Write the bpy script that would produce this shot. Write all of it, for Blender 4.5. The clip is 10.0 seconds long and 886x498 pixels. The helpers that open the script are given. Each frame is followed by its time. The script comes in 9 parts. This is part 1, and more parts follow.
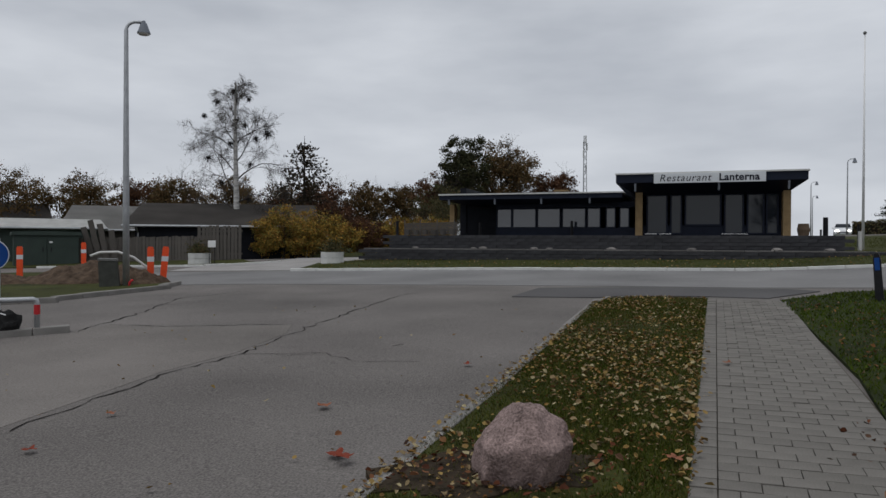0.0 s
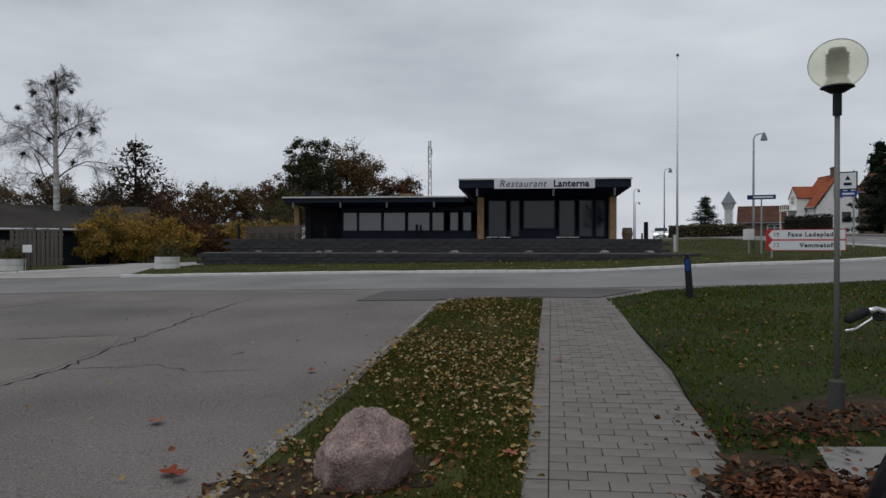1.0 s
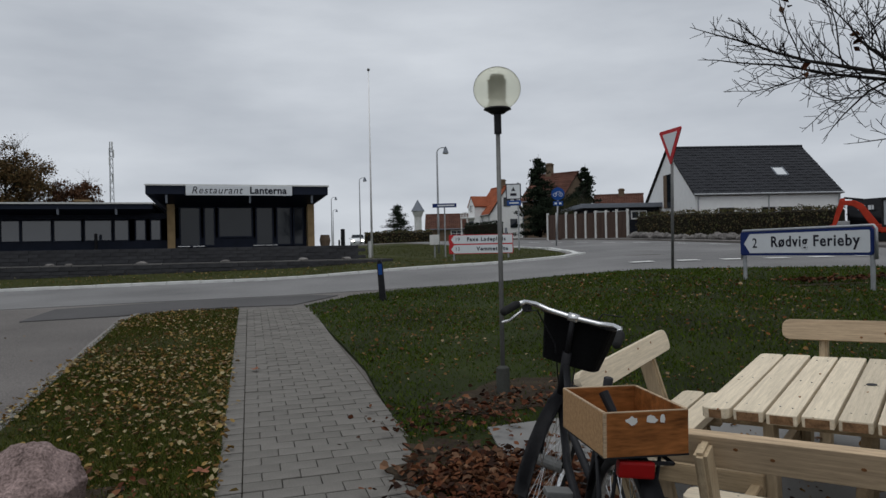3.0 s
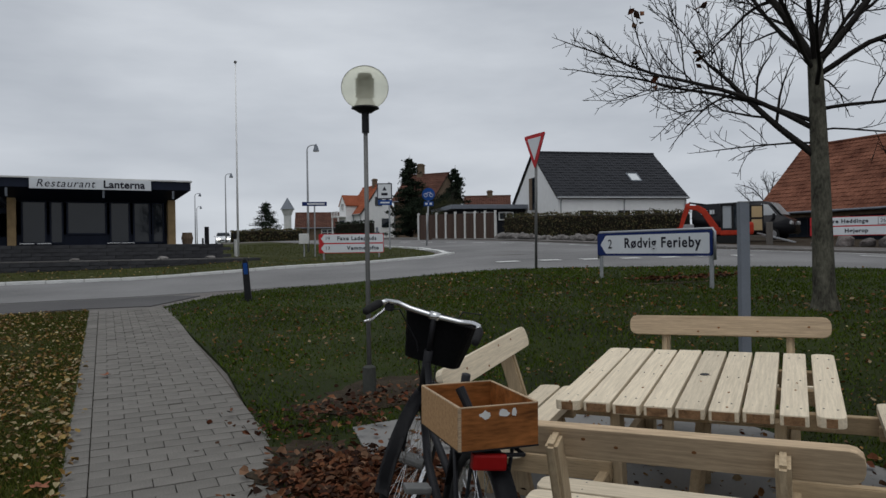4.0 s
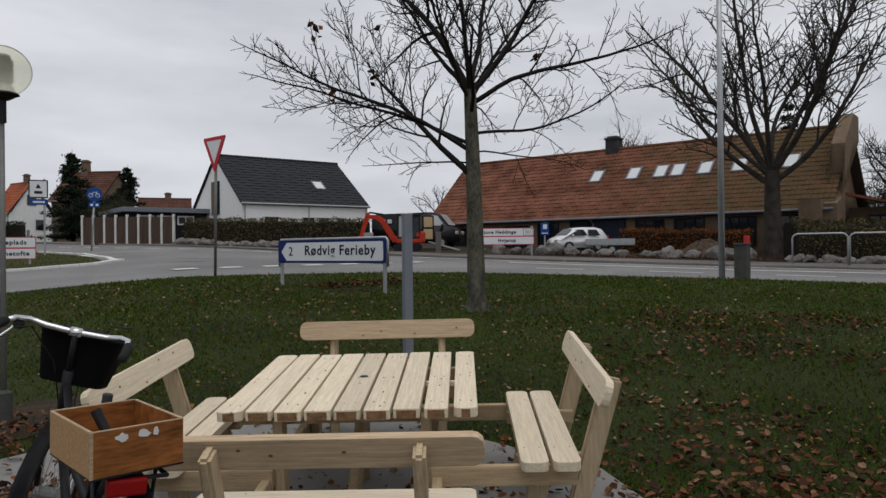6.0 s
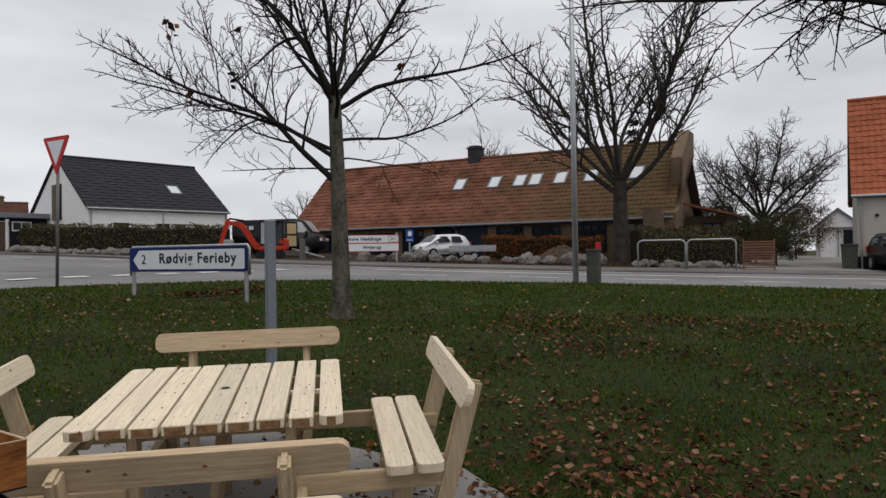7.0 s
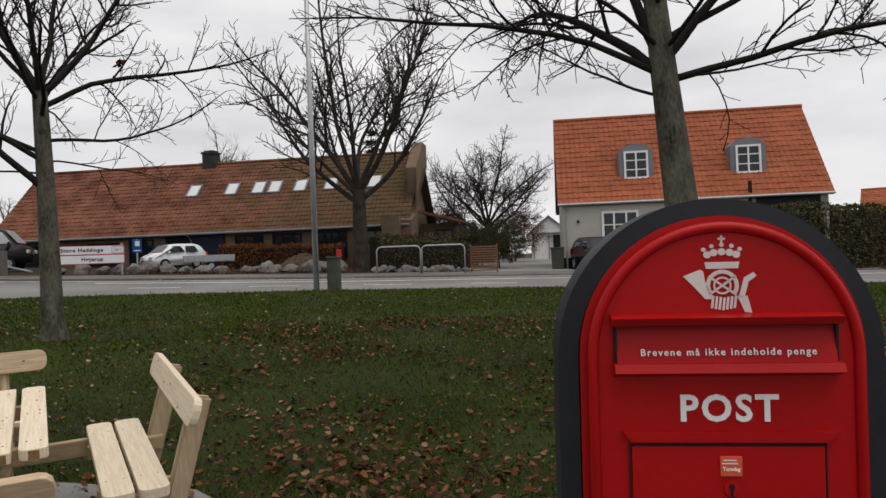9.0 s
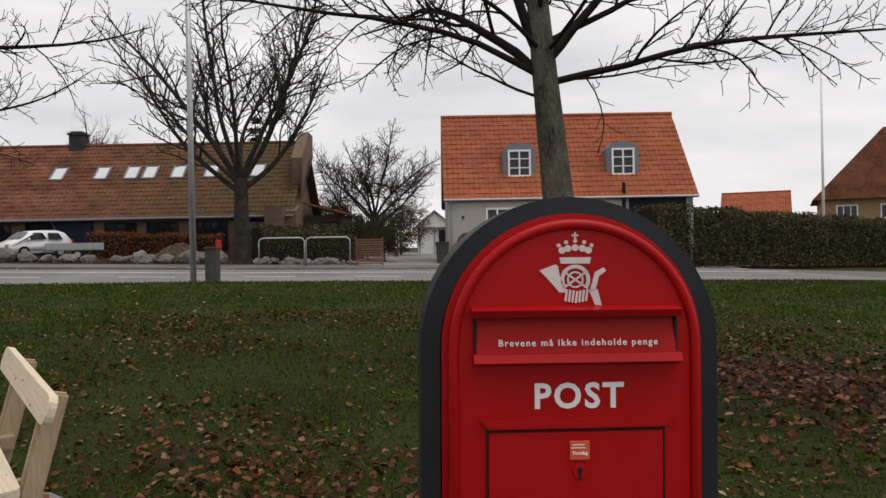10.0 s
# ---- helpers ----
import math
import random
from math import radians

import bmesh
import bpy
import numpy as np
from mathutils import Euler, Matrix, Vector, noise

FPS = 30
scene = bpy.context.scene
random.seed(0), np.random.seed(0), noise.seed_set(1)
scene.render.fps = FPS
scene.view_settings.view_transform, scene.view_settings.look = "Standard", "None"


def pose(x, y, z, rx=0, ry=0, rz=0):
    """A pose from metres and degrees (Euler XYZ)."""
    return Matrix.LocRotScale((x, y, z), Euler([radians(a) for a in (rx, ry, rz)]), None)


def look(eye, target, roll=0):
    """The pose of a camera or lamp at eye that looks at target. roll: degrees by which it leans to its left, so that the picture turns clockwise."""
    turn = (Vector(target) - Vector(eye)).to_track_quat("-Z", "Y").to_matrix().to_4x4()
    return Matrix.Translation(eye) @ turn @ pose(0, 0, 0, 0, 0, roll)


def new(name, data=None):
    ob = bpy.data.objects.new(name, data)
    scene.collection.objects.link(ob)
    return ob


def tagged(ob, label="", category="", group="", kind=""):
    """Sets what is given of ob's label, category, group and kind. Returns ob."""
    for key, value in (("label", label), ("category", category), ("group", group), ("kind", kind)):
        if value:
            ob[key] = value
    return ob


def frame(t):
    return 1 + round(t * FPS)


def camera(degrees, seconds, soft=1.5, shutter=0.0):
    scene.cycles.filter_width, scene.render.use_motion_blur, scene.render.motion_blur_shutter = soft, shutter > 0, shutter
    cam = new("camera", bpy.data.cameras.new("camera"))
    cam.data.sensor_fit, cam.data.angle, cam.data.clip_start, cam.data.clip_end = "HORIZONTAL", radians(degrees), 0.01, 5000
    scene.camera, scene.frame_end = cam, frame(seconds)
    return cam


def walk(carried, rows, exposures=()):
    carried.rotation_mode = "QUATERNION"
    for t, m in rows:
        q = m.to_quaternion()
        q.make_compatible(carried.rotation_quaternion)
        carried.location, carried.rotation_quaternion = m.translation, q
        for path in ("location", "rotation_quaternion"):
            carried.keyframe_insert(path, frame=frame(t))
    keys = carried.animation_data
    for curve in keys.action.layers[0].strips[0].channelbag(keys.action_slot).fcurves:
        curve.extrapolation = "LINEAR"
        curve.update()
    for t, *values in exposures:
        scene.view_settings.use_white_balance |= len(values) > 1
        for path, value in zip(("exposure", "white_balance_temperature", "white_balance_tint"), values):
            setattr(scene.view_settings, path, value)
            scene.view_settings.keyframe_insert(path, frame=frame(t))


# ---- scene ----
cam = camera(63.38, 10.0)
PATH = [
    (0, (1.032, 0.195, 1.442), (0.857, 2.187, 1.425), 0.26),
    (0.5, (1.037, 0.192, 1.446), (1.135, 2.190, 1.454), 0.33),
    (1, (1.059, 0.170, 1.455), (1.309, 2.154, 1.448), 0.06),
    (1.5, (1.088, 0.201, 1.460), (1.503, 2.157, 1.454), -0.05),
    (2, (1.087, 0.159, 1.450), (1.722, 2.056, 1.441), -0.11),
    (2.5, (1.096, 0.144, 1.451), (1.935, 1.959, 1.452), -0.76),
    (4, (1.131, 0.109, 1.448), (2.444, 1.618, 1.446), -0.88),
    (4.5, (1.159, 0.088, 1.448), (2.576, 1.500, 1.433), -0.35),
    (5, (1.180, 0.032, 1.446), (2.729, 1.296, 1.405), 0.17),
    (5.5, (1.175, 0.010, 1.454), (2.883, 1.051, 1.438), -0.28),
    (7, (1.117, -0.014, 1.464), (3.061, 0.456, 1.483), -0.86),
    (7.5, (1.084, -0.041, 1.468), (3.060, 0.269, 1.494), -1.37),
    (8, (1.081, -0.046, 1.468), (3.076, 0.086, 1.501), -1.35),
    (8.5, (1.077, -0.061, 1.469), (3.076, -0.109, 1.501), -1.89),
    (9, (1.062, -0.081, 1.468), (3.048, -0.316, 1.489), -2.17),
    (9.5, (1.058, -0.102, 1.466), (3.016, -0.509, 1.468), -1.84),
    (10, (1.047, -0.110, 1.465), (2.971, -0.654, 1.459), -1.15),
]
EXPOSURES = [(0.0, -0.03, 6250, 10), (2.5, -0.05, 6200, 9), (4.0, -0.05, 6200, 9), (5.5, 0.08, 6350, 10), (7.0, 0.33, 6550, 12), (8.5, 0.45, 6750, 12), (10.0, 0.53, 6850, 13)]
walk(cam, [(t, look(eye, target, roll)) for t, eye, target, roll in PATH], EXPOSURES)

# ---- light ----
world = bpy.data.worlds.new("overcast")
scene.world = world
world.use_nodes = True
wn, wl = world.node_tree.nodes, world.node_tree.links
wn.clear()
w_out = wn.new("ShaderNodeOutputWorld")
w_bg = wn.new("ShaderNodeBackground")
w_sky = wn.new("ShaderNodeTexSky")
w_sky.sky_type = "NISHITA"
w_sky.sun_disc = False
w_sky.sun_elevation = radians(38)
w_sky.sun_rotation = radians(200)
w_gray = wn.new("ShaderNodeHueSaturation")
w_gray.inputs["Saturation"].default_value = 0.15
w_gray.inputs["Value"].default_value = 0.10
w_co = wn.new("ShaderNodeTexCoord")
w_map = wn.new("ShaderNodeMapping")
w_map.inputs["Scale"].default_value = (1.2, 1.2, 4.5)
w_noise = wn.new("ShaderNodeTexNoise")
w_noise.inputs["Scale"].default_value = 2.4
w_noise.inputs["Detail"].default_value = 5
w_noise.inputs["Roughness"].default_value = 0.5
w_ramp = wn.new("ShaderNodeValToRGB")
w_ramp.color_ramp.elements[0].position, w_ramp.color_ramp.elements[1].position = 0.32, 0.70
w_ramp.color_ramp.elements[0].color = (0.46, 0.48, 0.515, 1)
w_ramp.color_ramp.elements[1].color = (0.68, 0.695, 0.72, 1)
w_mix = wn.new("ShaderNodeMix")
w_mix.data_type = "RGBA"
w_mix.inputs["Factor"].default_value = 0.88
wl.new(w_co.outputs["Generated"], w_map.inputs["Vector"])
wl.new(w_map.outputs["Vector"], w_noise.inputs["Vector"])
wl.new(w_noise.outputs["Fac"], w_ramp.inputs["Fac"])
wl.new(w_sky.outputs["Color"], w_gray.inputs["Color"])
wl.new(w_gray.outputs["Color"], w_mix.inputs["A"])
wl.new(w_ramp.outputs["Color"], w_mix.inputs["B"])
wl.new(w_mix.outputs["Result"], w_bg.inputs["Color"])
w_bg.inputs["Strength"].default_value = 1.0
wl.new(w_bg.outputs["Background"], w_out.inputs["Surface"])

sun = new("sun", bpy.data.lights.new("sun", "SUN"))
sun.data.energy, sun.data.angle, sun.data.color = 1.25, radians(55), (1.0, 0.97, 0.93)
sun.matrix_basis = look((0, 0, 30), (7, 6, 0))


# ---- ground form ----
def smooth(a, b, v):
    k = min(1.0, max(0.0, (v - a) / (b - a)))
    return k * k * (3 - 2 * k)


def gz(x, y):
    """Height of the gently rising ground."""
    dx, dy = x - 1.1, y
    r, a = math.hypot(dx, dy), math.degrees(math.atan2(dx, dy))
    if r > 60:
        x, y = 1.1 + dx * 60 / r, dy * 60 / r
    z = 0.019745 * x + 0.031894 * y
    east = smooth(30, 48, a) if a < 150 else smooth(180, 150, a)
    z += 0.28 * east * smooth(4.5, 9.5, r)
    if a > -90:
        z -= 0.20 * (1 - smooth(16, 32, a)) * smooth(12, 22, r)
    return z


# ---- materials ----
def mat(name, col, rough=0.85, var=0.2, scale=6.0, fine=60.0, bump=0.15, metal=0.0, tint=None, spec=0.12, rand=0.0, island=0.0, stretch=None, finew=0.4):
    """A material with colour variation at two scales and a fine relief."""
    m = bpy.data.materials.new(name)
    m.use_nodes = True
    n, l = m.node_tree.nodes, m.node_tree.links
    b = n["Principled BSDF"]
    b.inputs["Roughness"].default_value = rough
    b.inputs["Metallic"].default_value = metal
    b.inputs["Specular IOR Level"].default_value = spec
    co = n.new("ShaderNodeTexCoord")
    src = co.outputs["Object"]
    if stretch:
        mp = n.new("ShaderNodeMapping")
        mp.inputs["Scale"].default_value = stretch
        l.new(src, mp.inputs["Vector"])
        src = mp.outputs["Vector"]
    big, small = n.new("ShaderNodeTexNoise"), n.new("ShaderNodeTexNoise")
    big.inputs["Scale"].default_value, small.inputs["Scale"].default_value = scale, fine
    big.inputs["Detail"].default_value, small.inputs["Detail"].default_value = 4, 3
    l.new(src, big.inputs["Vector"])
    l.new(src, small.inputs["Vector"])
    add = n.new("ShaderNodeMath")
    add.operation = "MULTIPLY_ADD"
    add.inputs[1].default_value = 1 - finew
    half = n.new("ShaderNodeMath")
    half.operation = "MULTIPLY"
    half.inputs[1].default_value = finew
    l.new(small.outputs["Fac"], half.inputs[0])
    l.new(big.outputs["Fac"], add.inputs[0])
    l.new(half.outputs[0], add.inputs[2])
    ramp = n.new("ShaderNodeValToRGB")
    e = ramp.color_ramp.elements
    e[0].position, e[1].position = 0.3, 0.7
    dark = [max(0.0, c * (1 - var)) for c in col]
    light = [min(1.0, c * (1 + var)) for c in (tint or col)]
    e[0].color, e[1].color = (*dark, 1), (*light, 1)
    l.new(add.outputs[0], ramp.inputs["Fac"])
    out = ramp.outputs["Color"]
    for amount, node, sock in ((rand, "ShaderNodeObjectInfo", "Random"), (island, "ShaderNodeNewGeometry", "Random Per Island")):
        if amount:
            oi = n.new(node)
            mr = n.new("ShaderNodeMapRange")
            mr.inputs["To Min"].default_value, mr.inputs["To Max"].default_value = 1 - amount, 1 + amount
            l.new(oi.outputs[sock], mr.inputs["Value"])
            hv = n.new("ShaderNodeHueSaturation")
            l.new(mr.outputs["Result"], hv.inputs["Value"])
            l.new(out, hv.inputs["Color"])
            out = hv.outputs["Color"]
    l.new(out, b.inputs["Base Color"])
    if bump:
        bp = n.new("ShaderNodeBump")
        bp.inputs["Strength"].default_value = bump
        bp.inputs["Distance"].default_value = 0.02
        l.new(add.outputs[0], bp.inputs["Height"])
        l.new(bp.outputs["Normal"], b.inputs["Normal"])
    return m


def leafmat(name, cols, rough=0.7):
    """Leaves whose colour changes from leaf to leaf."""
    m = bpy.data.materials.new(name)
    m.use_nodes = True
    n, l = m.node_tree.nodes, m.node_tree.links
    b = n["Principled BSDF"]
    b.inputs["Roughness"].default_value = rough
    b.inputs["Specular IOR Level"].default_value = 0.04
    g = n.new("ShaderNodeNewGeometry")
    ramp = n.new("ShaderNodeValToRGB")
    ramp.color_ramp.interpolation = "LINEAR"
    e = ramp.color_ramp.elements
    e[0].color, e[1].color = (*cols[0], 1), (*cols[-1], 1)
    for i, c in enumerate(cols[1:-1]):
        e.new((i + 1) / (len(cols) - 1)).color = (*c, 1)
    l.new(g.outputs["Random Per Island"], ramp.inputs["Fac"])
    l.new(ramp.outputs["Color"], b.inputs["Base Color"])
    return m


def woodmat(name, col, var=0.25, grain=(3, 40, 40), rand=0.12, rough=0.7):
    m = mat(name, col, rough, var, 2.2, 9.0, 0.12, stretch=grain, rand=rand)
    return m


def glassmat(name, col=(0.02, 0.025, 0.03), rough=0.05, spec=0.4):
    m = bpy.data.materials.new(name)
    m.use_nodes = True
    b = m.node_tree.nodes["Principled BSDF"]
    b.inputs["Base Color"].default_value = (*col, 1)
    b.inputs["Roughness"].default_value = rough
    b.inputs["Specular IOR Level"].default_value = spec
    return m


M_ASPHALT = mat("worn_asphalt", (0.112, 0.102, 0.096), 0.9, 0.6, 0.35, 70, 0.8, tint=(0.136, 0.125, 0.117), finew=0.62)
M_ASPHALT_L = mat("pale_asphalt", (0.165, 0.162, 0.16), 0.9, 0.38, 0.4, 60, 0.5, finew=0.5)
M_ASPHALT_O = mat("older_asphalt", (0.152, 0.139, 0.128), 0.9, 0.5, 0.5, 75, 0.8, finew=0.6)
M_ASPHALT_D = mat("patched_asphalt", (0.083, 0.08, 0.08), 0.9, 0.2, 0.6, 150, 0.3)
M_GRASS = mat("lawn_soil_grass", (0.026, 0.027, 0.0085), 0.95, 0.5, 0.8, 55, 0.9, tint=(0.038, 0.042, 0.010), finew=0.5)
M_LUSH = mat("lush_lawn_sward", (0.013, 0.017, 0.0045), 0.95, 0.45, 0.7, 55, 0.6, tint=(0.021, 0.028, 0.006), finew=0.4)
M_DIRT2 = mat("dug_soil", (0.045, 0.031, 0.022), 0.95, 0.5, 4.5, 40, 1.4, tint=(0.085, 0.06, 0.042))
M_DIRT = mat("dark_soil", (0.034, 0.025, 0.016), 0.95, 0.6, 6.0, 45, 1.2)
M_GRAVEL = mat("pale_gravel", (0.26, 0.25, 0.24), 0.95, 0.25, 1.0, 60, 0.8)
M_PAVER = mat("concrete_paver", (0.142, 0.133, 0.12), 0.9, 0.28, 3.0, 110, 0.35, rand=0.08, finew=0.5)
M_PAVER_I = mat("concrete_paver_rest", (0.142, 0.133, 0.12), 0.9, 0.28, 3.0, 110, 0.35, island=0.08, finew=0.5)
M_SLAB = mat("concrete_slab", (0.19, 0.186, 0.178), 0.9, 0.14, 1.2, 90, 0.2)
M_KERB = mat("concrete_kerb", (0.19, 0.182, 0.17), 0.9, 0.22, 2.0, 70, 0.3, rand=0.12)
M_CRACK = mat("crack_bitumen", (0.022, 0.02, 0.019), 0.98, 0.4, 8, 60, 0.4, spec=0.02)
M_MARK = mat("road_paint_white", (0.6, 0.6, 0.58), 0.8, 0.2, 3.0, 50, 0.1)
M_STONE = mat("boulder_granite", (0.10, 0.07, 0.062), 0.9, 0.6, 5.0, 75, 1.0, tint=(0.27, 0.2, 0.185), finew=0.5)
M_ROCK = mat("grey_rock", (0.15, 0.14, 0.132), 0.95, 0.4, 3.0, 25, 0.7, rand=0.25)
M_WOOD = woodmat("fresh_pine", (0.60, 0.515, 0.385), 0.22, (2.2, 46, 46))
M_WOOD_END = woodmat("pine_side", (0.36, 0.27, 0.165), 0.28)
M_SEATW = woodmat("fresh_pine_seat", (0.60, 0.515, 0.385), 0.22, (46, 2.2, 46))
# Same pine, browner: the backrests' shade is put into this colour.
M_BACKW = woodmat("pine_shaded_board", (0.42, 0.315, 0.205), 0.3, (46, 2.2, 46))
M_POSTW = woodmat("pine_post", (0.40, 0.31, 0.20), 0.26, (40, 40, 2.5))
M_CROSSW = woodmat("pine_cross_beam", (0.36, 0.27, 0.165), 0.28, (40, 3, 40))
M_CRATE = woodmat("varnished_plywood", (0.20, 0.075, 0.022), 0.6, (3, 14, 14), 0.05, 0.45)
M_CRATE_WORN = woodmat("rubbed_plywood_edge", (0.34, 0.25, 0.16), 0.5)
M_CRATE_IN = woodmat("raw_plywood", (0.36, 0.22, 0.11), 0.3)
M_GALV = mat("galvanised_steel", (0.36, 0.37, 0.38), 0.5, 0.18, 6, 60, 0.05, metal=0.7)
M_GREYPAINT = mat("grey_paint", (0.16, 0.175, 0.20), 0.55, 0.12, 5, 60, 0.05)
M_POLE = mat("lamp_pole_grey", (0.15, 0.15, 0.145), 0.55, 0.2, 5, 50, 0.05, metal=0.3)
M_BLACK = mat("black_paint", (0.016, 0.016, 0.018), 0.45, 0.3, 10, 80, 0.05)
M_RUBBER = mat("rubber", (0.018, 0.018, 0.018), 0.85, 0.3, 30, 120, 0.1)
M_CHROME = mat("chrome", (0.6, 0.6, 0.6), 0.22, 0.1, 10, 60, 0.0, metal=1.0)
M_RED = mat("postbox_red", (0.36, 0.004, 0.005), 0.4, 0.1, 5, 90, 0.03, spec=0.18)
M_SHELL = mat("postbox_shell", (0.018, 0.02, 0.024), 0.5, 0.2, 6, 90, 0.05)
M_WHITE = mat("white_paint", (0.75, 0.75, 0.74), 0.6, 0.06, 3, 40, 0.05)
M_OFFWHITE = mat("aged_white", (0.55, 0.55, 0.53), 0.8, 0.16, 2, 40, 0.1)
M_SIGNWHITE = mat("sign_white", (0.62, 0.64, 0.66), 0.5, 0.05, 3, 40, 0.0)
M_SIGNRED = mat("sign_red", (0.45, 0.03, 0.035), 0.5, 0.1, 3, 40, 0.0)
M_SIGNBLUE = mat("sign_blue", (0.012, 0.055, 0.22), 0.5, 0.1, 3, 40, 0.0)
M_SIGNNAVY = mat("sign_navy", (0.012, 0.025, 0.11), 0.5, 0.1, 3, 40, 0.0)
M_LETTER = mat("letter_black", (0.02, 0.02, 0.03), 0.6, 0.1, 3, 40, 0.0)
M_ORANGE = mat("marker_orange", (0.75, 0.09, 0.03), 0.5, 0.15, 4, 40, 0.0)
M_DARKWALL = mat("dark_timber_wall", (0.012, 0.013, 0.018), 0.6, 0.3, 3, 40, 0.1)
M_FASCIA = mat("navy_fascia", (0.014, 0.018, 0.032), 0.5, 0.2, 3, 40, 0.05)
M_GLASS = glassmat("window_glass", (0.012, 0.016, 0.022), 0.03)
# Lighter, shinier glass: daylight seen through the wing is put into it.
M_GLASS_WING = glassmat("wing_glass_sky_tint", (0.035, 0.04, 0.052), 0.03, 1.0)
M_YELLOWBRICK = mat("yellow_brick", (0.30, 0.21, 0.11), 0.9, 0.25, 4, 30, 0.3)
M_BRICKBROWN = mat("brown_brick_wall", (0.145, 0.105, 0.072), 0.9, 0.25, 3, 25, 0.35)
M_SLATE = mat("grey_terrace_stone", (0.042, 0.042, 0.045), 0.85, 0.35, 2.5, 40, 0.5, rand=0.14)
M_SLATETOP = mat("terrace_capping", (0.12, 0.115, 0.11), 0.9, 0.3, 2.0, 40, 0.4, rand=0.2)
M_TILE_OLD = mat("old_red_pantile", (0.14, 0.048, 0.027), 0.9, 0.5, 0.9, 7, 0.3, tint=(0.18, 0.075, 0.045), rand=0.12)
M_TILE_BROWN = mat("brown_tile", (0.085, 0.04, 0.029), 0.9, 0.4, 0.9, 7, 0.3, rand=0.12)
M_TILE_MOSS = mat("mossy_pantile", (0.12, 0.075, 0.033), 0.9, 0.45, 0.8, 14, 0.3, tint=(0.15, 0.10, 0.05), island=0.25)
M_TILE_RED = mat("bright_red_pantile", (0.265, 0.08, 0.04), 0.8, 0.3, 0.8, 6, 0.2, rand=0.1)
M_TILE_BLACK = mat("black_roof_tile", (0.022, 0.023, 0.027), 0.6, 0.2, 1, 14, 0.2, island=0.15)
def farmhouse_tiles():
    """Old red tiles that turn mossy towards one end of the roof."""
    m = mat("farmhouse_pantile", (0.11, 0.038, 0.023), 0.95, 0.5, 0.9, 7, 0.3, tint=(0.14, 0.06, 0.038), rand=0.1)
    n, l = m.node_tree.nodes, m.node_tree.links
    b = n["Principled BSDF"]
    old = b.inputs["Base Color"].links[0].from_socket
    co = n.new("ShaderNodeTexCoord")
    sx = n.new("ShaderNodeSeparateXYZ")
    l.new(co.outputs["Object"], sx.inputs[0])
    no = n.new("ShaderNodeTexNoise")
    no.inputs["Scale"].default_value, no.inputs["Detail"].default_value = 0.8, 6
    l.new(co.outputs["Object"], no.inputs["Vector"])
    mr = n.new("ShaderNodeMapRange")
    mr.inputs["From Min"].default_value, mr.inputs["From Max"].default_value = 6, 20
    mr.inputs["To Min"].default_value, mr.inputs["To Max"].default_value = -0.28, 0.42
    l.new(sx.outputs["X"], mr.inputs["Value"])
    ad = n.new("ShaderNodeMath")
    l.new(mr.outputs["Result"], ad.inputs[0])
    l.new(no.outputs["Fac"], ad.inputs[1])
    ramp = n.new("ShaderNodeValToRGB")
    ramp.color_ramp.elements[0].position, ramp.color_ramp.elements[1].position = 0.4, 0.95
    l.new(ad.outputs[0], ramp.inputs["Fac"])
    mx = n.new("ShaderNodeMix")
    mx.data_type = "RGBA"
    l.new(ramp.outputs["Color"], mx.inputs["Factor"])
    l.new(old, mx.inputs["A"])
    mx.inputs["B"].default_value = (0.08, 0.055, 0.028, 1)
    l.new(mx.outputs["Result"], b.inputs["Base Color"])
    return m


M_TILE_FARM = farmhouse_tiles()
M_RENDER = mat("lime_render", (0.42, 0.40, 0.36), 0.95, 0.14, 1.0, 25, 0.3)
M_ETERNIT = mat("weathered_sheet_roof", (0.22, 0.215, 0.205), 0.9, 0.22, 0.7, 20, 0.3)
M_DARKROOF = mat("dark_felt_roof", (0.075, 0.068, 0.062), 0.9, 0.3, 0.7, 20, 0.3)
M_GREYWOOD = woodmat("weathered_fence_wood", (0.105, 0.095, 0.085), 0.3, (30, 30, 2))
M_BROWNFENCE = woodmat("brown_fence_panel", (0.075, 0.05, 0.04), 0.3, (30, 30, 2))
M_GREENSHED = mat("green_painted_metal", (0.045, 0.06, 0.052), 0.6, 0.15, 2, 40, 0.05)
M_BARK = mat("grey_bark", (0.03, 0.027, 0.023), 0.95, 0.7, 6, 38, 1.6, tint=(0.088, 0.084, 0.064), stretch=(1, 1, 0.45))
M_TWIG = mat("dark_twig", (0.02, 0.0175, 0.016), 0.95, 0.3, 8, 40, 0.3)
M_BIRCH = mat("birch_bark", (0.42, 0.41, 0.39), 0.9, 0.6, 2.5, 18, 0.4, stretch=(1, 1, 4))
M_LIMEBARK = mat("dark_furrowed_bark", (0.026, 0.022, 0.019), 0.95, 0.5, 3, 18, 1.2, tint=(0.042, 0.037, 0.031))
M_TREEDARK = mat("shaded_bark", (0.035, 0.03, 0.026), 0.95, 0.3, 4, 30, 0.3)
L_FALLEN = leafmat("fallen_leaves", [(0.08, 0.03, 0.014), (0.14, 0.06, 0.022), (0.22, 0.13, 0.05), (0.07, 0.036, 0.02), (0.32, 0.25, 0.15)])
L_YELLOW = leafmat("fallen_yellow_leaves", [(0.17, 0.09, 0.025), (0.27, 0.19, 0.07), (0.09, 0.045, 0.018), (0.36, 0.31, 0.18), (0.13, 0.06, 0.025)])
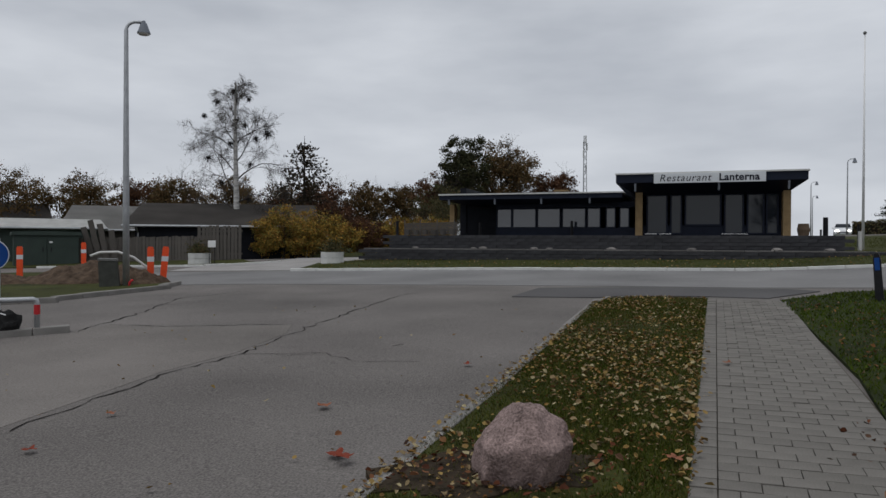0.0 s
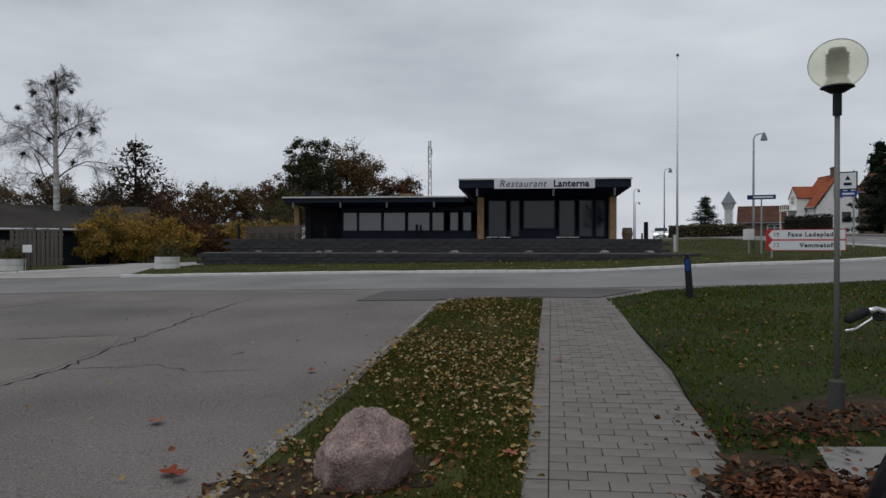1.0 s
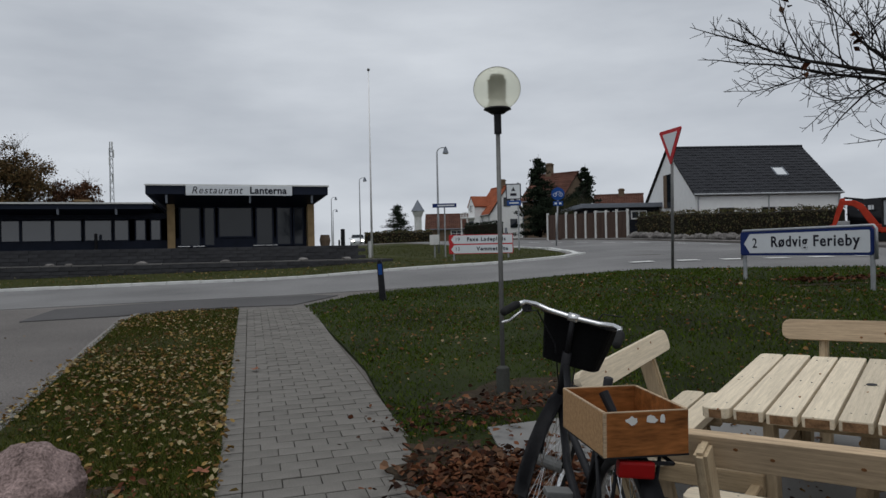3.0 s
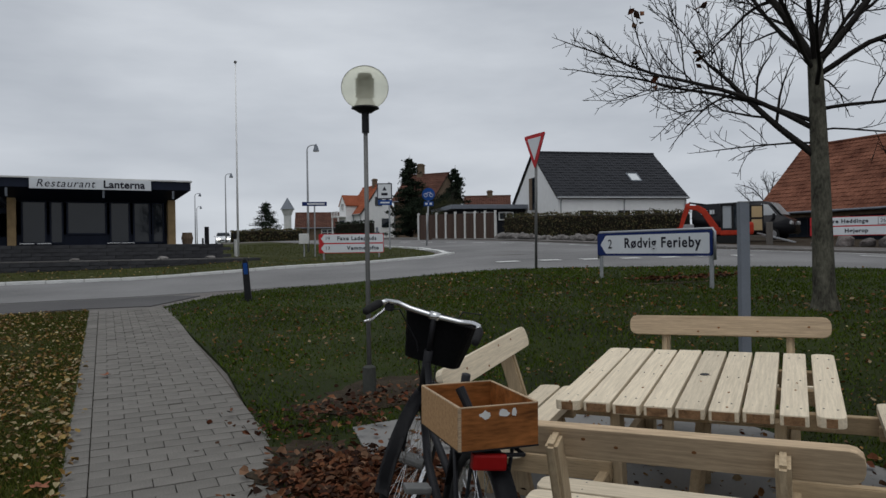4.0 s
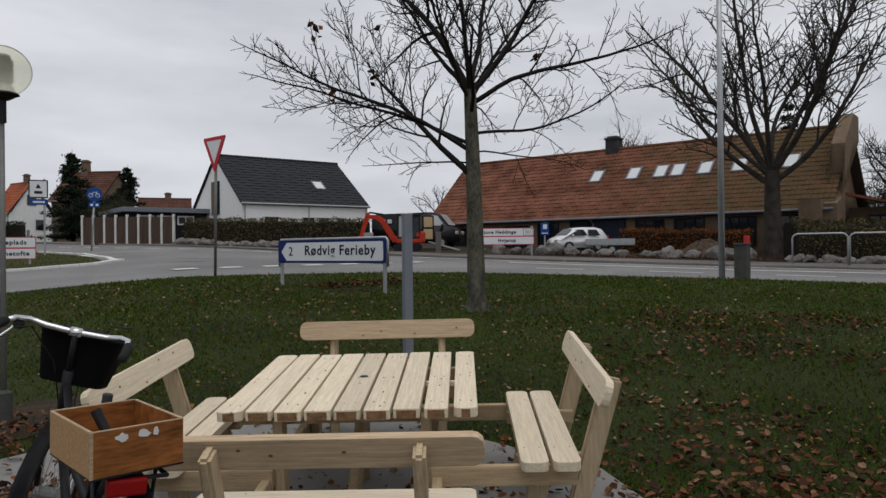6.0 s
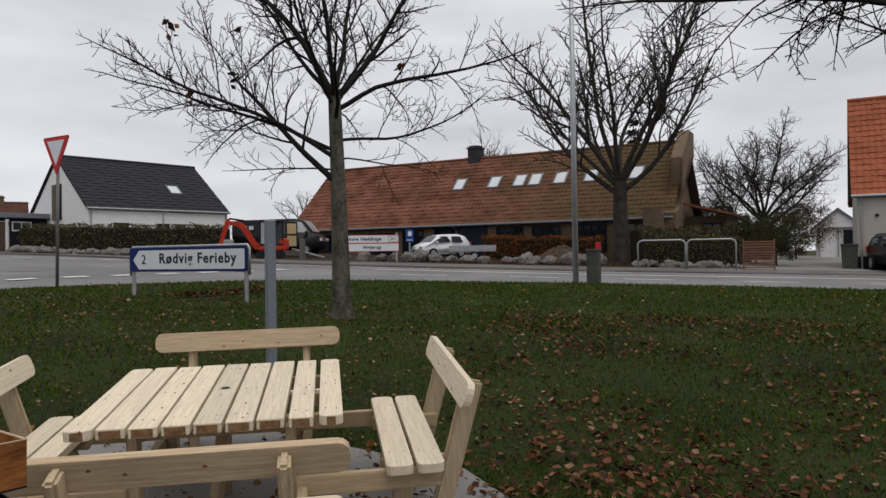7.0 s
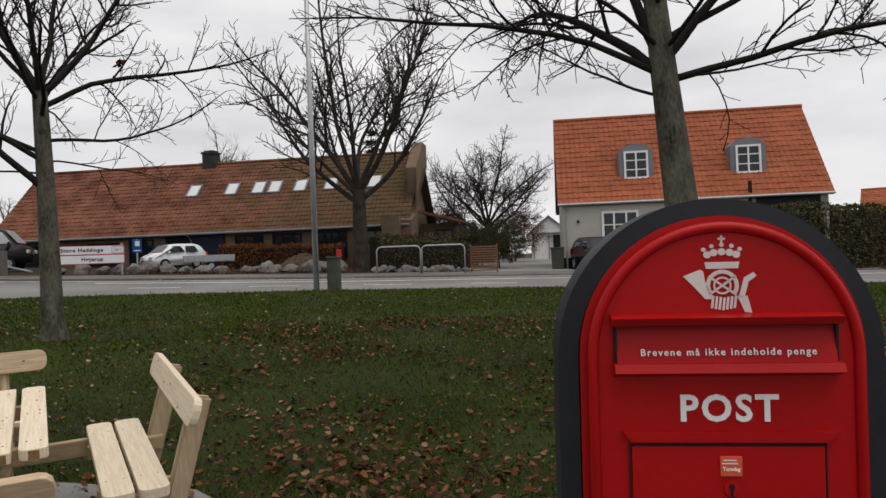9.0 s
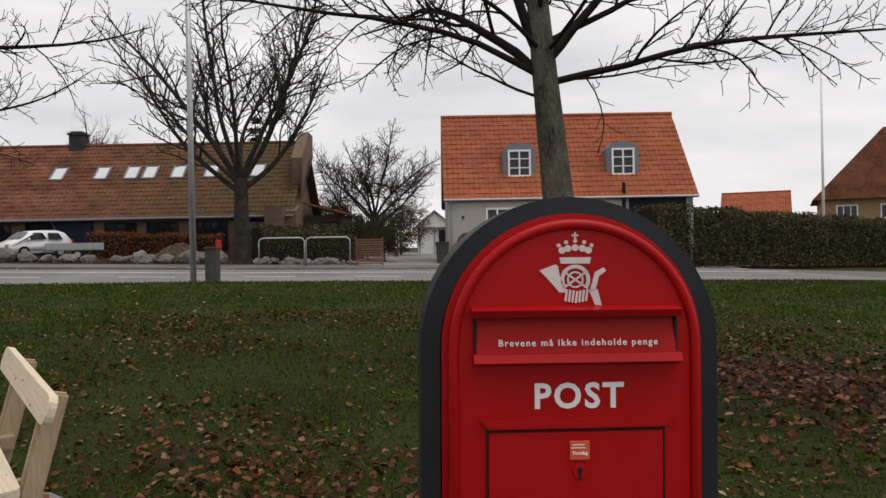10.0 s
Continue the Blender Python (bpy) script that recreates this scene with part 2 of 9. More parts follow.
L_RUST = leafmat("rust_leaf_pile", [(0.05, 0.02, 0.012), (0.095, 0.033, 0.017), (0.165, 0.074, 0.037), (0.038, 0.02, 0.014), (0.03, 0.017, 0.013), (0.21, 0.12, 0.072)])
L_GRASS = leafmat("grass_blades", [(0.024, 0.040, 0.0045), (0.046, 0.062, 0.0075), (0.09, 0.085, 0.02), (0.032, 0.048, 0.006), (0.065, 0.052, 0.016)])
L_LUSH = leafmat("lush_grass_blades", [(0.029, 0.052, 0.0034), (0.042, 0.069, 0.005), (0.058, 0.075, 0.009), (0.034, 0.059, 0.004), (0.046, 0.05, 0.009)])
L_OAK = leafmat("autumn_oak_leaves", [(0.075, 0.055, 0.028), (0.125, 0.075, 0.035), (0.07, 0.062, 0.03), (0.165, 0.092, 0.04)])
L_GREEN = leafmat("dull_green_leaves", [(0.03, 0.034, 0.018), (0.05, 0.052, 0.024), (0.026, 0.03, 0.017), (0.08, 0.07, 0.032)])
L_BROWN = leafmat("brown_leaves", [(0.085, 0.042, 0.026), (0.12, 0.06, 0.032), (0.06, 0.037, 0.026)])
L_GOLD = leafmat("golden_hedge_leaves", [(0.33, 0.17, 0.035), (0.40, 0.25, 0.05), (0.19, 0.15, 0.04), (0.13, 0.135, 0.04), (0.27, 0.10, 0.034)])
L_BEECH = leafmat("copper_beech_hedge", [(0.15, 0.045, 0.012), (0.20, 0.07, 0.016), (0.09, 0.035, 0.014)])
L_DARKHEDGE = leafmat("dark_hedge_leaves", [(0.04, 0.046, 0.02), (0.075, 0.078, 0.032), (0.13, 0.09, 0.045), (0.026, 0.03, 0.016), (0.10, 0.095, 0.05)])
L_CONIFER = leafmat("conifer_needles", [(0.012, 0.018, 0.012), (0.022, 0.03, 0.017), (0.016, 0.024, 0.016)])
L_LARCH = leafmat("larch_needles", [(0.04, 0.03, 0.02), (0.03, 0.027, 0.018), (0.055, 0.036, 0.022)])


# ---- building helpers ----
def box(bm, c, s, rz=0.0, bev=0.0, ry=0.0, rx=0.0):
    """A box with centre c and size s, turned and bevelled."""
    m = Matrix.Translation(c) @ Euler((radians(rx), radians(ry), radians(rz))).to_matrix().to_4x4() @ Matrix.Diagonal((*s, 1))
    geo = bmesh.ops.create_cube(bm, size=1, matrix=m)
    if bev:
        vs = set(geo["verts"])
        es = [e for e in bm.edges if e.verts[0] in vs and e.verts[1] in vs]
        bmesh.ops.bevel(bm, geom=es, offset=bev, segments=2, profile=0.6, affect="EDGES")


def beam(bm, p, q, w, h, bev=0.0, up=(0, 0, 1)):
    """A bar of section w x h from p to q."""
    p, q = Vector(p), Vector(q)
    d = (q - p)
    x = d.normalized()
    y = Vector(up).cross(x)
    if y.length < 1e-4:
        y = Vector((0, 1, 0))
    y.normalize()
    z = x.cross(y)
    m = Matrix((x, y, z)).transposed().to_4x4()
    m.translation = (p + q) / 2
    geo = bmesh.ops.create_cube(bm, size=1, matrix=m @ Matrix.Diagonal((d.length, w, h, 1)))
    if bev:
        vs = set(geo["verts"])
        bmesh.ops.bevel(bm, geom=[e for e in bm.edges if e.verts[0] in vs and e.verts[1] in vs], offset=bev, segments=2, affect="EDGES")


def cyl(bm, p, q, r0, r1=None, seg=12):
    r1 = r0 if r1 is None else r1
    p, q = Vector(p), Vector(q)
    d = q - p
    m = Matrix.Translation((p + q) / 2) @ d.to_track_quat("Z", "Y").to_matrix().to_4x4()
    bmesh.ops.create_cone(bm, cap_ends=True, segments=seg, radius1=r0, radius2=r1, depth=d.length, matrix=m)


def tube(bm, pts, r, seg=8):
    """A round tube along pts; r: a radius or one for each point."""
    pts = [Vector(p) for p in pts]
    rings = []
    for i, p in enumerate(pts):
        d = (pts[min(i + 1, len(pts) - 1)] - pts[max(i - 1, 0)]).normalized()
        a = d.orthogonal().normalized()
        if rings:
            a = (last - last.dot(d) * d).normalized()
        last = a
        b = d.cross(a)
        rr = r[i] if isinstance(r, (list, tuple)) else r
        rings.append([bm.verts.new(p + rr * (math.cos(2 * math.pi * k / seg) * a + math.sin(2 * math.pi * k / seg) * b)) for k in range(seg)])
    for u, v in zip(rings, rings[1:]):
        for k in range(seg):
            bm.faces.new((u[k], u[(k + 1) % seg], v[(k + 1) % seg], v[k]))
    bm.faces.new(rings[0][::-1])
    bm.faces.new(rings[-1])


def prism(bm, pts, y0, y1, plane="xz"):
    """A flat outline pulled from y0 to y1 across its plane."""
    def at(p, k):
        return (p[0], k, p[1]) if plane == "xz" else ((k, p[0], p[1]) if plane == "yz" else (p[0], p[1], k))
    a = [bm.verts.new(at(p, y0)) for p in pts]
    b = [bm.verts.new(at(p, y1)) for p in pts]
    n = len(pts)
    bm.faces.new(a)
    bm.faces.new(b[::-1])
    for i in range(n):
        bm.faces.new((a[i], b[i], b[(i + 1) % n], a[(i + 1) % n]))
    bmesh.ops.recalc_face_normals(bm, faces=bm.faces[:])


def ring(bm, c, axis, r, t, n=40, seg=8):
    """A torus of radius r and thickness t round c."""
    ax = Vector(axis).normalized()
    a = ax.orthogonal().normalized()
    b = ax.cross(a)
    rows = []
    for i in range(n):
        w = 2 * math.pi * i / n
        o = math.cos(w) * a + math.sin(w) * b
        rows.append([bm.verts.new(Vector(c) + o * (r + t * math.cos(2 * math.pi * k / seg)) + ax * t * math.sin(2 * math.pi * k / seg)) for k in range(seg)])
    for i in range(n):
        u, v = rows[i], rows[(i + 1) % n]
        for k in range(seg):
            bm.faces.new((u[k], v[k], v[(k + 1) % seg], u[(k + 1) % seg]))


def finish(name, bm, material, smooth_it=False):
    me = bpy.data.meshes.new(name)
    bmesh.ops.recalc_face_normals(bm, faces=bm.faces[:])
    bm.to_mesh(me)
    bm.free()
    me.materials.append(material)
    if smooth_it:
        me.polygons.foreach_set("use_smooth", [True] * len(me.polygons))
    return new(name, me)


def part(name, bm, material, parent=None, label="", smooth_it=False):
    ob = finish(name, bm, material, smooth_it)
    ob.parent = parent
    if label:
        tagged(ob, label)
    return ob


def rawmesh(name, verts, faces, material, parent=None, smooth_it=False):
    me = bpy.data.meshes.new(name)
    me.from_pydata(verts, [], faces)
    me.materials.append(material)
    if smooth_it:
        me.polygons.foreach_set("use_smooth", [True] * len(me.polygons))
    ob = new(name, me)
    ob.parent = parent
    return ob


def thing(name, x, y, az=0.0, label="", category="", group="", kind="", dz=0.0, tilt=0.0, lean=0.0):
    """An Empty on the ground at (x, y). Its +y points to compass bearing az (degrees clockwise from +y)."""
    ob = new(name)
    ob.matrix_basis = pose(x, y, gz(x, y) + dz, tilt, lean, -az)
    return tagged(ob, label, category, group, kind)


def B():
    return bmesh.new()


def text(name, s, size, material, parent, m, depth=0.002, align="CENTER", shear=0.0, space=1.0, bold=0.0):
    """Flat raised lettering turned into a mesh; its own x runs along the line and y up."""
    cu = bpy.data.curves.new(name, "FONT")
    cu.body, cu.size, cu.extrude, cu.align_x, cu.align_y = s, size, depth, align, "CENTER"
    cu.shear, cu.space_character, cu.offset = shear, space, bold
    cu.resolution_u = 3
    tmp = bpy.data.objects.new("tmp", cu)
    me = bpy.data.meshes.new_from_object(tmp)
    bpy.data.objects.remove(tmp)
    bpy.data.curves.remove(cu)
    me.name = name
    me.materials.clear()
    me.materials.append(material)
    ob = new(name, me)
    ob.parent = parent
    ob.matrix_basis = m
    return ob


STAND = Euler((radians(90), 0, 0)).to_matrix().to_4x4()


def front(x, y, z):
    """Pose of lettering on a face that looks to the thing's own -y."""
    return Matrix.Translation((x, y, z)) @ STAND


def cut(poly, res):
    """A flat polygon cut along a grid."""
    bm = B()
    f = bm.faces.new([bm.verts.new((x, y, 0)) for x, y in poly])
    bmesh.ops.triangulate(bm, faces=[f])
    for k in (0, 1):
        lo, hi = min(p[k] for p in poly), max(p[k] for p in poly)
        v = math.floor(lo / res) * res + res
        while v < hi:
            co = [0, 0, 0]
            no = [0, 0, 0]
            co[k], no[k] = v, 1
            bmesh.ops.bisect_plane(bm, geom=bm.verts[:] + bm.edges[:] + bm.faces[:], plane_co=co, plane_no=no)
            v += res
    return bm


def sheet(name, poly, material, dz=0.0, res=1.5, label="", category="", rough=0.0, kind="structure", edge=0.12):
    """A sheet that lies on the ground form, with a short skirt round it."""
    bm = cut(poly, res)
    rim = [e for e in bm.edges if e.is_boundary]
    for v in bm.verts:
        v.co.z = gz(v.co.x, v.co.y) + dz + (rough * noise.noise(v.co * 0.9) if rough else 0)
    if edge:
        geo = bmesh.ops.extrude_edge_only(bm, edges=rim)["geom"]
        for v in geo:
            if isinstance(v, bmesh.types.BMVert):
                v.co.z -= edge
    for f in bm.faces:
        if f.normal.z < 0:
            f.normal_flip()
    me = bpy.data.meshes.new(name)
    bm.to_mesh(me)
    bm.free()
    me.materials.append(material)
    return tagged(new(name, me), label, category, "", kind)


def inside(x, y, poly):
    hit = False
    for (x0, y0), (x1, y1) in zip(poly, poly[1:] + poly[:1]):
        if (y0 > y) != (y1 > y) and x < (x1 - x0) * (y - y0) / (y1 - y0) + x0:
            hit = not hit
    return hit

# ---- ground, roads, lawns ----
LAWN_A = [(-1.3, -2.5), (-0.5, 1.0), (0.30, 3.82), (0.84, 5.73), (2.45, 12.1), (2.8, 12.8), (3.3, 13.05), (4.45, 12.75), (1.96, 3.89), (0.95, 0.3), (0.15, -2.5)]
PATH_L = [(4.45, 12.75), (0.15, -2.5)]
LAWN_B = [(5.5, 12.35), (7.0, 13.6), (8.36, 14.1), (10.34, 13.6), (11.9, 12.7), (13.57, 11.4), (15.4, 10.1), (16.98, 8.74), (18.0, 7.2), (18.55, 5.4), (19.0, 2.9), (19.5, 1.0), (19.9, -4.1), (20.4, -17.0), (21.5, -45), (4, -45), (1.6, -6), (2.0, 0.5), (2.75, 3.1), (3.19, 4.07), (4.03, 6.58)]
SLAB_POLY = [(2.35, 1.05), (3.82, 4.15), (4.3, 4.05), (5.2, 3.5), (5.75, 2.4), (5.35, 0.9), (4.35, 0.1), (2.6, 0.1)]
LAWN_REST = [(-6.2, 24.3), (-4.0, 24.15), (1.1, 23.6), (6, 22.4), (11.5, 20.9), (15.0, 20.0), (15.6, 23.5), (16.3, 31), (17, 43), (11, 43), (13.5, 27.0), (12.8, 26.0), (-5.2, 30.2), (-6.5, 28.5)]
LAWN_CORNER = [(15.0, 20.0), (17.2, 19.6), (18.3, 20.2), (19.6, 22.0), (22.0, 26.2), (23.6, 31), (25.0, 38), (27, 50), (17, 50), (17, 43), (16.3, 31), (15.6, 23.5)]
FAR_KERB = [(30.5, -23), (27.6, -6), (26.6, 0), (26.4, 6.5), (27.2, 13.5), (29.0, 20), (31.0, 27), (32.4, 33), (34, 42), (37, 60)]


def polar_ground():
    """One sheet of rough grass that reaches the horizon."""
    rs = [0.01, 3, 6, 9, 12, 15, 18, 21, 24, 28, 32, 38, 46, 55, 70, 110, 200, 500, 1200, 3000]
    vs, fs, n = [], [], 96
    for r in rs:
        for k in range(n):
            w = 2 * math.pi * k / n
            x, y = 1.1 + r * math.sin(w), r * math.cos(w)
            vs.append((x, y, gz(x, y) - 0.14))
    for i in range(len(rs) - 1):
        for k in range(n):
            fs.append((i * n + k, (i + 1) * n + k, (i + 1) * n + (k + 1) % n, i * n + (k + 1) % n))
    ob = rawmesh("ground", vs, fs, M_GRASS)
    for p in ob.data.polygons:
        if p.normal.z < 0:
            p.flip()
    return tagged(ob, "rough autumn grass fields reaching the horizon", "ground", "", "structure")


polar_ground()
sheet("road", [(-50, -30), (26.6, -30), (30.5, -23), (27.6, -6), (26.6, 0), (26.4, 6.5), (27.2, 13.5), (29.0, 20), (31.0, 27), (32.4, 33), (34, 42), (37, 60), (28, 60), (20, 44), (14, 26), (-4, 31), (-9, 33), (-22, 31), (-50, 28)], M_ASPHALT, 0.0, 1.0, "worn grey asphalt car park and road with cracks", "road")
# the paler through road
sheet("road", [(-30, 24.6), (-6.2, 24.2), (1.1, 23.5), (11.5, 20.8), (15.0, 19.8), (17.4, 19.2), (18.9, 20.0), (20.4, 22.0), (22.8, 26.2), (24.4, 31), (25.8, 38), (28.5, 52), (35.6, 52), (33.4, 42), (31.8, 33), (30.4, 27), (28.5, 20), (26.7, 13.5), (25.9, 6.5), (26.1, 0), (27.1, -6), (30.0, -23), (20.8, -23), (20.3, -4.1), (19.9, 1.0), (19.35, 3.0), (18.9, 5.6), (18.3, 7.4), (17.2, 9.1), (15.5, 10.5), (12.0, 13.1), (10.4, 14.1), (8.3, 14.7), (6.6, 15.3), (1.8, 16.6), (-6, 19.0), (-30, 19.6)], M_ASPHALT_L, 0.012, 2.0, "pale worn asphalt through road", "road", edge=0.02)
sheet("road", [(1.14, 13.55), (1.75, 15.75), (4.0, 15.7), (6.58, 14.95), (6.9, 14.2), (5.5, 12.9), (4.4, 13.4), (3.2, 13.5), (2.6, 13.25)], M_ASPHALT_D, 0.016, 1.0, "darker repaired asphalt strip at the path end", "road", edge=0.02)
sheet("lawn", LAWN_A, M_GRASS, 0.035, 0.7, "leaf-strewn grass strip beside the paved path", "lawn", 0.02)
sheet("lawn", LAWN_B, M_LUSH, 0.036, 0.8, "green lawn strewn with fallen leaves", "lawn", 0.012)
sheet("lawn", LAWN_REST, M_GRASS, 0.04, 1.5, "narrow grass strip in front of the stone terrace", "lawn", 0.02)
sheet("lawn", LAWN_CORNER, M_GRASS, 0.04, 1.5, "grass corner with road signs", "lawn", 0.02)
sheet("pavement", [(27.2, -6), (30.1, -23), (34, -23), (31, -6), (29.6, 0), (29.4, 6.5), (30.0, 13.5), (31.4, 20), (33, 27), (34.4, 33), (36, 42), (39, 60), (37, 60), (34, 42), (32.3, 33), (30.9, 27), (28.9, 20), (27.1, 13.5), (26.3, 6.5), (26.5, 0)], M_ASPHALT, 0.07, 2.0, "asphalt footway along the far road side", "pavement")
sheet("ground", [(31.0, -6), (34, -23), (38, -45), (90, -45), (90, 60), (39, 60), (36, 42), (34.4, 33), (33, 27), (31.4, 20), (30.0, 13.5), (29.4, 6.5), (29.6, 0)], M_DIRT, 0.05, 3.0, "bare soil and gravel front yards with fallen leaves", "ground")
sheet("pavement", [(33.5, -4.2), (30.0, -4.2), (30.2, -9.4), (33.3, -9.4), (60, -17), (58, -12)], M_SLAB, 0.08, 2.0, "grey driveway beside the red-roofed house", "driveway")
sheet("pavement", [(-11.0, 28.6), (-9.2, 29.6), (-8.6, 33), (-4.9, 33), (-5.3, 30.6), (-6.5, 28.6), (-6.4, 24.4), (-11, 24.9)], M_GRAVEL, 0.02, 1.5, "pale gravel drive beside the terrace", "driveway")
sheet("lawn", [(-30, 27.5), (-18, 28.0), (-11.2, 27.6), (-9.6, 28.6), (-8.9, 29.4), (-10.0, 30.3), (-11.5, 33), (-30, 33)], M_GRASS, 0.04, 1.5, "grass verge before the wooden fence", "lawn", 0.02)
ISLAND = [(-13.5, 13.0), (-8.5, 14.0), (-7.7, 17.3), (-7.9, 18.7), (-9.0, 19.8), (-15, 24), (-25, 24), (-25, 12)]
sheet("lawn", ISLAND, M_GRASS, 0.09, 1.2, "kerbed traffic island with dug-up soil and grass", "traffic island", 0.03)
# slabs below the table
sheet("pavement", SLAB_POLY, M_SLAB, 0.05, 0.6, "grey concrete slabs below the picnic table", "pavement")

# bare soil where grass is worn
for k, (cx, cy, rx, ry, w) in enumerate([(0.95, 4.15, 0.75, 0.42, 15), (4.5, 4.75, 0.75, 0.5, 0), (3.35, 3.6, 0.5, 0.62, 20), (6.4, -5.0, 1.7, 0.8, 30), (12.6, 6.85, 1.1, 0.18, -12)]):
    ring_pts = []
    for i in range(64):
        a = 2 * math.pi * i / 64
        r = 0.82 + 0.35 * noise.noise((math.cos(a) * 2 + k * 7, math.sin(a) * 2, 0)) + 0.25 * noise.noise((math.cos(a) * 7 + k * 7, math.sin(a) * 7, 3))
        px_, py_ = rx * r * math.cos(a), ry * r * math.sin(a)
        c_, s_ = math.cos(radians(w)), math.sin(radians(w))
        ring_pts.append((cx + px_ * c_ - py_ * s_, cy + px_ * s_ + py_ * c_))
    sheet("soil_patch", ring_pts, M_DIRT, 0.044, 0.4, "dark bare soil patch in the grass", "soil", 0.02, edge=0.05)


# ---- kerbs, road paint, cracks ----
def along(pts, step):
    """Points and directions at even steps along a line."""
    out, left = [], 0.0
    for (x0, y0), (x1, y1) in zip(pts, pts[1:]):
        d = math.hypot(x1 - x0, y1 - y0)
        s = left
        while s < d:
            out.append((x0 + (x1 - x0) * s / d, y0 + (y1 - y0) * s / d, math.degrees(math.atan2(x1 - x0, y1 - y0))))
            s += step
        left = s - d
    return out


def kerb(pts, wide, high, step, label, dz=0.0, material=None):
    """A row of kerb stones with open joints."""
    root = tagged(new("kerb"), label, "kerb", "", "structure")
    bm = B()
    box(bm, (0, 0, 0), (wide, step - 0.012, 0.3), 0, 0.012)
    me = bpy.data.meshes.new("kerb_stone")
    bm.to_mesh(me)
    bm.free()
    me.materials.append(material or M_KERB)
    for x, y, a in along(pts, step):
        ob = new("kerb_stone", me)
        ob.parent = root
        w = radians(a)
        x2, y2 = x + step * math.sin(w), y + step * math.cos(w)
        pitch = math.degrees(math.atan2(gz(x2, y2) - gz(x, y), step))
        ob.matrix_basis = pose((x + x2) / 2, (y + y2) / 2, (gz(x, y) + gz(x2, y2)) / 2 + dz + high - 0.15 + random.uniform(-0.006, 0.006), pitch, random.uniform(-1, 1), -a)
    return root


kerb([(-0.42, 1.0), (0.30, 3.75), (0.84, 5.68), (2.42, 12.0)], 0.09, 0.045, 0.8, "thin worn concrete kerb between car park and grass")
kerb([(2.42, 12.0), (2.75, 12.85), (3.25, 13.12)], 0.09, 0.045, 0.4, "thin worn concrete kerb end")
kerb([(-6.3, 24.25), (-4.0, 24.05), (1.1, 23.5), (6, 22.3), (11.5, 20.8), (15.0, 19.85)], 0.22, 0.09, 0.95, "pale chipped concrete kerb before the restaurant lawn", 0.0, M_OFFWHITE)
kerb([(15.0, 19.85), (17.2, 19.35), (18.5, 19.9), (20.0, 21.9), (22.4, 26.1), (24.0, 31)], 0.22, 0.08, 0.6, "white kerb round the road corner", 0.0, M_OFFWHITE)
kerb(FAR_KERB, 0.18, 0.1, 1.0, "granite kerb along the far road side")
kerb([(-13.5, 12.9), (-8.5, 13.9), (-7.65, 17.2), (-7.85, 18.7)], 0.16, 0.11, 0.7, "low concrete kerb round the dug-up island")
kerb([(-6.75, 8.33), (-5.0, 9.42)], 0.2, 0.09, 0.44, "short kerb stones at the rail foot")
kerb([(-18, 27.9), (-11.2, 27.5), (-9.5, 28.6), (-8.8, 29.4)], 0.16, 0.08, 0.8, "pale kerb along the verge", 0.0, M_OFFWHITE)
for pts, w in (([(26.9, -23), (25.0, -5), (24.1, 0.5), (24.3, 8)], 0.22), ([(29.6, -23), (26.75, -5), (25.8, 0.5), (25.6, 8), (26.3, 13)], 0.14)):
    bm = B()
    for (x0, y0), (x1, y1) in zip(pts, pts[1:]):
        n_ = max(1, int(math.hypot(x1 - x0, y1 - y0) / 1.5))
        for i in range(n_):
            a, b = i / n_, (i + 1) / n_
            p = Vector((x0 + (x1 - x0) * a, y0 + (y1 - y0) * a, 0))
            q = Vector((x0 + (x1 - x0) * b, y0 + (y1 - y0) * b, 0))
            s = (q - p).normalized().cross(Vector((0, 0, 1))) * w / 2
            vs = []
            for v in (p - s, p + s, q + s, q - s):
                vs.append(bm.verts.new((v.x, v.y, gz(v.x, v.y) + 0.03)))
            bm.faces.new(vs)
    tagged(finish("road_line", bm, M_MARK), "worn white edge line painted on the road", "road marking", "", "structure")


def dash(name, x, y, az, L, w, label):
    bm = B()
    k = radians(az)
    u, v = Vector((math.sin(k), math.cos(k), 0)), Vector((math.cos(k), -math.sin(k), 0))
    n_ = max(1, int(L / 0.8))
    for i in range(n_):
        vs = []
        for a, b in ((i / n_, -1), (i / n_, 1), ((i + 1) / n_, 1), ((i + 1) / n_, -1)):
            p = Vector((x, y, 0)) + u * L * (a - 0.5) + v * w / 2 * b
            vs.append(bm.verts.new((p.x, p.y, gz(p.x, p.y) + 0.032)))
        bm.faces.new(vs)
    return tagged(finish(name, bm, M_MARK), label, "road marking", "dashes on the junction", "structure")


for i in range(9):
    dash("road_dash", 26.6 + i * 0.35, 15.5 + i * 2.6, 10, 1.3, 0.18, "white dash painted on the road")
for i in range(7):
    dash("give_way_tooth", 15.6 + i * 1.15, 14.0 - i * 0.55, 115, 0.62, 0.42, "worn white give-way mark")
for i in range(5):
    dash("road_dash", 21.5 + i * 0.25, 5.5 - i * 3.2, 177, 1.4, 0.14, "white dash painted on the road")
dash("road_line", 20.9, 23.6, 25, 5.0, 0.16, "white cycle lane line")


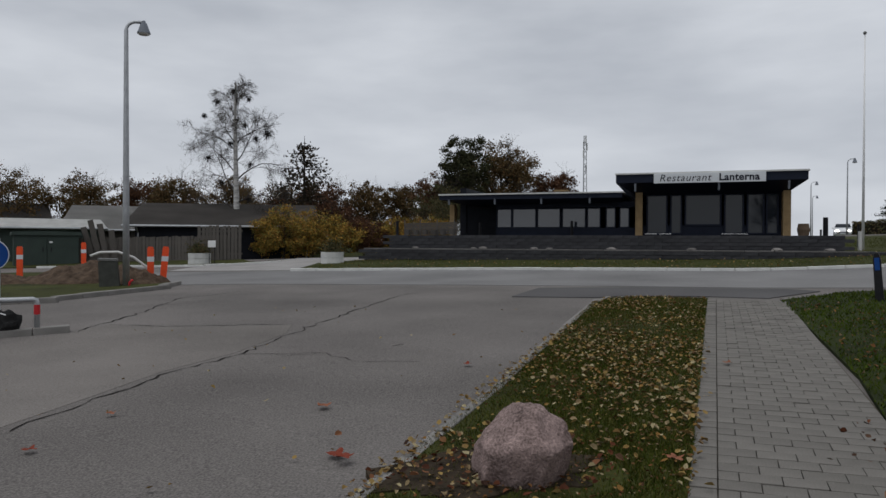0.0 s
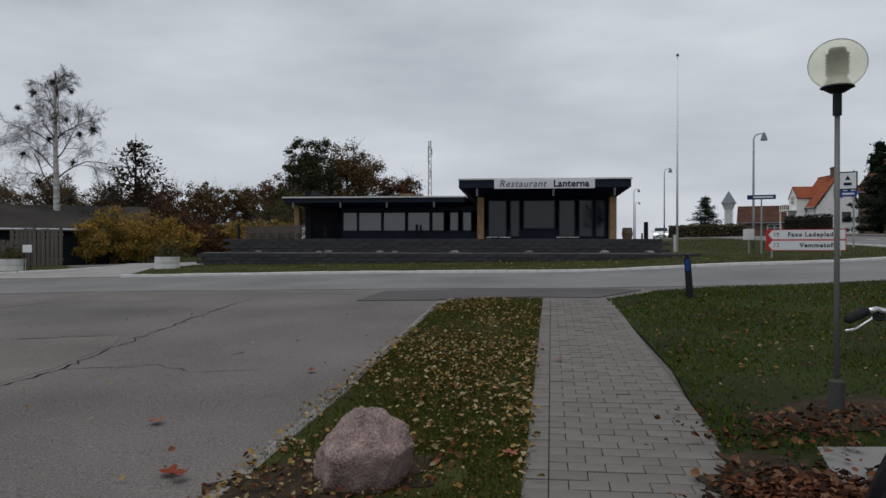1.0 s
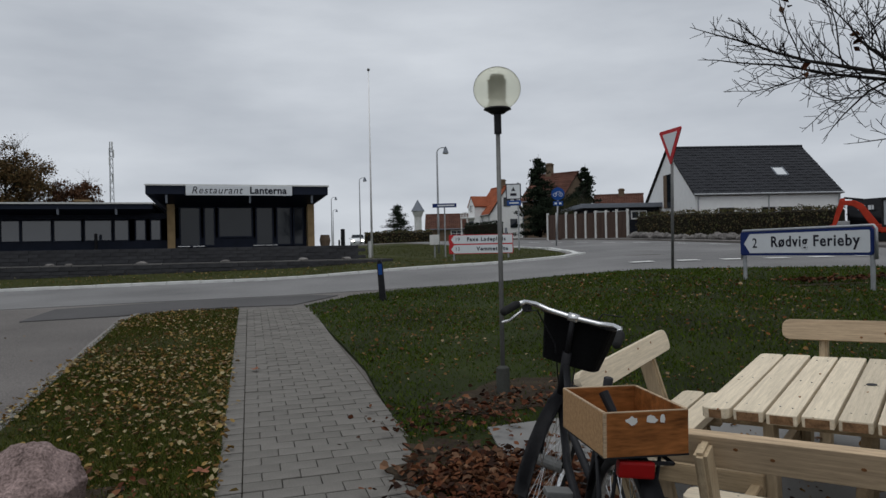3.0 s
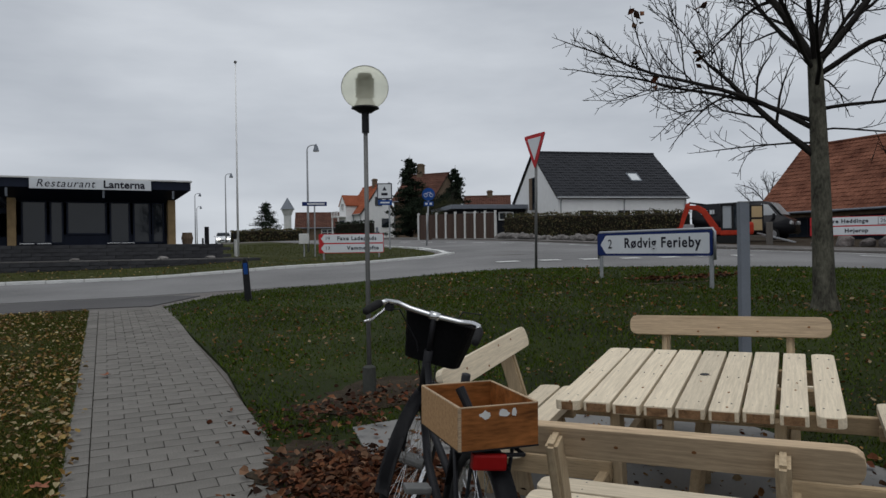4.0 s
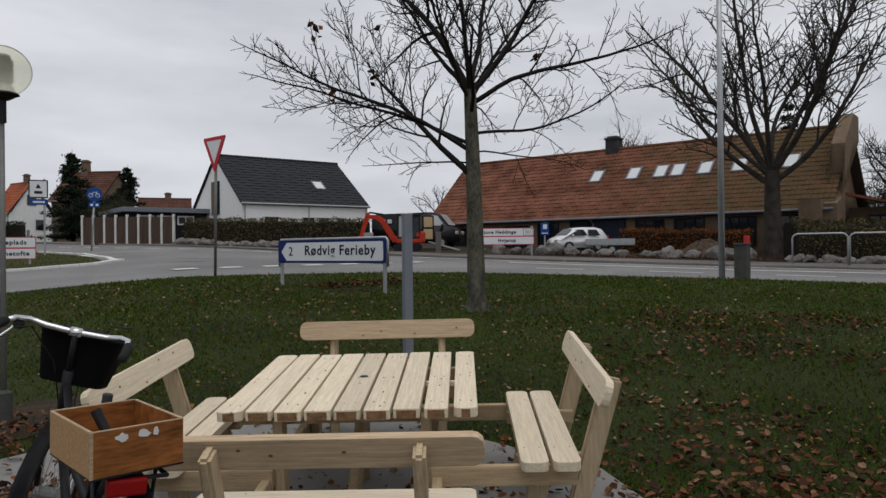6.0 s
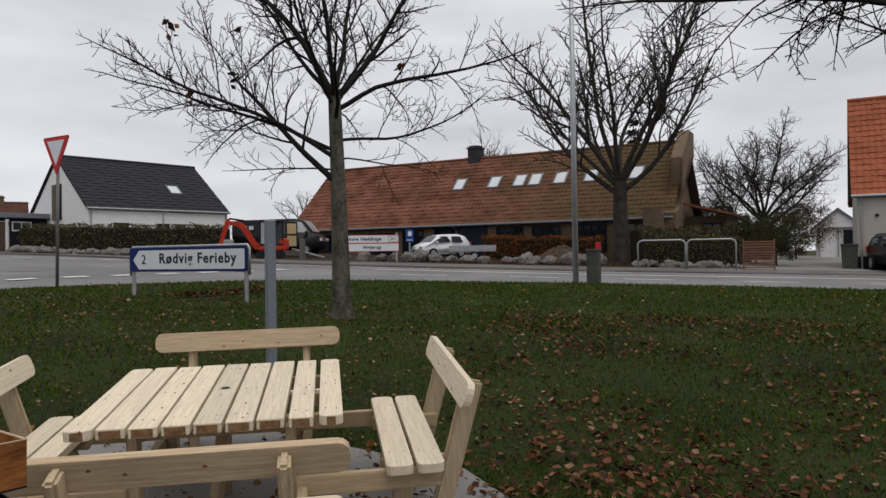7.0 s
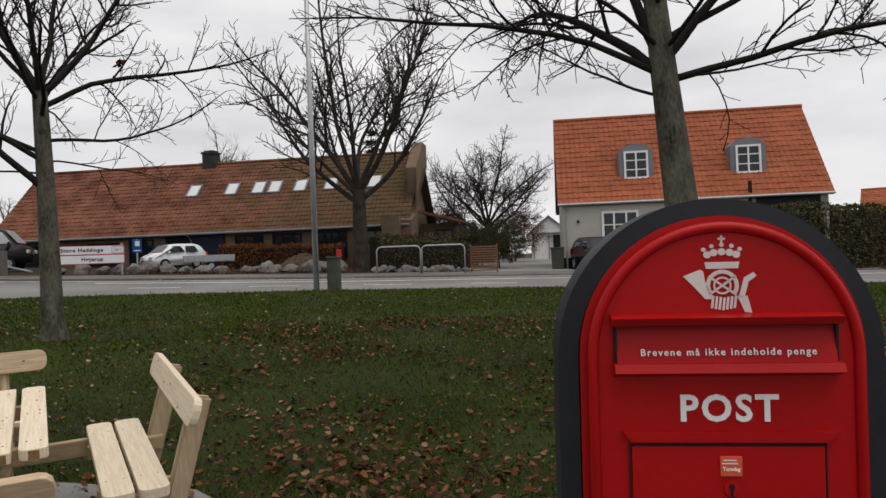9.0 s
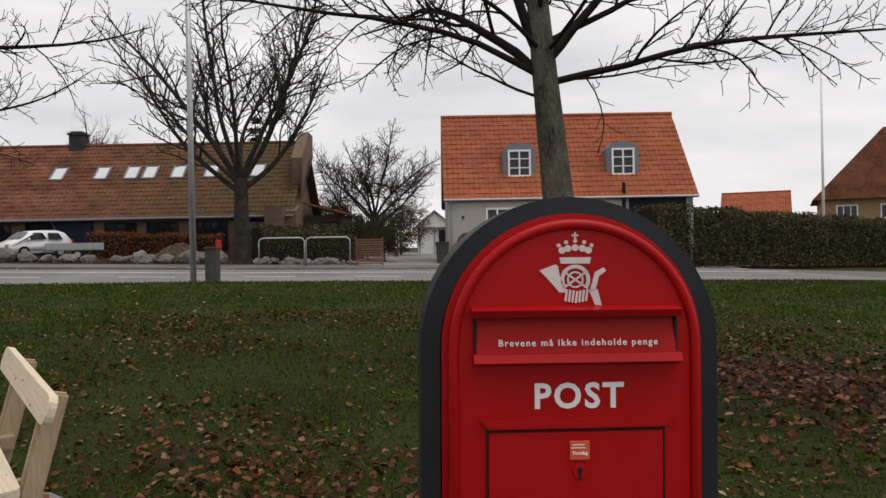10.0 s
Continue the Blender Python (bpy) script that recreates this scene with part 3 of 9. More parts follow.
def crack(pts, w, seed):
    """A ragged sunken seam of bitumen along a line."""
    random.seed(seed)
    fine = []
    for (x0, y0), (x1, y1) in zip(pts, pts[1:]):
        n_ = max(2, int(math.hypot(x1 - x0, y1 - y0) / 0.12))
        for i in range(n_):
            k = i / n_
            fine.append((x0 + (x1 - x0) * k + random.gauss(0, 0.03), y0 + (y1 - y0) * k + random.gauss(0, 0.03)))
    bm = B()
    prev = None
    for i, (x, y) in enumerate(fine):
        ww = w * 0.6 * random.uniform(0.1, 1.0)
        x1, y1 = fine[min(i + 1, len(fine) - 1)]
        x0, y0 = fine[max(i - 1, 0)]
        d = Vector((x1 - x0, y1 - y0, 0)).normalized().cross(Vector((0, 0, 1))) * ww / 2
        cur = [bm.verts.new((x + s * d.x, y + s * d.y, gz(x, y) + 0.005)) for s in (-1, 1)]
        if prev:
            bm.faces.new((prev[0], prev[1], cur[1], cur[0]))
        prev = cur
    tagged(finish("asphalt_crack", bm, M_CRACK), "dark ragged crack in the worn asphalt", "crack", "cracks in the car park", "structure")


crack([(-2.45, 4.86), (-2.33, 5.68), (-2.2, 6.86), (-1.86, 7.89), (-1.7, 9.27), (-1.49, 10.91), (-0.96, 14.58), (-0.51, 14.66)], 0.05, 1)
crack([(-4.81, 9.45), (-4.91, 11.45), (-5.61, 14.38), (-5.22, 15.18), (-5.03, 16.52)], 0.07, 2)
crack([(-4.73, 10.14), (-3.69, 9.94), (-2.76, 10.07), (-1.89, 10.04)], 0.05, 3)
crack([(-1.82, 7.79), (-1.03, 7.88), (-0.43, 7.41), (0.32, 7.4)], 0.03, 4)
crack([(-0.22, 8.33), (-0.11, 8.67)], 0.03, 5)
crack([(-1.35, 7.72), (-0.84, 7.88)], 0.02, 6)
crack([(-6, 21.5), (0, 20.8), (6, 19.6), (12, 18.0)], 0.05, 7)
crack([(3, 19.0), (8, 17.8), (13, 15.6)], 0.04, 8)
sheet("road", [(-2.6, 4.7), (-2.45, 5.7), (-2.3, 6.9), (-1.95, 7.9), (-1.8, 9.2), (-1.95, 10.0), (-3.7, 9.9), (-4.75, 10.1), (-4.8, 9.4), (-6, 6.0), (-6.5, 2), (-3, 2)], M_ASPHALT_O, 0.003, 0.8, "paler older asphalt panel in the car park", "road", edge=0.01)


# ---- buildings ----
def window(parent, x, y, z, w, h, cols=1, rows=1, fr=0.06, frame_mat=None, wall_y=0.0, name="window", glass=None):
    """A window in a wall that looks to -y: frame, glazing bars and pane, set at y."""
    bm = B()
    box(bm, (x - w / 2 + fr / 2, y, z), (fr, 0.07, h))
    box(bm, (x + w / 2 - fr / 2, y, z), (fr, 0.07, h))
    box(bm, (x, y, z - h / 2 + fr / 2), (w - 2 * fr, 0.07, fr))
    box(bm, (x, y, z + h / 2 - fr / 2), (w - 2 * fr, 0.07, fr))
    win = part(name, bm, frame_mat or M_WHITE, parent)
    for i in range(1, cols):
        bm = B()
        box(bm, (x - w / 2 + w * i / cols, y, z), (fr * 0.8, 0.06, h - 2 * fr))
        part("mullion", bm, frame_mat or M_WHITE, win)
    for j in range(1, rows):
        bm = B()
        box(bm, (x, y + 0.004, z - h / 2 + h * j / rows), (w - 2 * fr, 0.05, fr * 0.5))
        part("glazing_bar", bm, frame_mat or M_WHITE, win)
    for i in range(cols):
        bm = B()
        box(bm, (x - w / 2 + w * (i + 0.5) / cols, y + 0.03, z), (w / cols - fr * 0.5, 0.012, h - fr))
        part("pane", bm, glass or M_GLASS, win, "dark reflecting glass")
    return win


def tiles(parent, x0, x1, eave, ridge, material, run=0.24, course=0.33, wave=0.035, step=0.03):
    """A roof slope of wavy tile courses from the eave line (y, z) up to the ridge (y, z); each course is a part."""
    (y0, z0), (y1, z1) = eave, ridge
    slope = math.hypot(y1 - y0, z1 - z0)
    uy, uz = (y1 - y0) / slope, (z1 - z0) / slope
    ny, nz = (-uz, uy) if uy > 0 else (uz, -uy)
    nc, nr = int(abs(x1 - x0) / run) * 4, max(2, int(slope / course))
    for r in range(nr):
        vs, fs = [], []
        s0, s1 = slope * r / nr, slope * (r + 1) / nr + 0.03
        for k, (s, up) in enumerate(((s0, -0.05), (s0, step), (s1, 0.0))):
            for c in range(nc + 1):
                x = x0 + (x1 - x0) * c / nc
                wob = 0.006 * math.sin(c * 0.37 + r * 2.1)
                hgt = up + wob + (wave * (0.5 + 0.5 * math.sin(c * math.pi / 2)) if k else 0)
                vs.append((x, y0 + uy * s + ny * hgt, z0 + uz * s + nz * hgt))
        for k in range(2):
            for c in range(nc):
                i = k * (nc + 1) + c
                fs.append((i, i + 1, i + nc + 2, i + nc + 1))
        rawmesh("tile_course", vs, fs, material, parent)


def gable_house(name, x, y, az, L, W, eave, ridge, wall_mat, roof_mat, label, over=0.35, roof2=None, split=0.0, category="house", flat=False):
    """Long side towards -y, from its left corner at the origin; x along the front. eave, ridge: heights over the base."""
    h = thing(name, x, y, az, label, category)
    bm = B()
    t = 0.25
    box(bm, (L / 2, t / 2, eave / 2 - 0.4), (L, t, eave + 0.8))
    box(bm, (L / 2, W - t / 2, eave / 2 - 0.4), (L, t, eave + 0.8))
    for xx in (0, L - t):
        prism(bm, [(t, -0.8), (W - t, -0.8), (W - t, eave), (W / 2, ridge - 0.12), (t, eave)], xx, xx + t, "yz")
    part("wall", bm, wall_mat, h)
    k = (ridge - eave) / (W / 2)
    zo = eave - over * k + 0.06
    if flat:
        bm = B()
        for s in (0, 1):
            y0 = -over if not s else W + over
            p = [(-over, y0, zo), (L + over, y0, zo), (L + over, W / 2, ridge + 0.06), (-over, W / 2, ridge + 0.06)]
            bm.faces.new([bm.verts.new(q) for q in p])
        bmesh.ops.solidify(bm, geom=bm.faces[:], thickness=0.1)
        part("roof", bm, roof_mat, h)
    else:
        bm = B()
        for s in (0, 1):
            y0 = -over + 0.04 if not s else W + over - 0.04
            bm.faces.new([bm.verts.new(q) for q in [(-over + 0.03, y0, zo - 0.1), (L + over - 0.03, y0, zo - 0.1), (L + over - 0.03, W / 2, ridge - 0.07), (-over + 0.03, W / 2, ridge - 0.07)]])
        bmesh.ops.solidify(bm, geom=bm.faces[:], thickness=0.06)
        ro = part("roof", bm, M_GREYWOOD, h)
        xs = [(-over, L + over, roof_mat)] if not roof2 else [(-over, split, roof_mat), (split, L + over, roof2)]
        for a, b, m in xs:
            tiles(ro, a, b, (-over, zo), (W / 2, ridge + 0.05), m)
        tiles(ro, -over, L + over, (W + over, zo), (W / 2, ridge + 0.05), roof_mat)
        bm = B()
        n_ = int(L / 0.4)
        for i in range(n_):
            xa = -over + (L + 2 * over) * i / n_
            bm = B()
            cyl(bm, (xa, W / 2, ridge + 0.07), (xa + (L + 2 * over) / n_ + 0.03, W / 2, ridge + 0.08), 0.11, 0.10, 8)
            part("ridge_tile", bm, roof_mat, ro)
    bm = B()
    tube(bm, [(-over, -over - 0.05, zo - 0.02), (L + over, -over - 0.05, zo - 0.02)], 0.06, 8)
    for xx in (0.15, L * 0.5, L - 0.15):
        tube(bm, [(xx, -over - 0.05, zo - 0.05), (xx, -0.08, zo - 0.35), (xx, -0.08, -0.2)], 0.04, 6)
    part("gutter", bm, M_GREYPAINT if wall_mat in (M_BRICKBROWN, M_YELLOWBRICK) else M_GALV, h)
    return h


def skylight(parent, x, y, z, dy, dz, w=0.75, l=1.1):
    """A roof window lying in the slope (dy, dz)."""
    d = Vector((0, dy, dz)).normalized()
    nrm = Vector((0, -d.z, d.y))
    c = Vector((x, y, z)) + nrm * 0.09
    bm = B()
    for s in (-1, 1):
        p = c + Vector((s * (w / 2 - 0.04), 0, 0))
        beam(bm, p - d * l / 2, p + d * l / 2, 0.08, 0.1)
        q = c + d * s * (l / 2 - 0.04)
        beam(bm, q - Vector((w / 2 - 0.08, 0, 0)), q + Vector((w / 2 - 0.08, 0, 0)), 0.1, 0.08)
    sk = part("roof_window", bm, M_GREYPAINT, parent)
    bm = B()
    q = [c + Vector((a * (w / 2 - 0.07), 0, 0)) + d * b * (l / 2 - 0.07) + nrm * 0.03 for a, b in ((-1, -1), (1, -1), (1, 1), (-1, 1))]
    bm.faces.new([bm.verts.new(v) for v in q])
    part("pane", bm, M_SKYGLASS, sk, "pane with a pale sky reflection painted into its colour")


# The pale base colour paints the sky's reflection into these panes.
M_SKYGLASS = mat("painted_sky_glass", (0.55, 0.57, 0.58), 0.12, 0.05, 2, 10, 0.0, spec=0.9)


def chimney(parent, x, y, z0, z1, w, d, material):
    bm = B()
    box(bm, (x, y, (z0 + z1) / 2), (w, d, z1 - z0))
    box(bm, (x, y, z1 + 0.06), (w + 0.12, d + 0.12, 0.12), 0, 0.02)
    box(bm, (x, y, z1 + 0.16), (w * 0.8, d * 0.8, 0.1))
    part("chimney", bm, material, parent)


def restaurant():
    az = 12.82
    A = (-5.05, 30.12)
    r = thing("restaurant_building", A[0], A[1], az, "low dark restaurant pavilion with flat roofs and yellow brick piers", "restaurant")
    fl = 1.12
    # main block
    for x, w in ((11.1, 0.3), (17.0, 0.3)):
        bm = B()
        box(bm, (x, 4.9, (fl + 3.05) / 2 + 0.2), (w, 0.45, 3.05 - fl + 0.4))
        part("brick_pier", bm, M_YELLOWBRICK, r, "yellow brick pier beside the glass front")
    bm = B()
    box(bm, (2.55, 4.9, (fl + 2.6) / 2), (0.22, 0.45, 2.6 - fl))
    part("brick_pier", bm, M_YELLOWBRICK, r)
    bm = B()
    box(bm, (14.05, 11.6, 2.2), (5.8, 0.3, 3.4))
    box(bm, (16.95, 8.4, 2.2), (0.3, 6.2, 3.4))
    box(bm, (6.8, 11.6, 2.0), (8.7, 0.3, 3.0))
    box(bm, (2.6, 9.0, 2.0), (0.3, 5.2, 3.0))
    box(bm, (3.6, 6.6, 1.95), (1.9, 0.25, 1.7))
    part("wall", bm, M_DARKWALL, r)
    bm = B()
    box(bm, (10, 7.7, fl - 0.02), (15.2, 7.8, 0.06))
    part("floor", bm, M_SLATE, r)

    def roof(x0, x1, z, lip, drop, nm):
        bm = B()
        top = [(x0, 3.5), (x1, 3.5), (x1, 12.4), (x0, 12.4)]
        low = [(x0 + 0.75, 4.95), (x1 - 0.55, 4.95), (x1 - 0.55, 11.8), (x0 + 0.75, 11.8)]
        lv = [[bm.verts.new((a, b, zz)) for a, b in pts] for pts, zz in ((top, z), (top, z - lip), (low, z - lip - drop))]
        bm.faces.new(lv[0])
        bm.faces.new(lv[2][::-1])
        for u, v in ((lv[0], lv[1]), (lv[1], lv[2])):
            for i in range(4):
                bm.faces.new((u[i], u[(i + 1) % 4], v[(i + 1) % 4], v[i]))
        ro = part("roof", bm, M_FASCIA, r, nm)
        bm = B()
        box(bm, ((x0 + x1) / 2, 3.48, z + 0.03), (x1 - x0 + 0.06, 0.12, 0.06))
        box(bm, (x1 + 0.0, 8, z + 0.03), (0.12, 9.0, 0.06))
        part("roof_edge_trim", bm, M_OFFWHITE, ro, "pale metal roof edge")

    roof(10.2, 17.6, 3.70, 0.34, 0.42, "dark fascia roof with a flared overhang")
    roof(2.3, 10.45, 2.95, 0.2, 0.14, "low flat roof with a thin pale edge")
    for x, y, z, hh in ((11.0, 3.47, 3.15, 0.32), (14.3, 3.47, 3.15, 0.32), (16.9, 3.47, 3.15, 0.32), (4.9, 3.55, 2.66, 0.26), (7.0, 3.55, 2.66, 0.26), (9.1, 3.55, 2.66, 0.26), (2.75, 3.55, 2.66, 0.26)):
        bm = B()
        box(bm, (x, y, z), (0.08, 0.05, hh), 0, 0, 0, 12)
        part("roof_bracket", bm, M_GREYPAINT, r, "grey bracket below the roof edge")
    # glazed fronts
    for x, w, z0, z1, nm in ((11.85, 0.9, fl + 0.08, 2.95, "door"), (12.65, 0.5, fl + 0.08, 2.95, "window"), (13.75, 1.5, fl + 0.45, 2.95, "window"), (15.0, 0.8, fl + 0.08, 2.95, "door"), (15.85, 0.7, fl + 0.08, 2.95, "door"), (16.5, 0.5, fl + 0.08, 2.95, "window")):
        window(r, x, 5.15, (z0 + z1) / 2, w, z1 - z0, 1, 1, 0.07, M_FASCIA, name=nm)
    bm = B()
    box(bm, (14.05, 5.22, fl + 0.22), (5.7, 0.06, 0.5))
    box(bm, (14.05, 5.2, 3.0), (5.7, 0.1, 0.2))
    part("panel", bm, M_FASCIA, r)
    for x, w in ((4.95, 0.75), (5.9, 1.15), (7.05, 1.1), (8.2, 1.1), (9.1, 0.62), (9.85, 0.45), (10.45, 0.45)):
        window(r, x, 5.25, 1.95, w, 0.92, 1, 1, 0.05, M_FASCIA, glass=M_GLASS_WING)
    bm = B()
    box(bm, (7.75, 5.3, fl + 0.17), (6.4, 0.12, 0.42))
    box(bm, (7.75, 5.3, 2.55), (6.4, 0.12, 0.24))
    part("panel", bm, M_FASCIA, r)
    # name board
    sg = part("name_board", (lambda b: (box(b, (13.9, 3.40, 3.5), (4.3, 0.08, 0.40), 0, 0.01), b)[1])(B()), M_SIGNWHITE, r, "white board lettered Restaurant Lanterna")
    text("lettering", "Restaurant", 0.41, M_LETTER, sg, front(12.97, 3.355, 3.5), 0.003, shear=0.25, space=1.12)
    text("lettering", "Lanterna", 0.41, M_LETTER, sg, front(15.05, 3.355, 3.5), 0.003, space=1.05, bold=0.012)
    # door pulls
    for x in (11.6, 12.2, 14.75, 15.3):
        bm = B()
        box(bm, (x, 5.08, fl + 0.1), (0.5, 0.03, 0.03))
        part("door_threshold", bm, M_CHROME, r)
    bm = B()
    box(bm, (7.0, 9.5, 3.2), (0.6, 0.6, 0.55))
    box(bm, (7.0, 9.5, 3.5), (0.7, 0.7, 0.08))
    part("chimney", bm, M_YELLOWBRICK, r)
    return r


restaurant()


def terrace():
    """Two stepped walls of stacked dark stones with pale cappings; each stone is a part."""
    t = thing("terrace", -5.05, 30.12, 12.82, "stepped dark grey stone terrace with pale capping slabs", "terrace", "", "structure")
    bm = B()
    box(bm, (9.8, 1.6, 0.02), (18.4, 2.6, 0.96))
    box(bm, (9.6, 7.0, 0.5), (17.8, 10.6, 1.14))
    part("terrace_core", bm, M_SLATE, t)
    b2 = B()
    box(b2, (0, 0, 0), (0.6, 0.26, 0.128), 0, 0.008)
    me = bpy.data.meshes.new("stone")
    b2.to_mesh(me)
    b2.free()
    me.materials.append(M_SLATE)
    rnd = random.Random(5)
    for y, x0, x1, z0, rows in ((0.14, 0.0, 19.3, -0.18, 5), (1.36, 0.6, 18.7, 0.44, 5)):
        for r in range(rows):
            x = x0 + 0.3 + (0.3 if r % 2 else 0.0) - 0.15
            while x < x1 - 0.2:
                ob = new("stone", me)
                ob.parent = t
                ob.matrix_basis = pose(x, y + rnd.uniform(-0.014, 0.014), z0 + 0.135 * r + 0.064, 0, 0, rnd.uniform(-0.8, 0.8)) @ Matrix.Diagonal((rnd.uniform(0.985, 0.998), 1, 0.975, 1))
                x += 0.6
    b3 = B()
    box(b3, (0, 0, 0), (0.98, 0.6, 0.05), 0, 0.01)
    cap = bpy.data.meshes.new("capping_slab")
    b3.to_mesh(cap)
    b3.free()
    cap.materials.append(M_SLATETOP)
    for y, x0, x1, z in ((0.5, 0.5, 19.0, 0.525),):
        x = x0
        while x < x1:
            ob = new("capping_slab", cap)
            ob.parent = t
            ob.matrix_basis = pose(x, y, z, 0, 0, rnd.uniform(-0.5, 0.5))
            x += 1.0
    # low end wall towards the lawn
    bm = B()
    box(bm, (19.4, 1.6, 0.28), (0.5, 2.9, 0.5), 0, 0.02)
    part("end_wall", bm, M_SLATE, t)


terrace()


def terrace_rock(x, z, y, s, seed):
    t = Matrix.Translation((-5.05, 30.12, gz(-5.05, 30.12))) @ Euler((0, 0, radians(-12.82))).to_matrix().to_4x4() @ Vector((x, y, z))
    bm = B()
    bmesh.ops.create_icosphere(bm, subdivisions=2, radius=1)
    for v in bm.verts:
        v.co *= 1 + 0.35 * noise.noise(v.co * 1.4 + Vector((seed, 0, 0)))
        v.co = Vector((v.co.x * s * 1.6, v.co.y * s, max(v.co.z, -0.4) * s * 0.6))
    ob = finish("flat_rock", bm, M_ROCK)
    ob.location = t + Vector((0, 0, s * 0.2))
    tagged(ob, "small pale rock lying on the terrace ledge", "rock", "rocks on the terrace")


for i, x in enumerate((2.3, 5.2, 7.3, 7.9, 10.3, 13.2, 16.1, 17.8, 4.8)):
    terrace_rock(x, 0.55, 0.35, (0.1, 0.12, 0.1, 0.09, 0.12, 0.11, 0.13, 0.12, 0.08)[i], i * 3.1)

# long brick house
lh = gable_house("long_house", 42.9, 19.4, 105.3, 22.5, 8.0, 2.55, 6.3, M_BRICKBROWN, M_TILE_FARM, "long brown brick farmhouse with mossy red tile roof", 0.45)
lh.location.z = 0.95
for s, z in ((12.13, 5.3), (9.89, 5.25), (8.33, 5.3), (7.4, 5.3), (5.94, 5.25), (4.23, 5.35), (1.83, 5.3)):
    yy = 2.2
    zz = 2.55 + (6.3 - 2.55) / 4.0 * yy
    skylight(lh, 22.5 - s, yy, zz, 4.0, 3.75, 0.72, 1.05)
chimney(lh, 22.5 - 12.0, 4.0, 6.0, 6.95, 0.75, 0.65, M_SLATE)
bm = B()
box(bm, (22.1, -0.6, 1.1), (0.9, 0.5, 3.0))
prism(bm, [(-0.45, -0.5), (1.3, -0.5), (1.3, 5.2), (3.4, 6.8), (4.6, 6.8), (4.6, 5.6), (3.2, 5.4), (0.5, 2.7), (-0.45, 2.4)], 22.55, 23.1, "yz")
part("gable_chimney_wall", bm, M_BRICKBROWN, lh, "tall brown brick chimney wall on the gable")
bm = B()
box(bm, (24.0, 4.6, 0.9), (1.9, 4.5, 2.8))
part("lean_to", bm, M_BRICKBROWN, lh)
bm = B()
beam(bm, (22.9, 4.2, 2.95), (25.4, 4.2, 2.3), 5.6, 0.12)
part("lean_to_roof", bm, M_TILE_OLD, lh, "small red lean-to roof")
window(lh, 24.3, 2.31, 1.45, 0.9, 1.0, 2, 1, 0.08, M_DARKWALL)
for a, b, z0, z1, c in ((12.7, 9.4, 0.1, 2.1, 1), (8.85, 7.3, 0.6, 2.0, 3), (6.8, 5.25, 0.6, 2.0, 3), (4.45, 2.85, 0.6, 2.0, 4), (1.9, 0.9, 1.3, 2.0, 2), (17.2, 15.4, 0.6, 1.9, 3), (21.0, 19.0, 0.8, 1.9, 3), (14.8, 13.4, 0.1, 2.0, 2)):
    window(lh, 22.5 - (a + b) / 2, -0.03, (z0 + z1) / 2, a - b, z1 - z0, c, 1, 0.08, M_DARKWALL)
bm = B()
box(bm, (22.5 - 10.4, -0.06, 1.1), (1.9, 0.05, 1.9))
part("garage_door", bm, M_FASCIA, lh, "dark blue garage door")

# white house with the black roof
wh = gable_house("white_house", 36.45, 29.53, 28.4, 9.0, 9.0, 2.66, 6.0, M_WHITE, M_TILE_BLACK, "white rendered house with black tiled roof", 0.12)
wh.matrix_basis = pose(36.45, 29.53, 1.92, 0, 0, -28.4)
skylight(wh, 6.2, 1.9, 2.66 + 3.34 / 4.5 * 1.9, 4.5, 3.34, 0.8, 1.0)
for x, w in ((1.9, 0.9), (4.5, 0.8), (5.6, 0.7), (6.9, 0.5)):
    window(wh, x, -0.03, 1.3, w, 1.0, 2, 1, 0.06, M_BLACK)
bm = B()
box(bm, (-0.04, 4.5, 3.2), (0.08, 1.3, 2.2))
gw = part("gable_window", bm, M_GLASS, wh, "tall dark gable window with brown side panel")
bm = B()
box(bm, (-0.07, 4.9, 3.2), (0.06, 0.6, 2.2))
part("side_panel", bm, M_BRICKBROWN, gw)
bm = B()
box(bm, (-2.6, 9.2, 1.0), (5.0, 6.0, 2.6))
ga = part("garage", bm, M_DARKWALL, wh, "dark flat-roofed garage beside the gable")
bm = B()
box(bm, (-2.7, 9.1, 2.4), (5.8, 6.8, 0.3), 0, 0.02)
part("flat_roof", bm, M_GREYPAINT, ga)
for x in (-4.1, -2.8, -1.5):
    window(wh, x, 6.17, 1.75, 1.1, 0.6, 2, 1, 0.08, M_WHITE)

# red-roofed house with dormers
rh = gable_house("red_roof_house", 33.43, -9.54, 104.9, 11.6, 7.0, 3.2, 7.45, M_RENDER, M_TILE_RED, "pale rendered house with bright red tiled roof and two dormers", 0.2)
for x in (3.5, 8.5):
    bm = B()
    prism(bm, [(-0.78, 0), (0.78, 0), (0.78, 1.35), (0.5, 1.62), (0, 1.72), (-0.5, 1.62), (-0.78, 1.35)], 0.75, 3.0, "xz")
    for v in bm.verts:
        v.co += Vector((x, 0, 4.05))
    d = part("dormer", bm, M_GREYPAINT, rh, "grey zinc dormer with a curved top")
    window(d, x, 0.70, 4.05 + 0.72, 1.1, 1.3, 2, 3, 0.09, M_WHITE)
window(rh, 2.6, -0.03, 2.0, 1.65, 1.25, 3, 2, 0.1, M_WHITE)
window(rh, 5.6, -0.03, 2.0, 1.2, 1.2, 2, 2, 0.1, M_WHITE)
# No recess is cut: a dark panel paints the porch's shade.
bm = B()
box(bm, (9.9, -0.04, 2.2), (2.7, 0.06, 1.7))
box(bm, (8.3, -0.08, 2.9), (0.14, 0.1, 1.6))
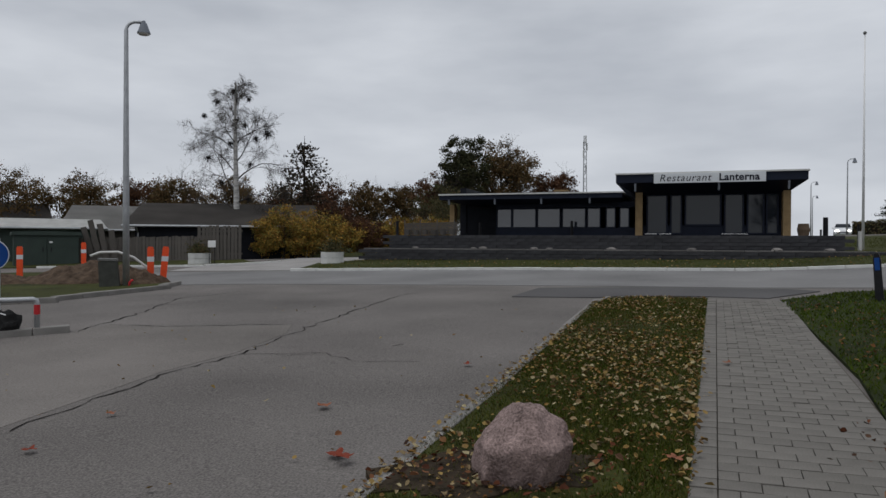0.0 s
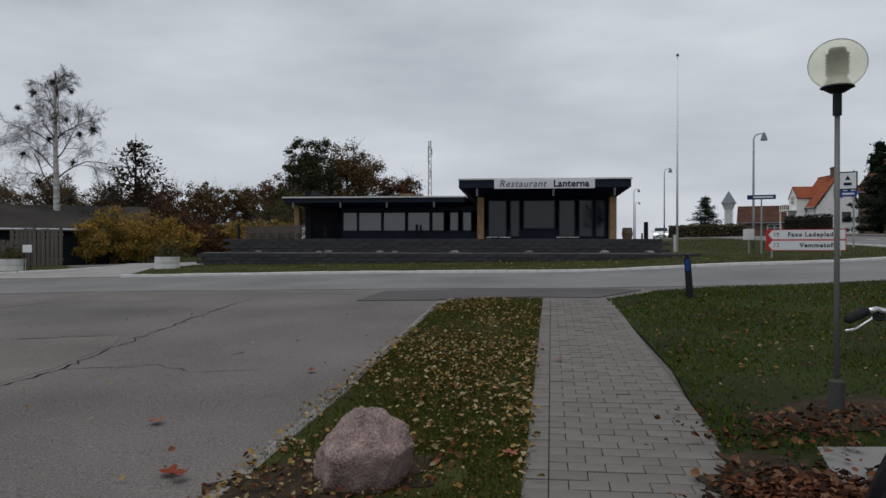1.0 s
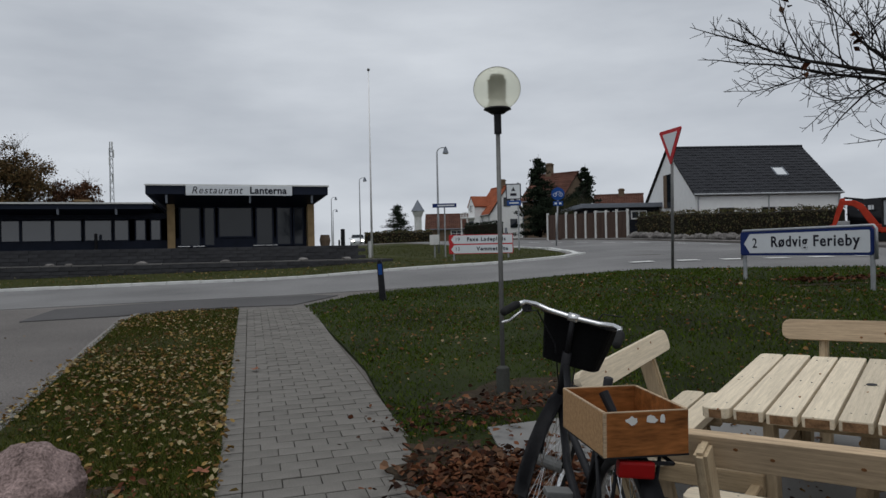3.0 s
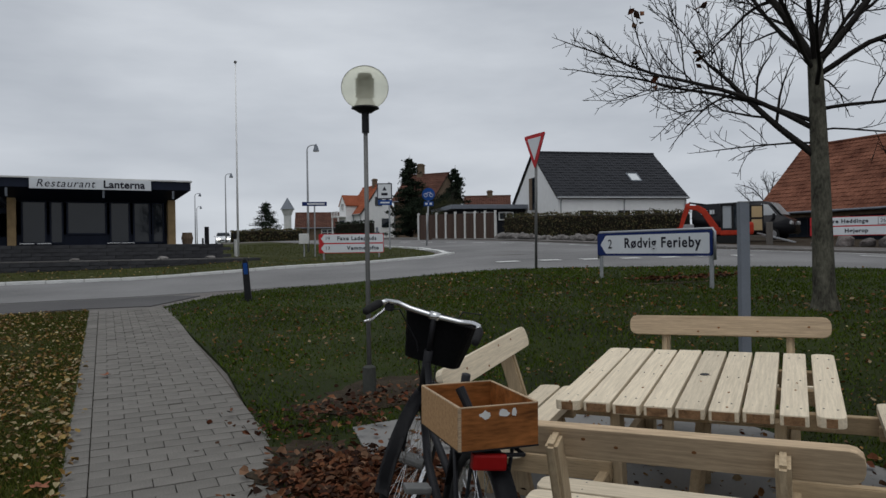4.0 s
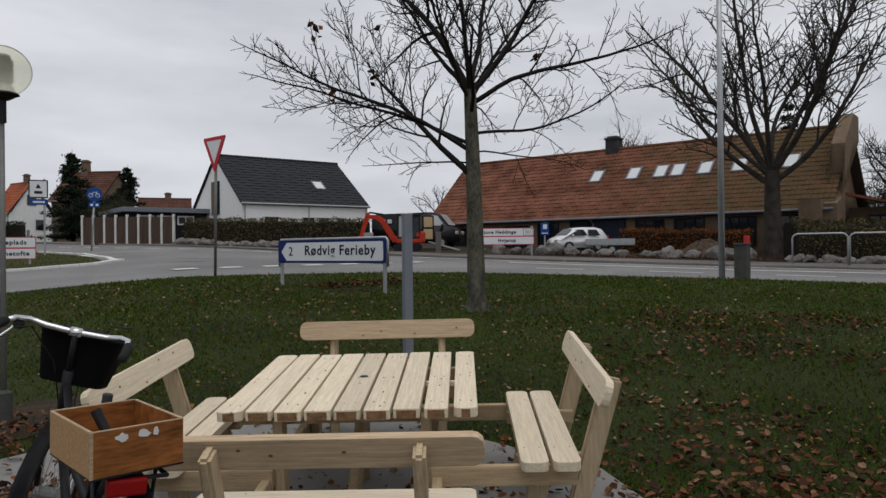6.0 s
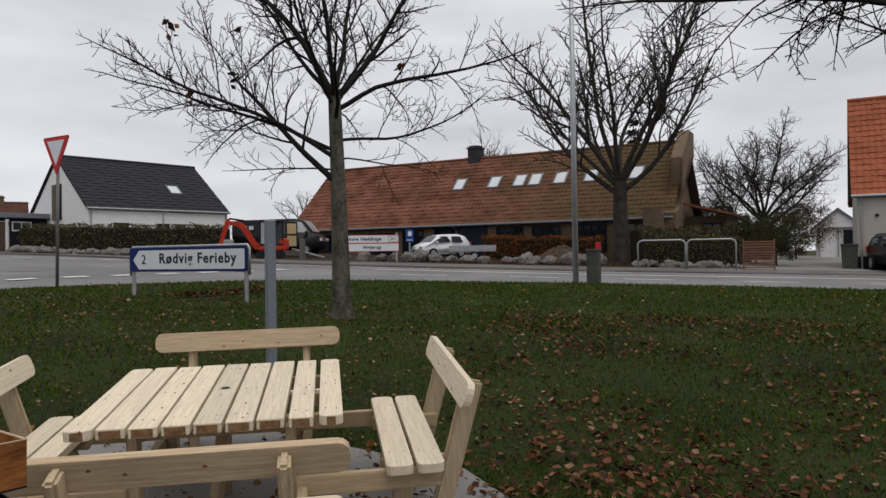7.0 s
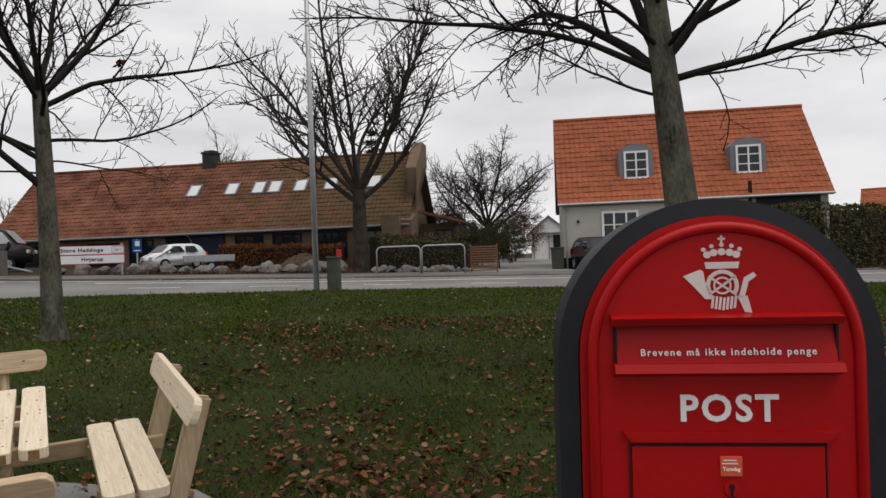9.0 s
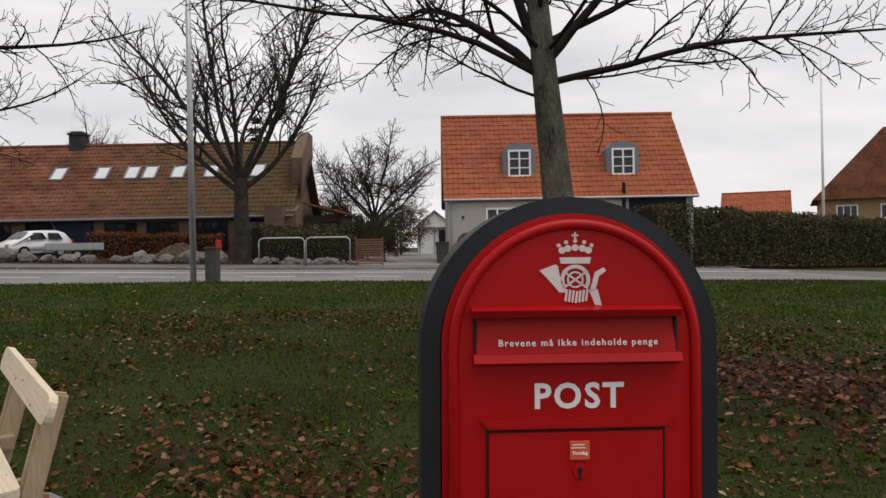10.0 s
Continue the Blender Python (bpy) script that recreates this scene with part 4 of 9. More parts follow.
part("porch_shade_panel", bm, M_DARKWALL, rh, "flat dark panel painted for the shaded porch recess, with a post")
bm = B()
box(bm, (5.8, -0.02, 0.1), (11.64, 0.05, 0.9))
part("plinth", bm, M_DARKWALL, rh, "dark painted plinth")
chimney(rh, 9.9, 4.4, 6.6, 7.0, 0.5, 0.5, M_BRICKBROWN)
bm = B()
cyl(bm, (0.7, -0.12, 2.2), (0.7, -0.02, 2.2), 0.07, 0.07, 8)
part("wall_lamp", bm, M_BLACK, rh)


def simple_house(name, x, y, az, L, W, eave, ridge, wm, rm, label, base=None, wins=(), over=0.25):
    h = gable_house(name, x, y, az, L, W, eave, ridge, wm, rm, label, over)
    if base is not None:
        h.location.z = base
    for wx, wz, ww, wh_ in wins:
        window(h, wx, -0.03, wz, ww, wh_, 2, 2, 0.08, M_WHITE)
    return h


# houses along the far road
wo = simple_house("white_villa", 47.0, 69.5, 100, 3.9, 4.2, 3.0, 5.9, M_WHITE, M_TILE_RED, "white two-storey villa with orange tiled roof", 2.6, (), 0.2)
chimney(wo, 3.0, 2.1, 5.7, 6.6, 0.45, 0.45, M_BRICKBROWN)
bm = B()
prism(bm, [(0.1, 0), (1.9, 0), (1.9, 3.9), (1.0, 4.9), (0.1, 3.9)], -1.0, 1.2, "xz")
fg = part("front_gable", bm, M_WHITE, wo, "white gable front with carved bargeboards")
bm = B()
beam(bm, (-0.05, 0.1, 3.78), (1.03, 0.1, 5.0), 0.1, 2.3, 0, (0, 1, 0))
beam(bm, (2.05, 0.1, 3.78), (0.97, 0.1, 5.0), 0.1, 2.3, 0, (0, 1, 0))
part("front_gable_roof", bm, M_TILE_RED, fg)
window(wo, 1.0, -1.03, 3.6, 0.8, 0.9, 3, 2, 0.06, M_WHITE)
window(wo, 1.0, -1.03, 1.5, 1.1, 1.3, 3, 2, 0.08, M_GREYPAINT)
bm = B()
box(bm, (1.0, -1.5, 2.55), (1.9, 1.0, 0.14), 0, 0.02)
for x in (0.12, 0.56, 1.0, 1.44, 1.88):
    box(bm, (x, -1.96, 2.85), (0.06, 0.06, 0.5))
box(bm, (1.0, -1.96, 3.12), (1.9, 0.08, 0.06))
for x in (0.15, 1.85):
    box(bm, (x, -1.9, 1.2), (0.12, 0.12, 2.6))
part("balcony", bm, M_WHITE, wo, "white timber balcony over a porch")
for yy, zz in ((2.1, 4.2), (2.9, 1.8)):
    bm = B()
    box(bm, (3.93, yy, zz), (0.06, 0.85, 1.0))
    part("gable_window", bm, M_GLASS, wo, "dark window in the gable end")
bh = simple_house("brick_villa", 44.4, 57.2, 70, 4.4, 6.0, 4.3, 6.9, M_BRICKBROWN, M_TILE_BROWN, "dark brick villa with brown-red hipped roof", 2.0, ((2.5, 3.2, 1.2, 1.4),))
chimney(bh, 1.4, 3.0, 6.6, 7.9, 0.6, 0.6, M_BRICKBROWN)
b2 = simple_house("brick_house", 52.0, 55.0, 45, 4.6, 8.0, 2.4, 4.9, M_BRICKBROWN, M_TILE_BROWN, "brown house with low tiled roof", 2.1)
chimney(b2, 2.6, 4.0, 4.4, 5.4, 0.6, 0.6, M_BRICKBROWN)
simple_house("brown_row_house", 43.0, 74.0, 31, 8.5, 8.0, 2.2, 4.0, M_BRICKBROWN, M_TILE_BROWN, "long brown roofed house far along the road", 1.9, ((3.5, 1.6, 1.4, 0.8), (6.2, 1.6, 1.4, 0.8)))
simple_house("brick_house", 58.0, -43.2, 130, 5.6, 8.0, 3.0, 5.6, M_YELLOWBRICK, M_TILE_RED, "low house with red roof behind the hedge", 0.4)
hr = thing("yellow_brick_house", 41.6, -38.7, 132, "yellow brick house with a steep hipped brown roof", "house")
bm = B()
box(bm, (6.5, 4.5, 2.2), (13.0, 9.0, 5.2))
part("wall", bm, M_YELLOWBRICK, hr)
bm = B()
e_ = [bm.verts.new(p) for p in ((-0.5, -0.5, 4.3), (13.5, -0.5, 4.3), (13.5, 9.5, 4.3), (-0.5, 9.5, 4.3))]
r_ = [bm.verts.new(p) for p in ((4.2, 4.5, 9.6), (8.8, 4.5, 9.6))]
for q in ((e_[0], e_[1], r_[1], r_[0]), (e_[1], e_[2], r_[1]), (e_[2], e_[3], r_[0], r_[1]), (e_[3], e_[0], r_[0])):
    bm.faces.new(q)
bmesh.ops.solidify(bm, geom=bm.faces[:], thickness=0.12)
part("roof", bm, M_TILE_OLD, hr)
for wx in (1.6, 4.2, 7.0):
    window(hr, wx, -0.03, 3.4, 1.3, 1.0, 3, 1, 0.08, M_WHITE)

# water tower far off
wt = thing("water_tower", 73.5, 131.5, 30, "grey concrete water tower with a pointed roof", "water tower")
bm = B()
cyl(bm, (0, 0, -2), (0, 0, 6.4), 0.75, 0.75, 20)
cyl(bm, (0, 0, 6.4), (0, 0, 7.6), 0.8, 1.25, 20)
part("shaft", bm, M_OFFWHITE, wt)
bm = B()
cyl(bm, (0, 0, 7.6), (0, 0, 10.0), 1.45, 0.06, 20)
part("roof", bm, M_GREYPAINT, wt, "blue-grey conical roof")

# sheds and barns in the west
gable_house("barn", -22.6, 37.0, -24, 13.0, 9.0, 1.6, 3.0, M_GREYWOOD, M_ETERNIT, "low barn with pale weathered sheet roof", 0.4, category="barn", flat=True)
gable_house("barn", -16.6, 33.0, -18, 8.2, 9.5, 1.75, 2.95, M_DARKWALL, M_DARKROOF, "low dark timber barn with felt roof", 0.5, category="barn", flat=True)
bn = gable_house("green_cottage", -27.5, 30.8, -38, 9.0, 4.5, 1.9, 2.35, M_GREENSHED, M_OFFWHITE, "green timber shed with pale roof edge", 0.4, category="shed", flat=True)
window(bn, 4.0, -0.03, 1.3, 0.8, 0.7, 2, 1, 0.06, M_BLACK)
gable_house("cottage", -42, 43, -40, 12, 8, 2.2, 4.0, M_GREYWOOD, M_DARKROOF, "low house with dark grey roof", 0.4, category="house", flat=True)

gs = thing("utility_cabinet", -18.87, 29.8, -38, "green steel substation cabinet with a sloped roof", "utility cabinet")
bm = B()
box(bm, (0, 0.6, 0.62), (2.5, 1.2, 1.4), 0, 0.02)
part("body", bm, M_GREENSHED, gs)
bm = B()
prism(bm, [(-1.36, 1.32), (1.36, 1.32), (1.33, 1.46), (0, 1.5), (-1.33, 1.46)], -0.1, 1.3, "xz")
part("lid", bm, M_GREENSHED, gs)
for x in (-0.62, 0.62):
    bm = B()
    box(bm, (x, -0.012, 0.62), (1.18, 0.03, 1.2), 0, 0.006)
    dr = part("door", bm, M_GREENSHED, gs)
    bm = B()
    box(bm, (x - 0.1 * (1 if x > 0 else -1) * 4.6, -0.04, 0.7), (0.03, 0.04, 0.18))
    part("handle", bm, M_BLACK, dr)
bm = B()
box(bm, (0.15, -0.032, 1.02), (0.12, 0.01, 0.08))
part("notice", bm, M_WHITE, gs, "small white notice")

# garden shed by the drive
sd = gable_house("garden_shed", 54.0, -13.1, 105, 2.6, 3.0, 2.0, 2.1, M_WHITE, M_DARKROOF, "small white timber shed with a gabled front", 0.1, category="shed", flat=True)
bm = B()
prism(bm, [(-0.15, 2.0), (2.75, 2.0), (1.3, 3.2)], -0.08, 3.0, "xz")
part("gable", bm, M_WHITE, sd)
bm = B()
beam(bm, (-0.3, 1.4, 1.95), (1.32, 1.4, 3.3), 0.1, 3.3, 0, (0, 1, 0))
beam(bm, (2.9, 1.4, 1.95), (1.28, 1.4, 3.3), 0.1, 3.3, 0, (0, 1, 0))
part("gable_roof", bm, M_GREYPAINT, sd)
# Dark panel on the wall stands for the shaded shed interior.
bm = B()
box(bm, (2.1, -0.12, 0.9), (1.0, 0.05, 1.9))
part("door", bm, M_DARKWALL, sd, "flat dark panel for the shade of an open doorway")


# ---- picnic table ----
def plank(bm, L, w, t, r):
    """A board along x with corners rounded by r in plan and eased edges."""
    pts = []
    for cx, cy, a in ((L / 2 - r, w / 2 - r, 0), (-L / 2 + r, w / 2 - r, 90), (-L / 2 + r, -w / 2 + r, 180), (L / 2 - r, -w / 2 + r, 270)):
        for k in range(4):
            b = radians(a + 30 * k)
            pts.append((cx + r * math.cos(b), cy + r * math.sin(b)))
    prism(bm, pts, -t / 2, t / 2, "xy")
    rim = [e for e in bm.edges if abs(e.verts[0].co.z - e.verts[1].co.z) < 1e-6]
    bmesh.ops.bevel(bm, geom=rim, offset=0.004, segments=2, profile=0.6, affect="EDGES")


def picnic_table():
    t = new("picnic_table")
    # x along the planks, y to the side, z up; it leans with the sinking slabs
    x_ = Vector((0.9219, 0.3876, 0.0811)).normalized()
    y_ = Vector((-0.3876, 0.9219, -0.0155))
    y_ = (y_ - y_.dot(x_) * x_).normalized()
    t.matrix_basis = Matrix((x_, y_, x_.cross(y_))).transposed().to_4x4()
    t.location = (4.435, 1.928, 0.086)
    tagged(t, "new pale pine picnic table with four attached backed benches", "picnic table")
    L, W, H = 1.12, 1.182, 0.725
    n = 9
    pitch = W / n
    for i in range(n):
        bm = B()
        y = W / 2 - pitch * (i + 0.5)
        w = pitch - 0.014 - (0.012 if i in (7, 8) else 0)
        cx_, tw_ = random.uniform(-0.006, 0.006), random.uniform(-0.15, 0.15)
        plank(bm, L, w, 0.045, 0.03 if i in (0, n - 1) else 0.008)
        for v in bm.verts:
            v.co = Euler((0, 0, radians(tw_))).to_matrix() @ v.co + Vector((cx_, y, H - 0.0225 + 0.0015 * math.sin(i * 2.3)))
        pl = part("plank", bm, M_WOOD, t)
        for sx in (-1, 1):
            bm = B()
            box(bm, (cx_ + sx * (L / 2 + 0.0008), y, H - 0.0245), (0.0016, w - (0.066 if i in (0, n - 1) else 0.03), 0.036))
            part("end_grain", bm, M_ENDGRAIN, pl, "brown resinous end grain")
        for x in (-0.45, 0.0, 0.45):
            for s in (-0.025, 0.025):
                bm = B()
                xs = x + random.uniform(-0.012, 0.012)
                cyl(bm, (xs, y + s, H - 0.004), (xs, y + s, H + 0.0015), 0.0038, 0.0038, 6)
                part("screw", bm, M_POLE, pl)
        rk = random.Random(40 + i)
        for k in range(2):
            kx, ky = rk.uniform(-0.6, 0.6), y + rk.uniform(-0.035, 0.035)
            pts = [(kx + 0.008 * math.cos(a), ky + 0.005 * math.sin(a)) for a in [2 * math.pi * q / 10 for q in range(10)]]
            bm = B()
            prism(bm, pts, H - 0.002, H + 0.0006, "xy")
            part("knot", bm, M_KNOT, pl, "brown knot in the plank")
    bm = B()
    cyl(bm, (0.02, 0.0, H - 0.02), (0.02, 0.0, H + 0.0025), 0.022, 0.022, 16)
    part("parasol_hole", bm, M_BLACK, t, "dark parasol hole in the middle plank")
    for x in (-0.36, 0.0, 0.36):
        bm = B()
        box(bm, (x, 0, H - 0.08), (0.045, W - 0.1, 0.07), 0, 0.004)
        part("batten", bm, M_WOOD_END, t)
    for sx in (-1, 1):
        for sy in (-1, 1):
            bm = B()
            box(bm, (sx * 0.40, sy * 0.34, H / 2 - 0.09), (0.095, 0.045, H + 0.04), 0, 0.005)
            part("leg", bm, M_POSTW, t)
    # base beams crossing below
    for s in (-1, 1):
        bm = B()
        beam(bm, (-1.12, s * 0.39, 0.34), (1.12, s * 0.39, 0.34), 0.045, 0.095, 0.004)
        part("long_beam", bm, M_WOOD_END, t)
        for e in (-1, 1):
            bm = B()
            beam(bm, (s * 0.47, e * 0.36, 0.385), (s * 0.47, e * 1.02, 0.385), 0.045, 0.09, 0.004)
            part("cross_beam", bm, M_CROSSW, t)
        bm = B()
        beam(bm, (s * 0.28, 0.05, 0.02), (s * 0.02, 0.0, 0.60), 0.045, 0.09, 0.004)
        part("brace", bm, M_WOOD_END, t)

    def bench(a, dist, length, dz=0.0, slide=0.0, board_mat=None):
        """A seat of two planks with a leaning backrest, on the side that looks to angle a."""
        r = Euler((0, 0, radians(a))).to_matrix().to_4x4() @ Matrix.Translation((0, slide, 0))
        for k in (0, 1):
            bm = B()
            plank(bm, length, 0.125, 0.045, 0.035)
            for v in bm.verts:
                v.co = Vector((dist + k * 0.141 - v.co.y, v.co.x, 0.455 + v.co.z))
            seat = part("seat_plank", bm, M_SEATW, t, "pale bench seat plank")
            seat.matrix_basis = r
            for yy in (-length / 2 + 0.19, length / 2 - 0.19):
                for sx in (-0.035, 0.035):
                    bm = B()
                    cyl(bm, (dist + k * 0.141 + sx, yy, 0.474), (dist + k * 0.141 + sx, yy, 0.4785), 0.004, 0.004, 6)
                    part("screw", bm, M_POLE, seat)
        length += 0.06
        bm = B()
        plank(bm, length, 0.125, 0.036, 0.045)
        for v in bm.verts:
            v.co = Vector((v.co.z, v.co.x, v.co.y))
        for v in bm.verts:
            v.co = Euler((0, radians(17), 0)).to_matrix() @ v.co + Vector((dist + 0.31, 0, 0.775 + dz))
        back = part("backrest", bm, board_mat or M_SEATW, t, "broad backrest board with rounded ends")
        back.matrix_basis = r
        tilt = Euler((0, radians(17), 0)).to_matrix().to_4x4()
        rk = random.Random(int(a) + 7)
        for k in range(4):
            ky, kz = rk.uniform(-length * 0.45, length * 0.45), rk.uniform(-0.045, 0.045)
            for sx in (-0.0185, 0.0185):
                bm = B()
                prism(bm, [(ky + 0.008 * math.cos(q), kz + 0.006 * math.sin(q)) for q in [2 * math.pi * j / 10 for j in range(10)]], sx - 0.001, sx + 0.001, "yz")
                kn = part("knot", bm, M_KNOT, back, "brown knot in the board")
                kn.matrix_basis = Matrix.Translation((dist + 0.31, 0, 0.775 + dz)) @ tilt
        for s in (-1, 1):
            bm = B()
            y = s * (length / 2 - 0.225)
            beam(bm, (dist + 0.15, y, -0.04), (dist + 0.375, y, 0.80 + dz), 0.045, 0.095, 0.012, (1, 0, 0))
            post = part("back_post", bm, M_POSTW, t)
            post.matrix_basis = r
            bm = B()
            beam(bm, (dist - 0.02, y - 0.046 * s, -0.04), (dist + 0.06, y - 0.046 * s, 0.43), 0.045, 0.095, 0.004, (1, 0, 0))
            leg = part("bench_leg", bm, M_POSTW, t)
            leg.matrix_basis = r
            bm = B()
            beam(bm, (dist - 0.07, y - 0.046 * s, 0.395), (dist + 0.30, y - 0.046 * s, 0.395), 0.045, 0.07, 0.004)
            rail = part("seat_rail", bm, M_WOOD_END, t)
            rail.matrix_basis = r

    # The far and near backrests take the pine with shade in its colour.
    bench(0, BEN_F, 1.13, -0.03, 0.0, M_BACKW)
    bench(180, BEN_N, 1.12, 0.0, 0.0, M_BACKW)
    bench(90, BEN_S, 1.14)
    bench(270, BEN_S, 1.14)


M_KNOT = mat("wood_knot", (0.2, 0.09, 0.035), 0.8, 0.3, 30, 90, 0.1)
M_ENDGRAIN = mat("pine_end_grain", (0.2, 0.115, 0.06), 0.8, 0.5, 25, 120, 0.3)
BEN_F, BEN_N, BEN_S = 0.885, 0.885, 0.825
picnic_table()


# ---- bicycle ----
def bicycle():
    bk = thing("bicycle", 2.61, 1.717, 27.9, "black town bicycle with a front basket and wooden crate", "bicycle", tilt=0, lean=5.1, dz=0.05)
    R, wb = 0.34, 1.08

    def wheel(y, name, m=None):
        bm = B()
        ring(bm, (0, 0, 0), (1, 0, 0), R - 0.02, 0.021, 48, 8)
        w = part(name, bm, M_RUBBER, bk, "", True)
        w.matrix_basis = m or Matrix.Translation((0, y, R))
        bm = B()
        ring(bm, (0, 0, 0), (1, 0, 0), R - 0.046, 0.011, 48, 6)
        part("rim", bm, M_CHROME, w)
        bm = B()
        cyl(bm, (-0.055, 0, 0), (0.055, 0, 0), 0.03, 0.03, 12)
        part("hub", bm, M_POLE, w)
        bm = B()
        for k in range(28):
            a = 2 * math.pi * k / 28
            s = 0.03 if k % 2 else -0.03
            p = Vector((s, 0.028 * math.cos(a + 1.2), 0.028 * math.sin(a + 1.2)))
            q = Vector((0, (R - 0.05) * math.cos(a), (R - 0.05) * math.sin(a)))
            cyl(bm, p, q, 0.0016, 0.0016, 4)
        part("spokes", bm, M_CHROME, w)
        return w

    wheel(0, "rear_wheel")
    head_lo, head_hi = Vector((0, wb - 0.12, 0.66)), Vector((0, wb - 0.19, 0.86))
    st = Matrix.Translation(head_hi) @ Matrix.Rotation(radians(-31), 4, (head_hi - head_lo).normalized()) @ Matrix.Translation(-head_hi)
    wheel(wb, "front_wheel", st @ Matrix.Translation((0, wb, R)))

    def bars(name, segs, material, label="", m=None):
        bm = B()
        for pts, r in segs:
            tube(bm, pts, r, 10)
        o = part(name, bm, material, bk, label, True)
        if m:
            o.matrix_basis = m
        return o

    bb = (0, 0.44, 0.30)
    bars("frame", [([head_lo, (0, 0.75, 0.42), bb], 0.017), ([head_hi - Vector((0, 0, 0.06)), (0, 0.72, 0.56), (0, 0.40, 0.48)], 0.015), ([bb, (0, 0.27, 0.86)], 0.016), ([head_lo, head_hi], 0.02),
                   ([(0.06, 0, R), (0.03, 0.42, 0.31)], 0.009), ([(-0.06, 0, R), (-0.03, 0.42, 0.31)], 0.009), ([(0.06, 0, R), (0.015, 0.33, 0.68)], 0.008), ([(-0.06, 0, R), (-0.015, 0.33, 0.68)], 0.008)], M_BLACK)
    bars("fork", [([(0.055, wb, R), (0.055, wb - 0.07, 0.62), (0, wb - 0.12, 0.68)], 0.011), ([(-0.055, wb, R), (-0.055, wb - 0.07, 0.62), (0, wb - 0.12, 0.68)], 0.011)], M_BLACK, "", st)
    bars("stem", [([head_hi, head_hi + Vector((0, -0.045, 0.15))], 0.0115)], M_BLACK, "", st)
    hb = head_hi + Vector((0, -0.04, 0.15))
    bar = bars("handlebar", [([hb + Vector((s * u, -v, w)) for s, u, v, w in ((-1, 0.222, 0.10, -0.005), (-1, 0.205, 0.05, 0.012), (-1, 0.17, 0.01, 0.014), (-1, 0.11, 0.0, 0.004), (1, 0.0, 0.0, 0.0), (1, 0.11, 0.0, 0.004), (1, 0.17, 0.01, 0.014), (1, 0.205, 0.05, 0.012), (1, 0.222, 0.10, -0.005))], 0.0115)], M_CHROME, "chrome handlebar", st)
    bm = B()
    cyl(bm, hb + Vector((-0.022, 0, 0)), hb + Vector((0.022, 0, 0)), 0.019, 0.019, 12)
    part("clamp", bm, M_CHROME, bar, "", True)
    for s in (-1, 1):
        bm = B()
        tube(bm, [hb + Vector((s * 0.219, -0.085, 0.0)), hb + Vector((s * 0.224, -0.10, -0.006)), hb + Vector((s * 0.236, -0.185, -0.04)), hb + Vector((s * 0.237, -0.192, -0.043))], [0.015, 0.018, 0.0165, 0.011], 12)
        part("grip", bm, M_RUBBER, bar, "black rubber grip", True)
    bm = B()
    tube(bm, [hb + Vector((-0.195, -0.035, 0.015)), hb + Vector((-0.215, -0.035, -0.03)), hb + Vector((-0.235, -0.09, -0.075)), hb + Vector((-0.25, -0.135, -0.088))], 0.006, 6)
    part("brake_lever", bm, M_CHROME, bar, "", True)
    bm = B()
    cyl(bm, hb + Vector((-0.20, -0.045, -0.012)), hb + Vector((-0.19, -0.02, -0.012)), 0.016, 0.016, 10)
    part("lever_mount", bm, M_BLACK, bar)
    # basket
    bm = B()
    c = hb + Vector((0.0, 0.14, -0.115))
    lo, hi = [], []
    for k in range(24):
        a = 2 * math.pi * k / 24
        e = lambda v, p: math.copysign(abs(v) ** p, v)
        ux, uy = e(math.cos(a), 0.5), e(math.sin(a), 0.5)
        lo.append(bm.verts.new(c + Vector((0.118 * ux, 0.085 * uy, -0.09))))
        hi.append(bm.verts.new(c + Vector((0.158 * ux, 0.115 * uy, 0.105))))
    for k in range(24):
        bm.faces.new((lo[k], lo[(k + 1) % 24], hi[(k + 1) % 24], hi[k]))
    bm.faces.new(lo[::-1])
    bmesh.ops.solidify(bm, geom=bm.faces[:], thickness=0.006)
    bas = part("basket", bm, M_BASKET, bk, "black wire mesh front basket")
    bas.matrix_basis = st
    bm = B()
    tube(bm, [v + Vector((0, 0, 0)) for v in [c + Vector((0.16 * math.copysign(abs(math.cos(2 * math.pi * k / 24)) ** 0.5, math.cos(2 * math.pi * k / 24)), 0.117 * math.copysign(abs(math.sin(2 * math.pi * k / 24)) ** 0.5, math.sin(2 * math.pi * k / 24)), 0.107)) for k in range(25)]], 0.007, 6)
    part("basket_rim", bm, M_BLACK, bas, "", True)
    # saddle, rack, guards
    bars("seat_post", [([(0, 0.30, 0.76), (0, 0.285, 0.84)], 0.013)], M_CHROME)
    bars("rack", [([(0.06, 0.0, R), (0.06, -0.08, 0.71), (0.06, 0.25, 0.71)], 0.006), ([(-0.06, 0.0, R), (-0.06, -0.08, 0.71), (-0.06, 0.25, 0.71)], 0.006), ([(-0.06, -0.18, 0.71), (0.06, -0.18, 0.71)], 0.006), ([(0.06, -0.18, 0.71), (0.06, 0.0, 0.71)], 0.006), ([(-0.06, -0.18, 0.71), (-0.06, 0.0, 0.71)], 0.006)], M_BLACK)
    for y, nm, a0, a1, mm in ((0, "rear_mudguard", 20, 190, None), (wb, "front_mudguard", 40, 190, st)):
        bm = B()
        prev = None
        for k in range(17):
            a = radians(a0 + (a1 - a0) * k / 16)
            o = Vector((0, y + math.cos(a) * (R + 0.025), R + math.sin(a) * (R + 0.025)))
            cur = [bm.verts.new(o + Vector((dx, 0, -0.008 * abs(dx) / 0.03))) for dx in (-0.03, -0.012, 0.012, 0.03)]
